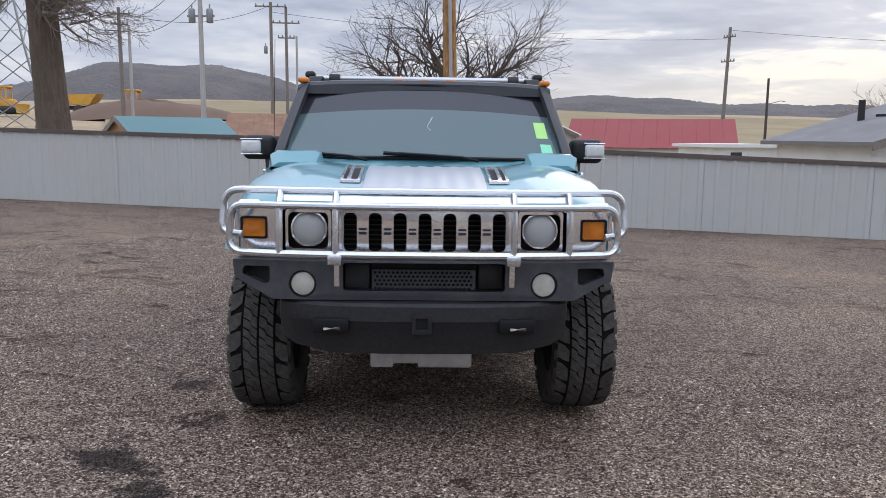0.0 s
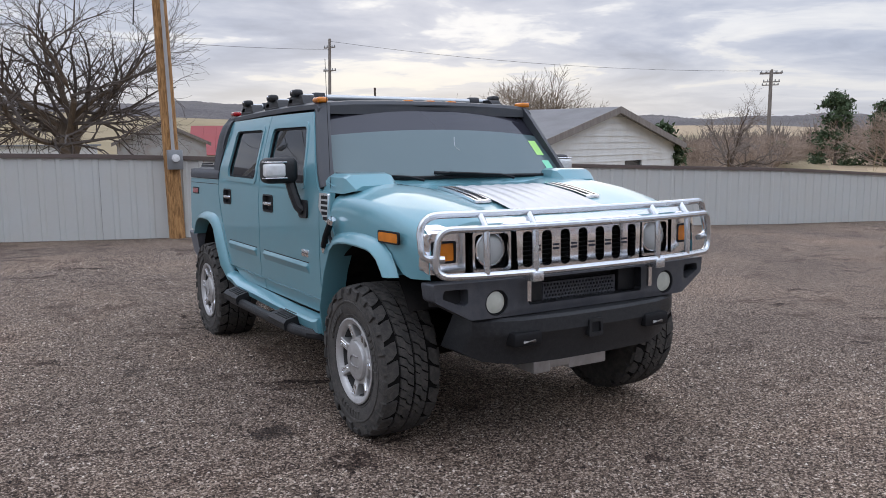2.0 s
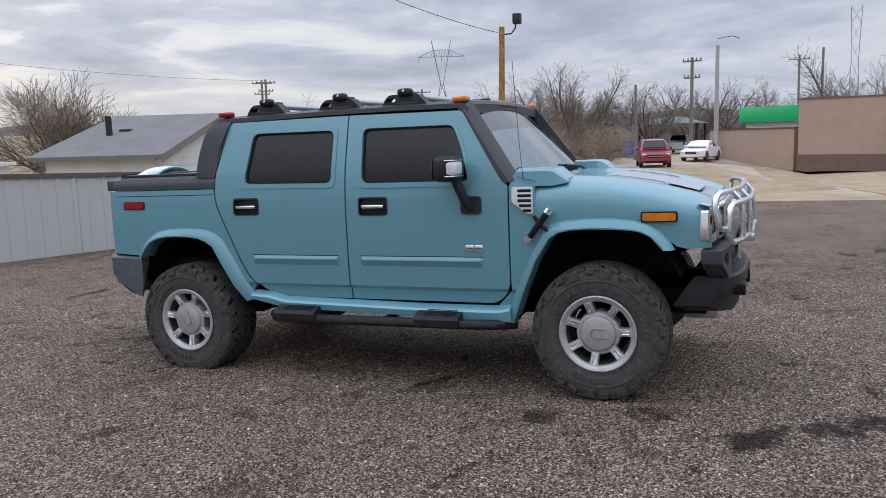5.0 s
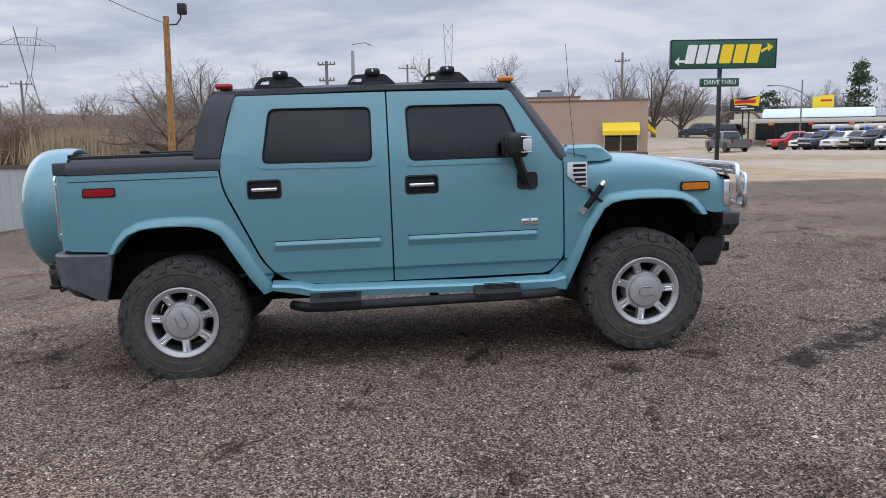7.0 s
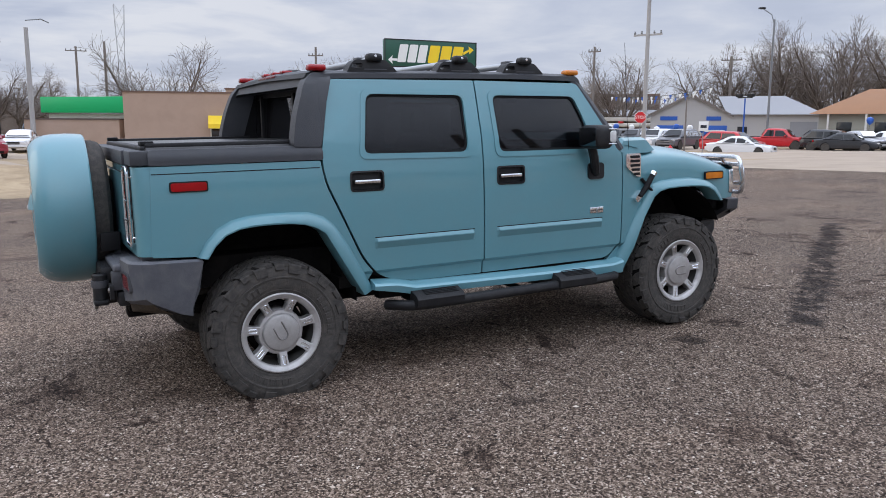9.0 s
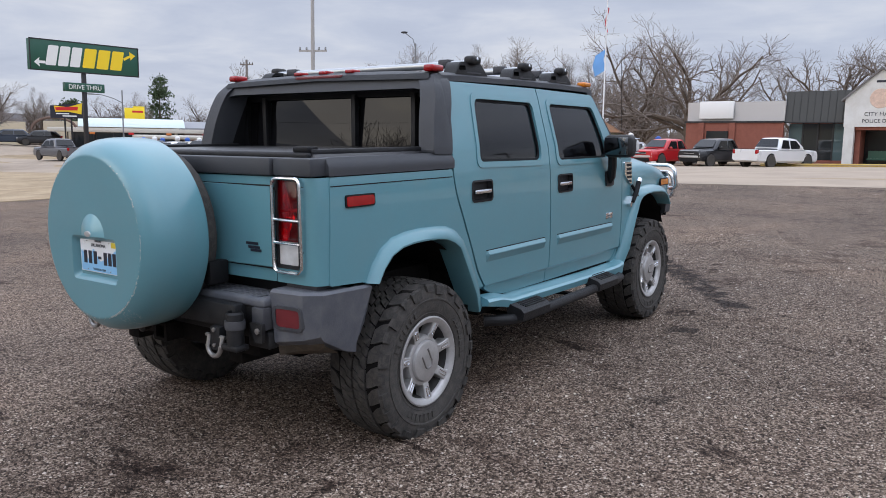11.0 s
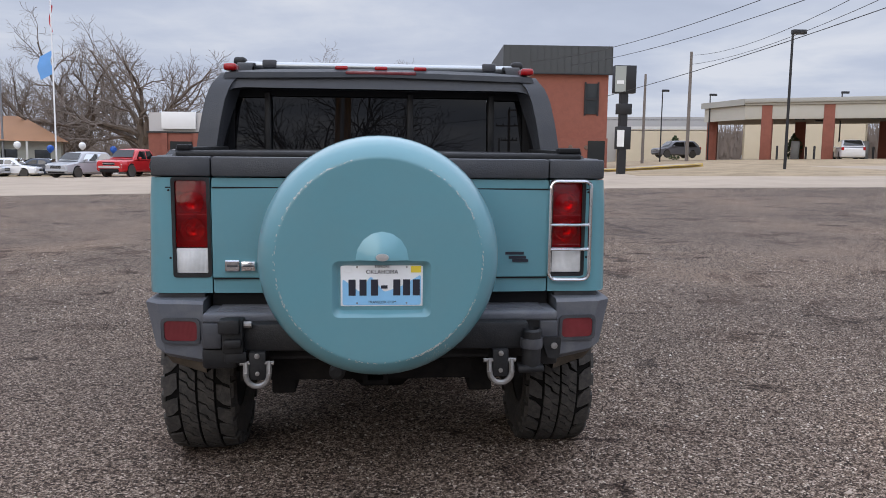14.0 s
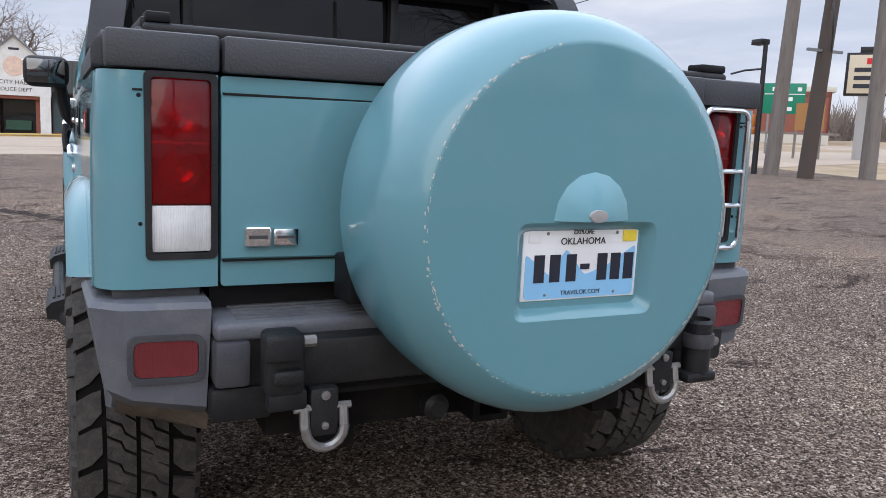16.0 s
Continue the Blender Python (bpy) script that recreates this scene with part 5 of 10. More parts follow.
part("carrier_arm", boxes(((-0.60, 4.02, 0.66), (0.58, 4.09, 0.775)), bevel=0.014, segs=2), PLASTIC, hinge)
part("carrier_mount", boxes(((-0.18, 3.95, 0.70), (0.22, 4.05, 1.25)), bevel=0.01), DARK, hinge)
for x0 in (0.385, -0.40):
    part("carrier_stop", boxes(((x0, 3.95, 0.84), (x0 + 0.053, 4.06, 0.95)), bevel=0.008), SEAL, hinge)
for s in (-1, 1):
    part("bumper_block", boxes(((s * 0.655, 3.95, 0.66), (s * 0.735, 4.045, 0.768)), bevel=0.012), GREYPLASTIC, rbump)
    part("bumper_block", boxes(((s * 0.60, 3.95, 0.57), (s * 0.742, 4.02, 0.655)), bevel=0.014), PLASTIC, rbump)
bm = panel(rounded([(-0.69, 0.61), (-0.74, 0.61), (-0.745, 0.70), (-0.66, 0.70)], 0.012), [], lambda x, z: (x, 4.06, z), (0, -0.02, 0))
part("hinge_plate", bm, PLASTIC, hinge)
part("hinge_bolt", lathe(bmesh.new(), [(0.014, 0), (0.014, 0.008), (0.0005, 0.01)], 8, pose(-0.715, 4.06, 0.665, -90, 0, 0)), STEEL, hinge)
part("hinge_collar", lathe(bmesh.new(), [(0.046, -0.02), (0.048, 0.0), (0.046, 0.02)], 16, pose(-0.61, 4.10, 0.69), cap=True), GREYPLASTIC, hinge)
for c in (0.504, -0.481):
    bm = boxes(((c - 0.034, 4.00, 0.55), (c + 0.034, 4.115, 0.665)), bevel=0.008)
    sh = part("shackle_mount", bm, PLASTIC, truck)
    pts = [(c - 0.046, 4.105, 0.622), (c - 0.046, 4.115, 0.575)] + [(c + 0.046 * math.cos(a), 4.12, 0.574 + 0.048 * math.sin(a)) for a in np.linspace(math.pi, 2 * math.pi, 9)] + [(c + 0.046, 4.115, 0.575), (c + 0.046, 4.105, 0.622)]
    part("tow_shackle", tube(bmesh.new(), pts, 0.0115, 8), STEEL, sh, "steel bow shackle")
    part("shackle_pin", tube(bmesh.new(), [(c - 0.064, 4.105, 0.618), (c + 0.070, 4.105, 0.618)], 0.009, 8), STEEL, sh)
    part("mount_bolt", lathe(bmesh.new(), [(0.011, 0), (0.011, 0.008), (0.0005, 0.01)], 8, pose(c, 4.115, 0.65, -90, 0, 0)), STEEL, sh)
    part("mount_bolt", lathe(bmesh.new(), [(0.009, 0), (0.009, 0.008), (0.0005, 0.01)], 8, pose(c, 4.115, 0.578, -90, 0, 0)), STEEL, sh)
bm = panel(rounded(RECT(-0.02, 0.085, 0.505, 0.60), 0.008), [RECT(0.0, 0.065, 0.522, 0.583)], lambda x, z: (x, 4.05, z), (0, -0.2, 0))
part("tow_receiver", bm, DARK, truck)
part("trailer_socket", lathe(bmesh.new(), [(0.032, -0.02), (0.034, 0.02), (0.02, 0.03), (0.0005, 0.03)], 14, pose(0.19, 4.03, 0.56, -90, 0, 0)), PLASTIC, truck)

# spare wheel under its hard cover, with the number plate
SPARE = pose(0.018, 0, 1.070, -90, 0, 0)
profile = [(0.425, 4.09), (0.446, 4.080), (0.453, 4.088), (0.457, 4.12), (0.459, 4.18), (0.457, 4.25), (0.451, 4.295), (0.438, 4.334), (0.418, 4.362), (0.396, 4.381), (0.384, 4.389), (0.379, 4.3915), (0.372, 4.392), (0.355, 4.392)]
# a shallow dish with a raised bulge and a plate recess
bm = lathe(bmesh.new(), profile, 72, SPARE, cap=False)
ring = [(0.018 + 0.355 * math.cos(a), 1.070 + 0.355 * math.sin(a)) for a in np.linspace(0, 2 * math.pi, 72, endpoint=False)]
rec = rounded(RECT(-0.172, 0.190, 0.864, 1.074), 0.028, 5)
panel(ring, [rec], lambda x, z: (x, 4.392, z), (0, -0.004, 0), bm=bm)
rec_in = grow(rec, -0.022)
loft(bm, [[(x, 4.392, z) for x, z in rec], [(x, 4.386, z) for x, z in grow(rec, -0.008)], [(x, 4.364, z) for x, z in rec_in]], close_u=True)
panel(rec_in, [], lambda x, z: (x, 4.364, z), (0, -0.004, 0), bm=bm)
cover = part("spare_cover", bm, PAINT, truck, "teal hard plastic spare wheel cover with scuffed rim", angle=30)
bm = bmesh.new()
rows = []
for t in np.linspace(0, 1, 9):
    a = math.pi * t
    rows.append([(0.008 + 0.098 * math.cos(a) * r, 4.3915 + 0.026 * math.sin(math.pi / 2 * (1 - r)) , 1.078 + 0.105 * math.sin(a) * r) for r in (1.0, 0.85, 0.6, 0.3, 0.02)])
part("lamp_hood", loft(bm, rows), PAINT_LIT, cover)
part("cover_badge", lathe(bmesh.new(), [(0.019, 0), (0.017, 0.005), (0.0005, 0.006)], 20, pose(0.008, 4.4145, 1.090, -90, 0, 0) @ Matrix.Diagonal((1.3, 0.75, 1, 1))), ALU, cover)
part("spare_tyre_back", lathe(bmesh.new(), [(0.16, 4.0), (0.30, 3.972), (0.37, 3.978), (0.402, 4.0), (0.414, 4.04), (0.416, 4.12), (0.416, 4.25)], 40, SPARE, cap=True), TREADRUBBER, cover)
# scuffs along the rim
def cover_y(r):
    return lerp_table([(a, b) for a, b in reversed(profile[4:])], r)


bm = bmesh.new()
rngs = random.Random(4)
for i in range(330):
    a = rngs.choice((rngs.uniform(3.5, 5.9), rngs.uniform(-0.5, 1.3), rngs.uniform(3.9, 4.4), rngs.uniform(2.0, 3.9)))
    r0 = 0.377 + rngs.uniform(-0.002, 0.005)
    da, d = rngs.uniform(0.006, 0.032), rngs.uniform(0.0012, 0.0042)
    bm.faces.new([bm.verts.new((0.018 + r * math.cos(b), cover_y(r) + 0.0012, 1.070 + r * math.sin(b))) for r, b in ((r0, a), (r0, a + da), (r0 + d, a + da * 0.8), (r0 + d * 0.6, a + da * 0.1))])
for i in range(44):
    a, r0 = rngs.uniform(4.02, 4.26), rngs.uniform(0.388, 0.437)
    ln = rngs.uniform(0.006, 0.018)
    bm.faces.new([bm.verts.new((0.018 + (r0 + dr) * math.cos(a + da), cover_y(r0 + dr) + 0.002, 1.070 + (r0 + dr) * math.sin(a + da))) for dr, da in ((0, 0), (0.002, 0.003), (ln, 0.02), (ln - 0.002, 0.016))])
tagged(part("scuff", bm, surface("scuffed_plastic", (0.46, 0.48, 0.46), 0.7, 0, 0.3, 40, 200, 0.1), cover, smooth=False), kind="stuff")
plate = part("number_plate", boxes(((-0.142, 4.3610, 0.902), (0.160, 4.3670, 1.060)), bevel=0.002), WHITE, cover, "white and blue number plate in a recess")
part("plate_wash", panel(rounded([(-0.135, 0.906), (0.153, 0.906), (0.153, 1.005), (0.09, 0.955), (0.05, 1.015), (0.0, 0.955), (-0.06, 0.975), (-0.135, 1.02)], 0.01), [], lambda x, z: (x, 4.3682, z), (0, -0.001, 0)), PLATEBLUE, plate)
for x in (0.118, 0.078, 0.036, -0.046, -0.082, -0.118):
    part("plate_bar", boxes(((x - 0.013, 4.3675, 0.942), (x + 0.013, 4.3692, 1.002))), INK, plate)
part("plate_dash", boxes(((-0.012, 4.3675, 0.968), (0.012, 4.3692, 0.980))), INK, plate)
part("plate_tab", boxes(((-0.135, 4.3675, 1.028), (-0.098, 4.3692, 1.052))), YELLOW, plate)
part("plate_tab", boxes(((0.118, 4.3675, 1.030), (0.148, 4.3692, 1.050))), WHITE, plate)
letters("plate_text", "EXPLORE", 0.013, INK, plate, pose(0.008, 4.3685, 1.050, 90, 0, 180), 0.0006)
letters("plate_text", "OKLAHOMA", 0.021, INK, plate, pose(0.008, 4.3685, 1.030, 90, 0, 180), 0.0006)
letters("plate_text", "TRAVELOK.COM", 0.014, INK, plate, pose(0.008, 4.3685, 0.917, 90, 0, 180), 0.0006)
for x in (0.10, -0.082):
    for z in (0.914, 1.048):
        part("plate_screw", lathe(bmesh.new(), [(0.004, 0), (0.003, 0.002), (0.0005, 0.002)], 8, pose(x, 4.3675, z, -90, 0, 0)), STEEL, plate)

# roof rack: three bars on black feet; marker lamps
for yb in (1.355, 1.857, 2.467):
    bar = part("rack_bar", tube(bmesh.new(), [(-0.80, yb + 0.02, 1.940), (0.80, yb + 0.02, 1.940)], 0.022, 12), RACKTUBE, truck, "brushed tube roof rack bar")
    for s in (-1, 1):
        prof = [(yb - 0.165, 1.872), (yb + 0.175, 1.872), (yb + 0.145, 1.925), (yb + 0.115, 1.948), (yb + 0.01, 1.950), (yb - 0.09, 1.948), (yb - 0.135, 1.905)]
        foot = part("rack_foot", panel(rounded(prof, [0.004, 0.004, 0.02, 0.02, 0.01, 0.02, 0.03]), [rounded([(yb + 0.145, 1.900), (yb + 0.130, 1.926), (yb + 0.07, 1.928), (yb + 0.07, 1.900)], 0.008)], lambda y, z: (s * 0.815 - s * 0.14 * max(0, z - 1.9), y, z), (-s * 0.09, 0, 0)), PLASTIC, bar)
        bm = boxes(((s * 0.775, yb - 0.055, 1.936), (s * 0.845, yb + 0.045, 1.986)), bevel=0.02, segs=3)
        part("rack_clamp", bm, PLASTIC, bar)
        part("rack_lock", lathe(bmesh.new(), [(0.009, 0), (0.007, 0.003), (0.0005, 0.003)], 8, pose(s * 0.845, yb - 0.005, 1.968, 0, s * 90, 0)), CHROME, bar)
        part("rack_lettering", boxes(((s * 0.8125, yb - 0.09, 1.886), (s * 0.8165, yb + 0.06, 1.894))), GREYPLASTIC, bar)
        part("rack_pad", boxes(((s * 0.60, yb - 0.012, 1.925), (s * 0.68, yb + 0.052, 1.972)), bevel=0.01), GREYPLASTIC, bar)
for s in (-1, 1):
    part("cab_marker_front", boxes(((s * 0.765, 0.900, 1.872), (s * 0.835, 1.008, 1.908)), bevel=0.014, segs=3), AMBER, truck, "amber roof marker lamp")
    part("cab_marker_rear", boxes(((s * 0.765, 2.778, 1.876), (s * 0.835, 2.888, 1.914)), bevel=0.014, segs=3), RED, truck, "red roof marker lamp")
for x in (-0.17, 0.0, 0.17):
    part("cab_marker_front", boxes(((x - 0.032, 0.91, 1.885), (x + 0.032, 0.98, 1.905)), bevel=0.009, segs=3), AMBER, truck, "amber roof marker lamp")
    part("cab_marker_rear", boxes(((x * 1.25 - 0.035, 2.80, 1.890), (x * 1.25 + 0.035, 2.87, 1.912)), bevel=0.009, segs=3), RED, truck, "red roof marker lamp")
part("brake_lamp", boxes(((-0.19, 2.885, 1.862), (0.19, 2.912, 1.882)), bevel=0.008), REDDULL, truck, "long high brake lamp")
part("rear_spoiler", loft(bmesh.new(), [[(x, 2.80, 1.892 - 0.02 * abs(x)) for x in np.linspace(-0.80, 0.80, 9)], [(x, 2.90, 1.880 - 0.02 * abs(x)) for x in np.linspace(-0.82, 0.82, 9)], [(x, 2.92, 1.850 - 0.02 * abs(x)) for x in np.linspace(-0.83, 0.83, 9)]]), PLASTIC, truck)
ant = part("antenna", tube(bmesh.new(), [(-0.93, 0.505, 1.30), (-0.925, 0.53, 1.6), (-0.92, 0.56, 2.10)], 0.0018, 5), SEAL, truck, "thin whip antenna")
part("antenna_base", lathe(bmesh.new(), [(0.018, 0), (0.015, 0.02), (0.006, 0.04), (0.0005, 0.05)], 12, pose(-0.945, 0.503, 1.27, 0, -50, 0)), SEAL, ant)

# cabin: floor, dash, seats, wheel
part("cabin_floor", boxes(((-0.86, 0.55, 0.55), (0.86, 2.76, 0.62))), DARK, truck)
part("firewall", boxes(((-0.86, 0.50, 0.60), (0.86, 0.54, 1.34))), DARK, truck)
part("cab_back", boxes(((-0.84, 2.70, 0.6), (0.84, 2.735, 1.43))), DARK, truck)
part("dashboard", boxes(((-0.84, 0.54, 1.08), (0.84, 0.90, 1.33)), bevel=0.05, segs=3), DARK, truck)
seatcloth = surface("dark_leather", (0.05, 0.045, 0.042), 0.5, 0, 0.2, 8, 120, 0.2)
for yb in (1.42, 2.30):
    for x in (-0.42, 0.42):
        bm = bmesh.new()
        box(bm, (x - 0.26, yb - 0.38, 0.75), (x + 0.26, yb + 0.12, 0.93), 0.06, 3)
        box(bm, (x - 0.25, yb + 0.05, 0.85), (x + 0.25, yb + 0.24, 1.45), 0.07, 3)
        box(bm, (x - 0.13, yb + 0.12, 1.48), (x + 0.13, yb + 0.24, 1.68), 0.05, 3)
        part("seat", bm, seatcloth, truck)
wheelring = [Vector((0.42 + 0.19 * math.cos(a), 0.98 + 0.06 * math.sin(a), 1.22 + 0.18 * math.sin(a))) for a in np.linspace(0, 2 * math.pi, 24, endpoint=False)]
part("steering_wheel", tube(bmesh.new(), wheelring, 0.016, 6, closed=True), SEAL, truck)
part("inner_mirror", boxes(((-0.12, 0.93, 1.70), (0.12, 0.96, 1.77)), bevel=0.012), SEAL, truck)

# wheels
R_T = 0.425


def tyre_profile():
    return [(0.222, -0.135), (0.245, -0.150), (0.30, -0.163), (0.345, -0.164), (0.38, -0.156), (0.398, -0.146), (0.408, -0.12), (0.411, 0.0), (0.408, 0.12), (0.398, 0.146), (0.38, 0.156), (0.345, 0.164), (0.30, 0.163), (0.245, 0.150), (0.222, 0.135)]


def tread(bm):
    """Chunky interlocking blocks, slanted and stepped, and shoulder lugs running down the sidewall."""
    n, rg = 24, random.Random(9)
    p = 2 * math.pi / n

    def Q(x, a, r):
        return (r * math.cos(a), r * math.sin(a), x)

    def block_at(pts, r1):
        top = [bm.verts.new(Q(x, a, r1 - 0.010 * (abs(x) / 0.155) ** 3)) for x, a in pts]
        bot = [bm.verts.new(Q(x * 1.01, a, 0.398)) for x, a in pts]
        k = len(pts)
        bm.faces.new(top)
        for j in range(k):
            bm.faces.new((top[j], top[(j + 1) % k], bot[(j + 1) % k], bot[j]))

    for i in range(n):
        for x0, x1, slant, off in ((-0.078, -0.006, 0.55, 0.0), (0.006, 0.078, 0.55, 0.42)):
            for f0, f1 in (((0.02, 0.53), (0.60, 0.94)) if i % 2 else ((0.02, 0.40), (0.47, 0.94))):
                a0, a1 = p * (i + off + f0), p * (i + off + f1)
                d, nt, j0 = slant * p, 0.10 * p, rg.uniform(-0.02, 0.02) * p
                xm = (x0 + x1) / 2 + rg.uniform(-0.006, 0.006)
                block_at([(x0, a0 + j0), (x0, a1), (xm - 0.004, a1 + d * 0.5 - nt), (xm + 0.004, a1 + d * 0.5 + nt), (x1, a1 + d), (x1, a0 + d), (xm + 0.004, a0 + d * 0.5 + nt), (xm - 0.004, a0 + d * 0.5 - nt)], R_T)
        for x0, x1, slant, off in ((-0.152, -0.090, 0.30, 0.2), (0.090, 0.152, 0.30, 0.7)):
            wd = 0.86 if i % 2 else 0.74
            a0, d = p * (i + off), slant * p
            xi, xo = (x1, x0) if x0 < 0 else (x0, x1)
            block_at([(xo, a0), (xo, a0 + wd * p), (xi * 1.25, a0 + wd * p + d * 0.6), (xi, a0 + wd * p * 0.9 + d), (xi, a0 + d + 0.12 * p), (xi * 1.3, a0 + d * 0.5)], R_T - 0.002)
        for s2 in (-1, 1):
            a0 = 2 * math.pi * (i + (0.1 if s2 > 0 else 0.6)) / n
            da = 2 * math.pi / n * (0.70 if i % 2 else 0.50)
            rr = ((R_T - 0.014, 0.150), (0.402, 0.166), (0.356 if i % 2 else 0.378, 0.172))
            f = [[bm.verts.new((r * math.cos(a), r * math.sin(a), s2 * x)) for r, x in rr] for a in (a0, a0 + da)]
            g = [[bm.verts.new((r * 0.985 * math.cos(a), r * 0.985 * math.sin(a), s2 * (x - 0.014))) for r, x in rr] for a in (a0, a0 + da)]
            for j in range(2):
                bm.faces.new((f[0][j], f[0][j + 1], f[1][j + 1], f[1][j]))
                bm.faces.new((f[0][j], f[0][j + 1], g[0][j + 1], g[0][j]))
                bm.faces.new((f[1][j], f[1][j + 1], g[1][j + 1], g[1][j]))
            bm.faces.new((f[0][2], f[1][2], g[1][2], g[0][2]))


def wheel():
    """One wheel with its axle along z, its outer face at +z."""
    tyre = part("wheel", lathe(bmesh.new(), tyre_profile(), 60, cap=False), RUBBER, truck, "dusty all-terrain tyre on a seven-spoke alloy rim")
    bm = bmesh.new()
    tread(bm)
    part("tread", bm, TREADRUBBER, tyre, smooth=False)
    # dark band under the blocks paints the shade of the grooves
    part("tread_groove", lathe(bmesh.new(), [(0.402, -0.1475), (0.4095, -0.12), (0.4125, 0.0), (0.4095, 0.12), (0.402, 0.1475)], 60, cap=False), GROOVE_SHADE, tyre)
    part("sidewall_ring", lathe(bmesh.new(), [(0.322, 0.160), (0.326, 0.1675), (0.334, 0.1685), (0.338, 0.161)], 60, cap=False), RUBBER, tyre)
    part("sidewall_ring", lathe(bmesh.new(), [(0.252, 0.150), (0.254, 0.1545), (0.258, 0.1555), (0.260, 0.152)], 60, cap=False), RUBBER, tyre)
    for base in (0.5, 2.6, 4.7):
        for k in range(7):
            a = base + k * 0.125
            q = Matrix.Rotation(a, 4, "Z")
            part("sidewall_mark", boxes(((0.276, -0.012, 0.158), (0.312, 0.012, 0.1675)), bevel=0.002, segs=1), RUBBER, tyre).matrix_basis = q
    bm = lathe(bmesh.new(), [(0.226, 0.137), (0.238, 0.150), (0.239, 0.157), (0.231, 0.160), (0.222, 0.156), (0.208, 0.150), (0.202, 0.143), (0.199, 0.128)], 56, cap=False)
    rim = part("rim", bm, ALU, tyre, "dusty cast alloy rim")
    # shadow in the rim windows is put into this dark barrel colour
    part("rim_barrel", lathe(bmesh.new(), [(0.1995, 0.129), (0.190, 0.08), (0.190, -0.05), (0.200, -0.10), (0.222, -0.13)], 48, cap=False), BARREL, tyre)
    part("hub_ring", lathe(bmesh.new(), [(0.138, 0.03), (0.136, 0.118), (0.130, 0.128), (0.112, 0.131)], 40, cap=False), ALU, tyre)
    part("brake_disc", lathe(bmesh.new(), [(0.0005, 0.03), (0.16, 0.03), (0.165, 0.015), (0.173, 0.012), (0.173, -0.02)], 36), DARK, tyre)
    for i in range(7):
        m = Matrix.Rotation(2 * math.pi * i / 7 + 0.3, 4, "Z")
        bm = loft(bmesh.new(), [[m @ Vector((r, w2 * u, z + dz)) for u, dz in ((-1, -0.06), (-1, -0.004), (-0.85, 0.0), (0.85, 0.0), (1, -0.004), (1, -0.06))] for r, w2, z in ((0.110, 0.030, 0.124), (0.135, 0.024, 0.134), (0.17, 0.023, 0.142), (0.195, 0.027, 0.147), (0.210, 0.034, 0.150))])
        part("spoke", bm, ALU, tyre)
        part("spoke_slot", tube(bmesh.new(), [m @ Vector((r, w2, z)) for r, w2, z in ((0.148, -0.009, 0.1375), (0.192, -0.009, 0.147), (0.197, 0, 0.148), (0.192, 0.009, 0.147), (0.148, 0.009, 0.1375), (0.143, 0, 0.136))], 0.0035, 5, closed=True), CHROME, tyre)
    hub = part("hub_cap", lathe(bmesh.new(), [(0.110, 0.10), (0.110, 0.134), (0.104, 0.146), (0.09, 0.150), (0.0005, 0.152)], 40), ALU, tyre)
    bm = tube(bmesh.new(), [(-0.028, -0.062, 0.152), (-0.03, 0.012, 0.153)] + [(0.03 * math.cos(a), 0.012 + 0.03 * math.sin(a), 0.153) for a in np.linspace(math.pi, 0, 7)] + [(0.03, 0.012, 0.153), (0.03, -0.05, 0.152)], 0.005, 6)
    part("cap_emblem", bm, STEEL, tyre)
    return tyre


wheel_fl = wheel()
AX = Matrix.Rotation(radians(90), 4, "Y")
spots = [(-0.862, 0.045, 0.408, -1, 0.0), (0.862, 0.045, 0.405, 1, 0.9), (-0.862, 3.180, 0.365, -1, 2.0), (0.862, 3.180, 0.365, 1, 3.1)]
for i, (x, y, z, s, spin) in enumerate(spots):
    m = Matrix.Translation((x, y, z)) @ Matrix.Rotation(radians(90 * s), 4, "Y") @ Matrix.Rotation(spin, 4, "Z")
    if i == 0:
        wheel_fl.matrix_basis = m
    else:
        copy_thing(wheel_fl, m)

# wheel wells and chassis
for s in (-1, 1):
    for yc, zc, r, a0, a1 in ((0.04, 0.52, 0.535, -0.1, math.pi - 0.45), (3.17, 0.50, 0.50, 0.38, math.pi + 0.05)):
        pts = [(yc + r * math.cos(a), zc + r * math.sin(a)) for a in np.linspace(a0, a1, 18)]
        bm = loft(bmesh.new(), [[(s * 0.50, y, z) for y, z in pts], [(s * 0.925, y, z) for y, z in pts]])
        vs = [bm.verts.new((s * 0.50, y, z)) for y, z in pts]
        bm.faces.new(vs)
        part("wheel_well", bm, DARK, truck)
bm = bmesh.new()
for x in (-0.42, 0.42):
    box(bm, (x - 0.05, -0.55, 0.44), (x + 0.05, 3.95, 0.60), 0.01)
box(bm, (-0.5, 0.45, 0.48), (0.5, 2.7, 0.56))
box(bm, (-0.88, 0.62, 0.46), (-0.80, 2.5, 0.56))
box(bm, (0.80, 0.62, 0.46), (0.88, 2.5, 0.56))
box(bm, (-0.70, 2.75, 0.62), (0.70, 3.85, 0.80))
box(bm, (-0.60, 3.6, 0.50), (0.60, 3.95, 0.62))
part("chassis", bm, DARK, truck)
# assumed underside masses, added to block low light and deepen the shade beneath
part("fuel_tank", boxes(((-0.40, 1.75, 0.36), (0.36, 2.75, 0.52)), bevel=0.05), DARK, truck)
part("transfer_case", boxes(((-0.22, 0.55, 0.34), (0.20, 1.35, 0.50)), bevel=0.06), DARK, truck)
part("driveshaft", tube(bmesh.new(), [(0.0, 1.3, 0.42), (0.0, 3.1, 0.38)], 0.04, 8), DARK, truck)
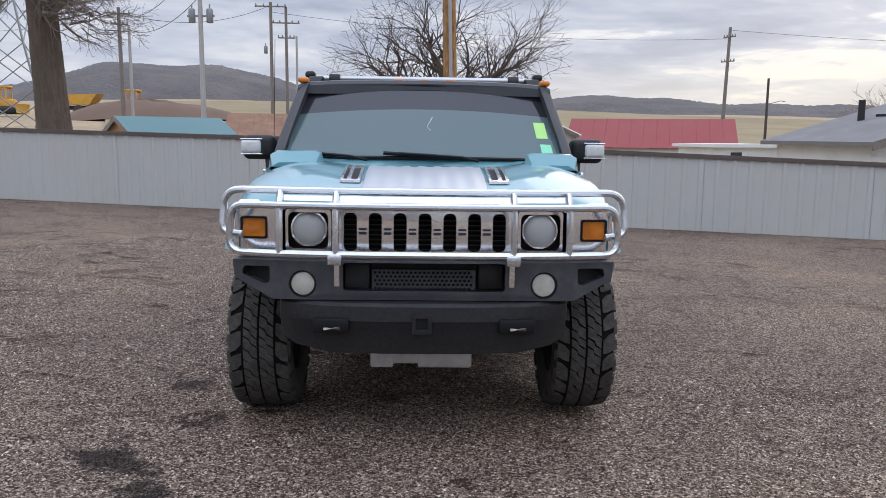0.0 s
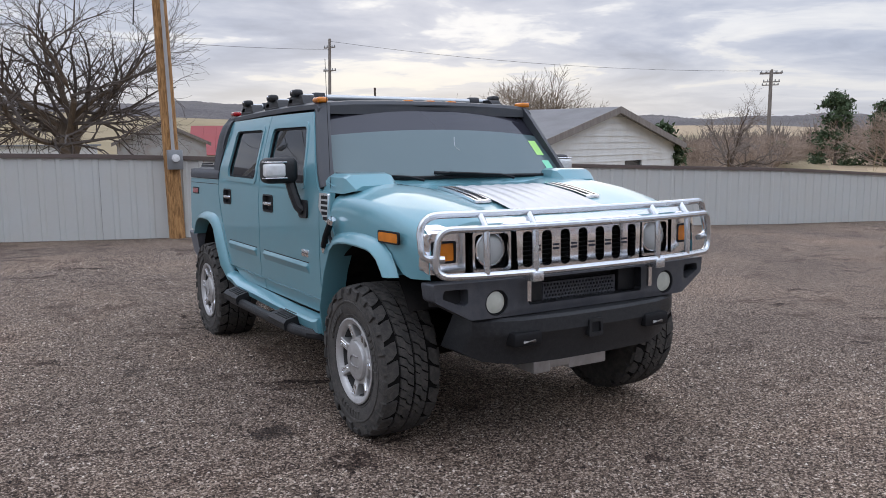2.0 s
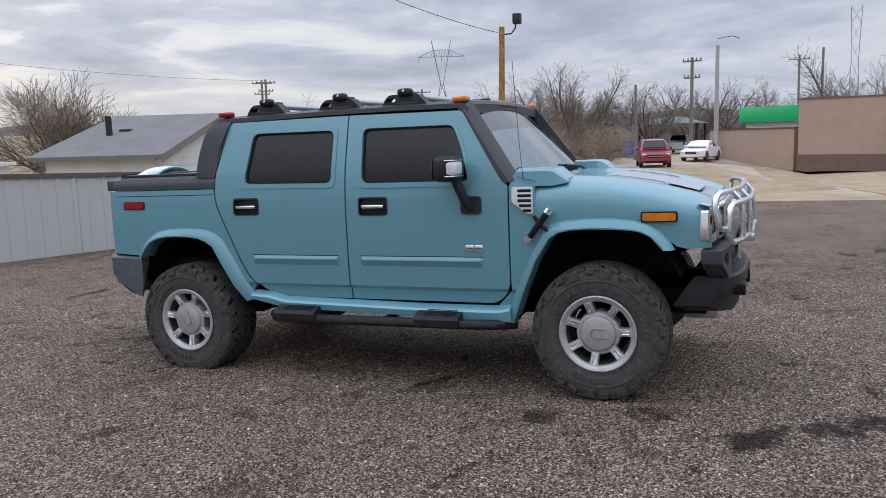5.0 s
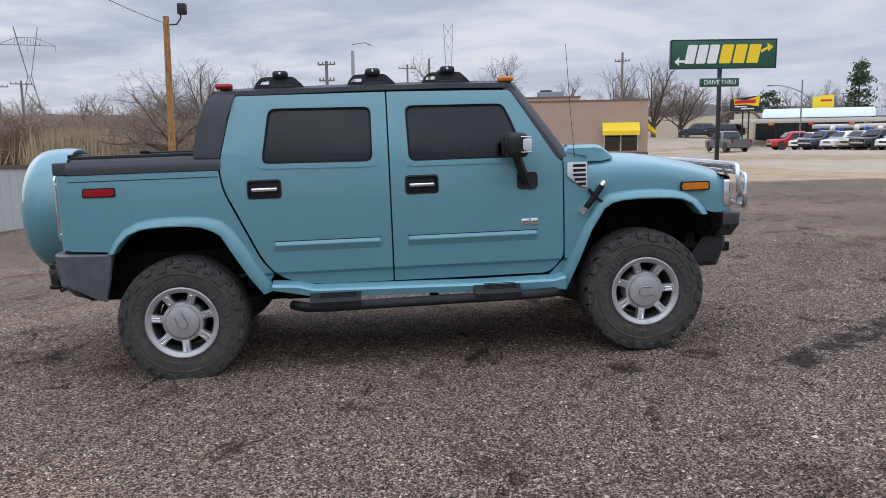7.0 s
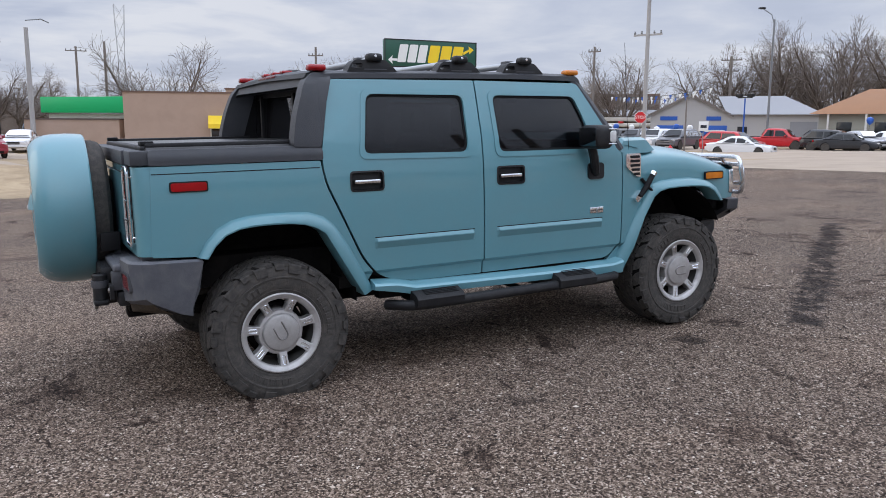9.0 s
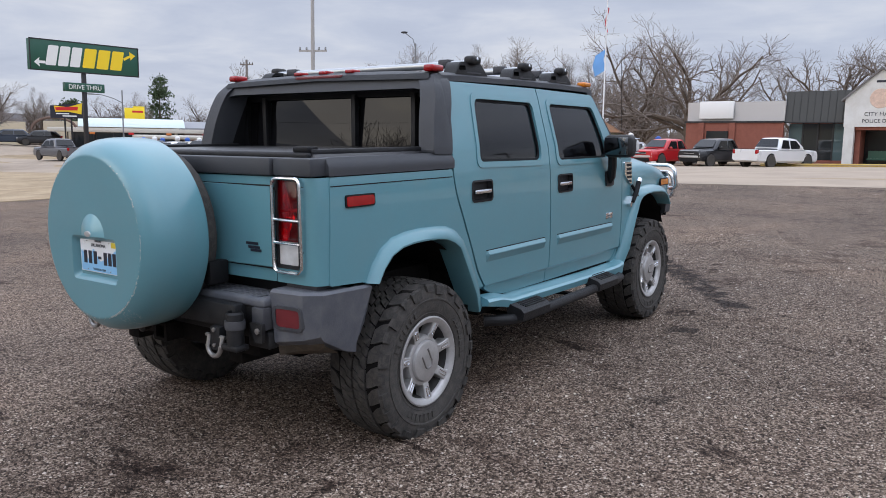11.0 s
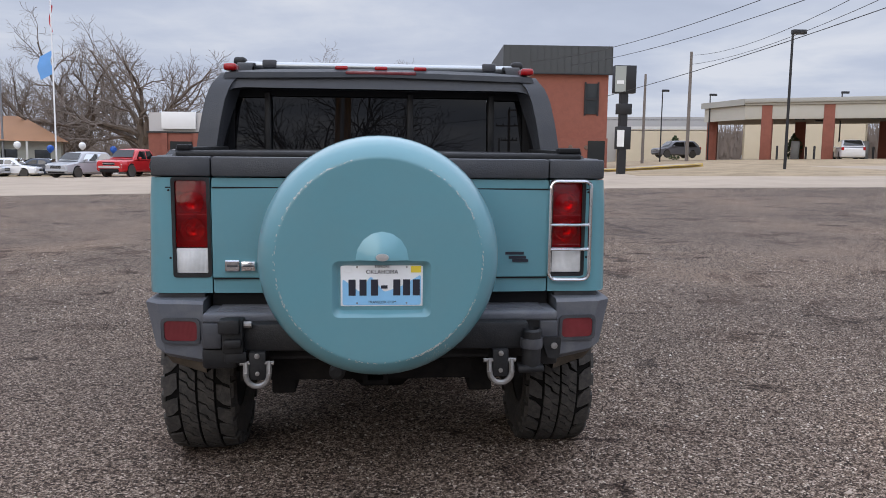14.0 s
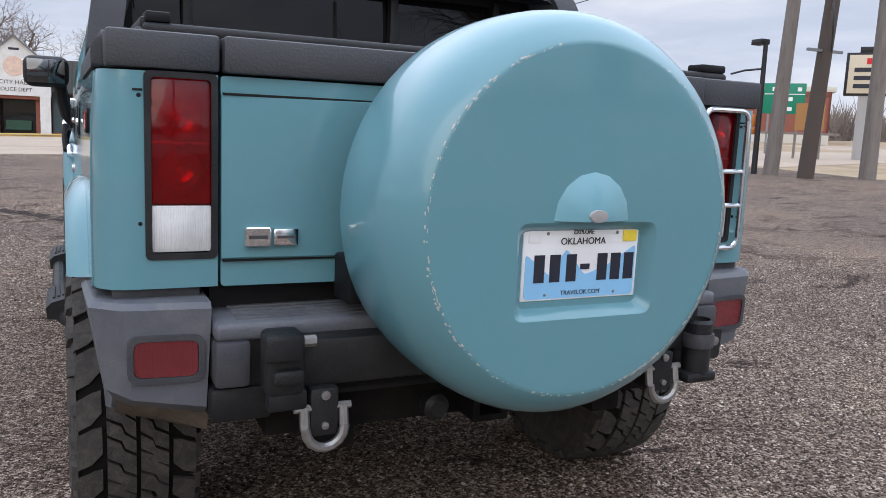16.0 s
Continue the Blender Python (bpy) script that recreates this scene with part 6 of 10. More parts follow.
part("spare_carrier_beam", boxes(((-0.55, 3.45, 0.48), (0.55, 3.60, 0.58)), bevel=0.02), DARK, truck)
part("front_axle", tube(bmesh.new(), [(-0.8, 0.05, 0.40), (-0.15, 0.05, 0.43), (0.15, 0.05, 0.43), (0.8, 0.05, 0.40)], 0.05, 10, radii=[0.04, 0.05, 0.05, 0.04]), DARK, truck)
bm = tube(bmesh.new(), [(-0.8, 3.18, 0.365), (-0.2, 3.18, 0.365), (-0.1, 3.18, 0.365), (0.1, 3.18, 0.365), (0.2, 3.18, 0.365), (0.8, 3.18, 0.365)], 0.05, 12, radii=[0.045, 0.05, 0.13, 0.13, 0.05, 0.045])
part("rear_axle", bm, DARK, truck)
part("exhaust", tube(bmesh.new(), [(-0.25, 1.0, 0.45), (-0.28, 2.4, 0.45), (-0.5, 2.9, 0.60), (-0.55, 3.6, 0.58)], 0.035, 8), STEEL, truck)
for s in (-1, 1):
    part("shock_absorber", tube(bmesh.new(), [(s * 0.62, 0.12, 0.42), (s * 0.55, 0.15, 0.95)], 0.035, 8), DARK, truck)
    part("leaf_spring", tube(bmesh.new(), [(s * 0.58, 2.70, 0.47), (s * 0.58, 3.18, 0.40), (s * 0.58, 3.75, 0.50)], 0.03, 6), DARK, truck)

# ---- fence, poles and land behind the lot ----
FENCE_SHEET = surface("fence_sheet", (0.455, 0.46, 0.44), 0.55, 0, 0.05, 0.6, 12, 0.03, dirt=(0.46, 0.42, 0.36), dirt_amount=0.25)
FENCE_CAP = surface("brown_trim", (0.10, 0.075, 0.065), 0.6, 0, 0.2, 3, 40, 0.1)
POLEWOOD = surface("fresh_pole_wood", (0.42, 0.225, 0.085), 0.8, 0, 0.5, 5.0, 50, 0.6, dirt=(0.10, 0.045, 0.018), dirt_amount=0.9, stretch=(3, 3, 0.5))
OLDWOOD = surface("weathered_pole_wood", (0.21, 0.185, 0.165), 0.85, 0, 0.3, 2.0, 40, 0.3, dirt=(0.11, 0.09, 0.075), dirt_amount=0.5, stretch=(3, 3, 0.4))
DARKWOOD = surface("tarred_pole_wood", (0.075, 0.058, 0.048), 0.85, 0, 0.3, 2.0, 40, 0.3, stretch=(3, 3, 0.4))
PALEPOLE = surface("grey_pole", (0.36, 0.35, 0.34), 0.7, 0, 0.2, 2.0, 30, 0.1, stretch=(3, 3, 0.4))
GALV = surface("galvanised_steel", (0.24, 0.25, 0.26), 0.5, 0.6, 0.15, 4, 60, 0.1)
BLACKSTEEL = surface("black_steel", (0.02, 0.02, 0.022), 0.5, 0.2, 0.2, 4, 60, 0.1)
WIRE = surface("cable", (0.03, 0.03, 0.032), 0.6, 0, 0.1, 4, 60, 0.0)
BARK = surface("grey_bark", (0.13, 0.100, 0.076), 0.9, 0, 0.5, 4, 40, 1.0, dirt=(0.07, 0.055, 0.045), dirt_amount=0.5, stretch=(1, 1, 0.35), depth=0.03)
TWIG = surface("bare_twigs", (0.185, 0.152, 0.130), 0.9, 0, 0.3, 0.6, 6, 0.1)
DARKTWIG = surface("dark_twigs", (0.070, 0.055, 0.046), 0.9, 0, 0.3, 0.6, 6, 0.1)
BRUSHTWIG = surface("brush_twigs", (0.30, 0.225, 0.170), 0.9, 0, 0.35, 0.6, 6, 0.1)
PALETWIG = surface("pale_twigs", (0.20, 0.155, 0.115), 0.9, 0, 0.25, 0.6, 6, 0.1)
NEEDLE = surface("pine_needles", (0.055, 0.085, 0.035), 0.8, 0, 0.5, 1.2, 8, 0.2)
REED = surface("dry_reeds", (0.38, 0.295, 0.19), 0.9, 0, 0.35, 0.8, 8, 0.1)
RUST = surface("rusty_sheet", (0.20, 0.105, 0.065), 0.85, 0, 0.35, 0.7, 14, 0.2, dirt=(0.32, 0.20, 0.13), dirt_amount=0.6)
BARESHEET = surface("bare_tin", (0.42, 0.42, 0.42), 0.5, 0.4, 0.2, 1.0, 14, 0.1, dirt=(0.28, 0.16, 0.09), dirt_amount=0.4)
REDTIN = surface("red_tin_roof", (0.235, 0.034, 0.036), 0.7, 0, 0.15, 0.5, 10, 0.05, dirt=(0.26, 0.08, 0.07), dirt_amount=0.4)
WHITEWALL = surface("white_siding", (0.66, 0.66, 0.64), 0.7, 0, 0.1, 0.8, 14, 0.1, dirt=(0.45, 0.42, 0.37), dirt_amount=0.35)
SHINGLE = surface("grey_shingle", (0.17, 0.165, 0.165), 0.9, 0, 0.2, 0.8, 12, 0.3, dirt=(0.14, 0.135, 0.13), dirt_amount=0.5)
TEALTIN = surface("teal_tin_roof", (0.055, 0.15, 0.16), 0.5, 0, 0.15, 0.8, 12, 0.05)
PLY = surface("orange_plywood", (0.34, 0.17, 0.06), 0.8, 0, 0.2, 1.0, 12, 0.1)
DARKGLASS = glassy("building_glass", (0.14, 0.16, 0.17), 0.03, 0.1)
HILLMAT = surface("wooded_hill", (0.085, 0.076, 0.076), 0.95, 0, 0.9, 0.02, 0.45, 0.8, dirt=(0.15, 0.13, 0.12), dirt_amount=0.6, depth=2.0)
MACHINE = surface("machine_yellow", (0.62, 0.33, 0.04), 0.5, 0, 0.15, 0.8, 10, 0.05, dirt=(0.2, 0.14, 0.08), dirt_amount=0.4)

FENCE = [(-46.0, 24.0, 2.3), (-30.0, 21.45, 1.97), (-14.0, 18.95, 1.63), (-1.4, 16.95, 1.36), (8.3, 15.80, 1.02), (15.6, 15.10, 0.77), (26.6, 16.0, 0.16)]
fence = thing("fence", Matrix(), "low pale grey ribbed metal fence with brown cap", "fence", kind="structure")
for (x0, y0, z0), (x1, y1, z1) in zip(FENCE, FENCE[1:]):
    ln = math.hypot(x1 - x0, y1 - y0)
    k = max(1, round(ln / 3.2))
    for i in range(k):
        a, b = i / k, (i + 1) / k - 0.006 / ln
        nr = 10
        row = []
        for r in range(nr + 1):
            for dt, off in ((0.0, 0.0), (0.62, 0.0), (0.70, -0.020), (0.90, -0.020)):
                t = a + (b - a) * min(1, (r + dt) / nr)
                if r == nr and dt > 0:
                    break
                nx, ny = -(y1 - y0) / ln, (x1 - x0) / ln
                row.append((x0 + (x1 - x0) * t + nx * off, y0 + (y1 - y0) * t + ny * off, z0 + (z1 - z0) * t))
        bottom = [(x, y, gz(x, y) - 0.04) for x, y, z in row]
        bm = loft(bmesh.new(), [bottom, row])
        rows_b = [[(x + (y1 - y0) / ln * -0.03, y + (x1 - x0) / ln * 0.03, z) for x, y, z in q] for q in (bottom, row)]
        loft(bm, rows_b)
        part("fence_panel", bm, FENCE_SHEET, fence, angle=20)
        t0, t1 = a, (i + 1) / k
        p, q = [Vector((x0 + (x1 - x0) * t, y0 + (y1 - y0) * t, z0 + (z1 - z0) * t)) for t in (t0, t1)]
        nrm = Vector((-(y1 - y0) / ln, (x1 - x0) / ln, 0))
        sec = lambda c: [c - nrm * 0.05 + Vector((0, 0, -0.05)), c - nrm * 0.05 + Vector((0, 0, 0.03)), c + nrm * 0.06 + Vector((0, 0, 0.03)), c + nrm * 0.06 + Vector((0, 0, -0.05))]
        part("fence_cap", loft(bmesh.new(), [sec(p), sec(q)], close_u=True, caps=True), FENCE_CAP, fence)
        part("fence_post", boxes(((p.x - 0.05, p.y + 0.05, gz(p.x, p.y) - 0.1), (p.x + 0.05, p.y + 0.15, p.z))), DARKWOOD, fence)


def pole(name, x, y, top, r, mat, label, cat="utility pole", lean=(0, 0), arms=(), base=None, group=""):
    """A round timber pole; arms: (height, half length, turn in degrees)."""
    z0 = gz(x, y) - 0.3 if base is None else base
    th = thing(name, Matrix.Translation((x, y, z0)), label, cat, group)
    h = top - z0
    pts = [(lean[0] * t, lean[1] * t, h * t) for t in (0, 0.25, 0.5, 0.75, 1.0)]
    part("shaft", tube(bmesh.new(), pts, r, 12, radii=[r * (1 - 0.28 * t) for t in (0, 0.25, 0.5, 0.75, 1.0)]), mat, th)
    for (ha, half, az) in arms:
        c, s = math.cos(radians(az)), math.sin(radians(az))
        f = (ha - z0) / h
        cx, cy = lean[0] * f, lean[1] * f
        part("crossarm", boxes(((-half, -0.06, ha - z0 - 0.06), (half, 0.06, ha - z0 + 0.06))), mat, th).matrix_basis = Matrix.Translation((cx, cy, 0)) @ Matrix.Rotation(radians(az), 4, "Z")
        for u in (-0.92, -0.45, 0.45, 0.92):
            part("insulator", lathe(bmesh.new(), [(0.05, 0.06), (0.08, 0.14), (0.05, 0.2), (0.06, 0.26), (0.0005, 0.28)], 8, Matrix.Translation((cx + c * half * u, cy + s * half * u, ha - z0))), GALV, th)
    return th


def transformer(th, x, y, z):
    part("transformer", lathe(bmesh.new(), [(0.16, -0.36), (0.18, -0.32), (0.18, 0.28), (0.15, 0.36), (0.04, 0.4), (0.04, 0.6)], 14, Matrix.Translation((x, y, z))), GALV, th)


def wire(pts_list, sag=0.6, r=0.012, name="overhead_wire"):
    (x0, y0, z0), (x1, y1, z1) = pts_list
    pts = [(x0 + (x1 - x0) * t, y0 + (y1 - y0) * t, z0 + (z1 - z0) * t - sag * 4 * t * (1 - t)) for t in np.linspace(0, 1, 15)]
    return tagged(part(name, tube(bmesh.new(), pts, r, 5), WIRE), "black overhead cable between two poles", "cable", "overhead cables")


wp = pole("meter_pole", -0.05, 16.72, 9.0, 0.155, POLEWOOD, "orange-brown wooden pole with a meter box by the fence", lean=(-0.22, 0.05), base=-0.5)
part("meter_box", boxes(((-0.15, -0.28, 1.58), (0.13, -0.13, 1.96)), bevel=0.012), GALV, wp)
part("meter_dial", lathe(bmesh.new(), [(0.08, 0), (0.075, 0.05), (0.0005, 0.06)], 18, pose(-0.01, -0.28, 1.80, 90, 0, 0)), CLEAR, wp)
part("conduit", tube(bmesh.new(), [(-0.03, -0.17, 1.96), (-0.19, -0.12, 9.0)], 0.035, 8), PALEPOLE, wp)
part("hanging_cable", tube(bmesh.new(), [(-0.62, -0.1, 4.3), (-0.52, -0.12, 5.5), (-0.3, -0.14, 8.5)], 0.012, 6), WIRE, wp)

lp = pole("lamp_pole", 27.2, 15.9, 6.35, 0.17, POLEWOOD, "short wooden lot pole with a floodlight on a bracket", "lamp pole", lean=(0.1, -0.1))
part("lamp_bracket", tube(bmesh.new(), [(0.1, -0.1, 7.55), (0.35, -0.45, 7.6), (0.45, -0.6, 7.85), (0.45, -0.6, 8.05)], 0.035, 8), BLACKSTEEL, lp)
part("floodlight", boxes(((0.30, -0.85, 8.0), (0.62, -0.50, 8.45)), bevel=0.05), BLACKSTEEL, lp)
wire(((27.2, 15.9, 6.1), (-0.25, 16.8, 8.8)), 0.8)
wire(((29.3, 88.3, 12.0), (-18.2, 77.9, 13.0)), 1.0, 0.018)
wire(((29.3, 88.3, 12.9), (82.0, 70.6, 10.0)), 1.0, 0.018)

# utility poles to the north
p1 = pole("utility_pole", -29.1, 69.1, 12.0, 0.2, OLDWOOD, "weathered utility pole with a short crossarm", arms=((11.5, 0.9, 20), (10.6, 0.7, 20)), group="utility poles")
pole("utility_pole", -28.4, 69.4, 10.6, 0.16, PALEPOLE, "plain pale utility pole beside another", group="utility poles")
p2 = pole("utility_pole", -13.65, 42.8, 11.5, 0.15, PALEPOLE, "pale utility pole carrying transformers", group="utility poles")
for dx in (-0.45, 0.5):
    transformer(p2, dx, 0, 7.6 - gz(-13.65, 42.8) + 0.3)
part("transformer_bracket", boxes(((-0.7, -0.05, 8.2), (0.75, 0.05, 8.3))), GALV, p2)
p3 = pole("utility_pole", -18.1, 77.9, 13.9, 0.2, OLDWOOD, "weathered utility pole with a wide crossarm", arms=((13.5, 1.5, 5),), group="utility poles")
transformer(p3, -0.5, -0.2, 9.8)
pole("utility_pole", -16.7, 78.2, 13.5, 0.18, OLDWOOD, "weathered utility pole with two crossarms", arms=((12.0, 1.3, 10), (10.6, 0.8, 10)), group="utility poles")
pole("utility_pole", -15.75, 78.4, 10.8, 0.14, PALEPOLE, "plain pale utility pole", group="utility poles")
pole("utility_pole", 28.95, 88.4, 13.2, 0.22, OLDWOOD, "leaning weathered utility pole in the field", lean=(0.35, 0), arms=((12.2, 0.8, -60), (9.6, 0.9, -60)), group="utility poles")
sp_ = pole("street_lamp", 25.0, 65.4, 6.2, 0.13, DARKWOOD, "small dark pole with a street lamp arm", "street lamp")
part("lamp_arm", tube(bmesh.new(), [(0, 0, 5.9), (0.9, -0.3, 6.2), (1.3, -0.4, 6.15)], 0.03, 6), GALV, sp_)
for a, b in (((-13.65, 42.8, 10.5), (-29.1, 69.1, 11.4)), ((-13.65, 42.8, 8.6), (-29.1, 69.1, 10.6)), ((-29.1, 69.1, 11.5), (-70, 100, 14.5)), ((-13.65, 42.8, 10.8), (-2, 12, 16)), ((-18.1, 77.9, 13.6), (-29.1, 69.1, 11.6))):
    wire((a, b), 1.2, 0.02)


def lattice(name, x, y, base, h, w0, label, arms=True):
    """A steel lattice tower."""
    th = thing(name, Matrix.Translation((x, y, base)), label, "pylon")
    bm = bmesh.new()
    waist = h * 0.62
    def corner(i, z):
        w = w0 * (1 - z / waist) * 0.5 + 0.55 if z <= waist else 0.55 + (z - waist) / (h - waist) * w0 * 0.32
        return Vector(((1 if i in (0, 3) else -1) * w, (1 if i in (0, 1) else -1) * min(w, 0.9 + w0 * 0.1), z))
    lv = [0, waist * 0.3, waist * 0.55, waist * 0.78, waist, waist + (h - waist) * 0.35, waist + (h - waist) * 0.7, h]
    r = max(0.03, w0 / 70)
    for i in range(4):
        tube(bm, [corner(i, z) for z in lv], r, 4)
    for z0, z1 in zip(lv, lv[1:]):
        for i in range(4):
            if z0 >= waist and i in (0, 2):
                continue
            tube(bm, [corner(i, z0), corner((i + 1) % 4, z1)], r * 0.6, 4)
            tube(bm, [corner((i + 1) % 4, z0), corner(i, z1)], r * 0.6, 4)
    part("lattice", bm, GALV, th)
    if arms:
        bm = bmesh.new()
        za = h * 0.86
        for dz in (0, h * 0.06):
            tube(bm, [(-w0 * 0.9, 0, za), (-w0 * 0.3, 0, za + dz), (w0 * 0.3, 0, za + dz), (w0 * 0.9, 0, za)], r * 0.8, 4)
        for k in range(-4, 5):
            tube(bm, [(w0 * 0.1 * k, 0, za), (w0 * 0.1 * (k + 0.5), 0, za + h * 0.06)], r * 0.5, 4)
        for k in (-0.9, 0, 0.9):
            tube(bm, [(w0 * k, 0, za), (w0 * k, 0, za - h * 0.05)], r * 0.7, 4)
        part("crossbeam", bm, GALV, th)
    return th


py_ = lattice("pylon", 270.0, 132.8, -3.0, 41.0, 9.5, "grey steel lattice power pylon on the skyline")
py_.rotation_euler = (0, 0, radians(-64))
lt_ = lattice("lattice_mast", -34.3, 61.2, 0.5, 22.0, 6.0, "tall grey lattice mast behind the big tree", False)


# ---- trees ----
def branch_mesh(seed, trunk, r0, cfg, twig, lean=0.0, fine=0.0075, limbs=2):
    """Limbs of a bare tree as two meshes: the trunk with its limbs, and the twigs.
    cfg, level by level: shoots on each parent, where they begin along it, length, angle, lift, crookedness."""
    rg = random.Random(seed)
    out = [([], []), ([], [])]

    def stick(nodes, sides, which):
        v, f = out[which]
        i0 = len(v)
        for c, d, r in nodes:
            s = d.cross(Vector((0.3, 0.5, 0.8))).normalized()
            q = d.cross(s)
            for j in range(sides):
                t = 2 * math.pi * j / sides
                v.append(c + (s * math.cos(t) + q * math.sin(t)) * max(r, fine))
        for k in range(len(nodes) - 1):
            for j in range(sides):
                a, b = i0 + k * sides + j, i0 + k * sides + (j + 1) % sides
                f.append((a, b, b + sides, a + sides))

    def shoot(p, d, ln, r, lvl):
        n = (5, 7, 5, 4, 3, 3)[lvl]
        lift, crook = cfg[lvl - 1][4:] if lvl else (0.0, 0.05)
        nodes = [(p, d, r)]
        for i in range(n):
            d = (d + Vector((rg.gauss(0, crook), rg.gauss(0, crook), rg.gauss(0, crook * 0.7) + lift))).normalized()
            p = p + d * ln / n
            nodes.append((p, d, r * (1 - (0.35 if lvl == 0 else 0.75) * (i + 1) / n)))
        stick(nodes, (9, 6, 4, 3, 3, 3)[lvl], 0 if lvl < limbs else 1)
        if lvl >= len(cfg):
            return
        cnt, start, length, angle = cfg[lvl][:4]
        turn = rg.uniform(0, 6.28)
        for i in range(cnt):
            f = start + (1 - start) * (i + rg.uniform(0.2, 0.8)) / cnt
            k = min(int(f * n), n - 1)
            (p0, d0, r_0), (p1, d1, r_1) = nodes[k], nodes[k + 1]
            u = f * n - k
            q, dd, rr = p0.lerp(p1, u), d0.lerp(d1, u).normalized(), r_0 + (r_1 - r_0) * u
            turn += 2.4 + rg.uniform(-0.5, 0.5)
            side = dd.orthogonal().normalized()
            side = Matrix.Rotation(turn, 3, dd) @ side
            a = radians(angle * rg.uniform(0.7, 1.25) * (1.15 - 0.5 * f))
            nd = (dd * math.cos(a) + side * math.sin(a)).normalized()
            shoot(q, nd, length * rg.uniform(0.7, 1.2) * (1.25 - 0.6 * f), rr * (0.72 if lvl else 0.6), lvl + 1)

    shoot(Vector((0, 0, -0.3)), Vector((lean, 0, 1)).normalized(), trunk, r0, 0)
    meshes = []
    for (v, f), mt in zip(out, (BARK, twig)):
        me = bpy.data.meshes.new("limbs")
        me.from_pydata(v, [], f)
        me.materials.append(mt)
        meshes.append(me)
    return meshes


def bare_tree(m, meshes, label, mat=None, name="bare_tree", group="bare trees"):
    th = thing(name, m, label, "tree", group)
    for nm, me in zip(("trunk", "crown"), meshes):
        ob = new(nm, me)
        ob.parent = th
    return th


SPREADING = branch_mesh(4, 3.2, 0.34, [(9, 0.40, 7.2, 62, 0.03, 0.20), (7, 0.15, 3.2, 48, 0.0, 0.22), (6, 0.1, 1.7, 46, 0.0, 0.22), (5, 0.1, 0.9, 42, 0.0, 0.2)], DARKTWIG, fine=0.006)
TREES = [
    branch_mesh(11, 6.5, 0.24, [(9, 0.25, 3.8, 38, 0.05, 0.13), (7, 0.15, 1.9, 42, 0.05, 0.16), (6, 0.1, 1.0, 42, 0.03, 0.18), (4, 0.1, 0.6, 40, 0.02, 0.2)], TWIG),
    branch_mesh(23, 1.8, 0.26, [(8, 0.35, 5.8, 44, 0.07, 0.12), (7, 0.2, 2.2, 40, 0.05, 0.16), (6, 0.1, 1.2, 42, 0.03, 0.18), (4, 0.1, 0.6, 40, 0.02, 0.2)], TWIG),
    branch_mesh(37, 3.2, 0.34, [(7, 0.5, 6.2, 50, 0.06, 0.28), (7, 0.2, 2.5, 52, 0.05, 0.30), (6, 0.1, 1.2, 48, 0.04, 0.30), (4, 0.1, 0.6, 42, 0.02, 0.3)], TWIG),
]
BUSH = branch_mesh(51, 0.5, 0.10, [(12, 0.1, 2.6, 52, 0.06, 0.18), (7, 0.1, 1.3, 48, 0.05, 0.2), (6, 0.1, 0.8, 46, 0.03, 0.2), (3, 0.1, 0.45, 40, 0.02, 0.2)], BRUSHTWIG, fine=0.006, limbs=1)
PALE = branch_mesh(77, 1.0, 0.12, [(16, 0.2, 3.4, 58, 0.06, 0.10), (10, 0.1, 1.7, 38, 0.05, 0.12), (8, 0.1, 1.0, 38, 0.03, 0.14), (3, 0.1, 0.5, 36, 0.02, 0.14)], PALETWIG, fine=0.006)


def plant(kind, x, y, h, turn, label, mat=None, name="bare_tree", group="bare trees", flat=1.0, base=None):
    me = kind
    top = max(v.co.z for v in me[1].vertices)
    k = h / top
    z = gz(x, y) if base is None else base
    m = Matrix.Translation((x, y, z)) @ Matrix.Rotation(radians(turn), 4, "Z") @ Matrix.Diagonal((k * flat, k * flat, k, 1))
    return bare_tree(m, me, label, mat, name, group)


plant(SPREADING, -0.5, 45.2, 11.0, 200, "wide bare spreading tree behind the fence", flat=1.08, base=-0.9)
plant(PALE, 28.1, 44.8, 6.9, 0, "pale bushy bare tree behind the house", flat=1.15, base=-0.4)
plant(TREES[2], 25.4, 26.0, 5.0, 70, "small crooked bare tree behind the fence", flat=0.9, base=-1.0)

# thick trunk close behind the fence
big = thing("large_tree", Matrix.Translation((-10.9, 21.4, gz(-10.9, 21.4) - 0.1)), "thick rough-barked tree trunk behind the fence", "tree")
rg = random.Random(3)
rows = []
for z, r, ox in ((0, 0.55, 0.12), (0.9, 0.47, 0.08), (2.0, 0.42, 0.03), (3.5, 0.385, -0.05), (5.5, 0.36, -0.15), (7.5, 0.34, -0.25), (10, 0.28, -0.4)):
    rows.append([(ox + r * math.cos(a) * (1 + 0.07 * math.sin(5 * a + z) + 0.03 * math.sin(11 * a)), r * math.sin(a) * (1 + 0.06 * math.sin(4 * a - z)), z) for a in np.linspace(0, 2 * math.pi, 24, endpoint=False)])
fine_rows = []
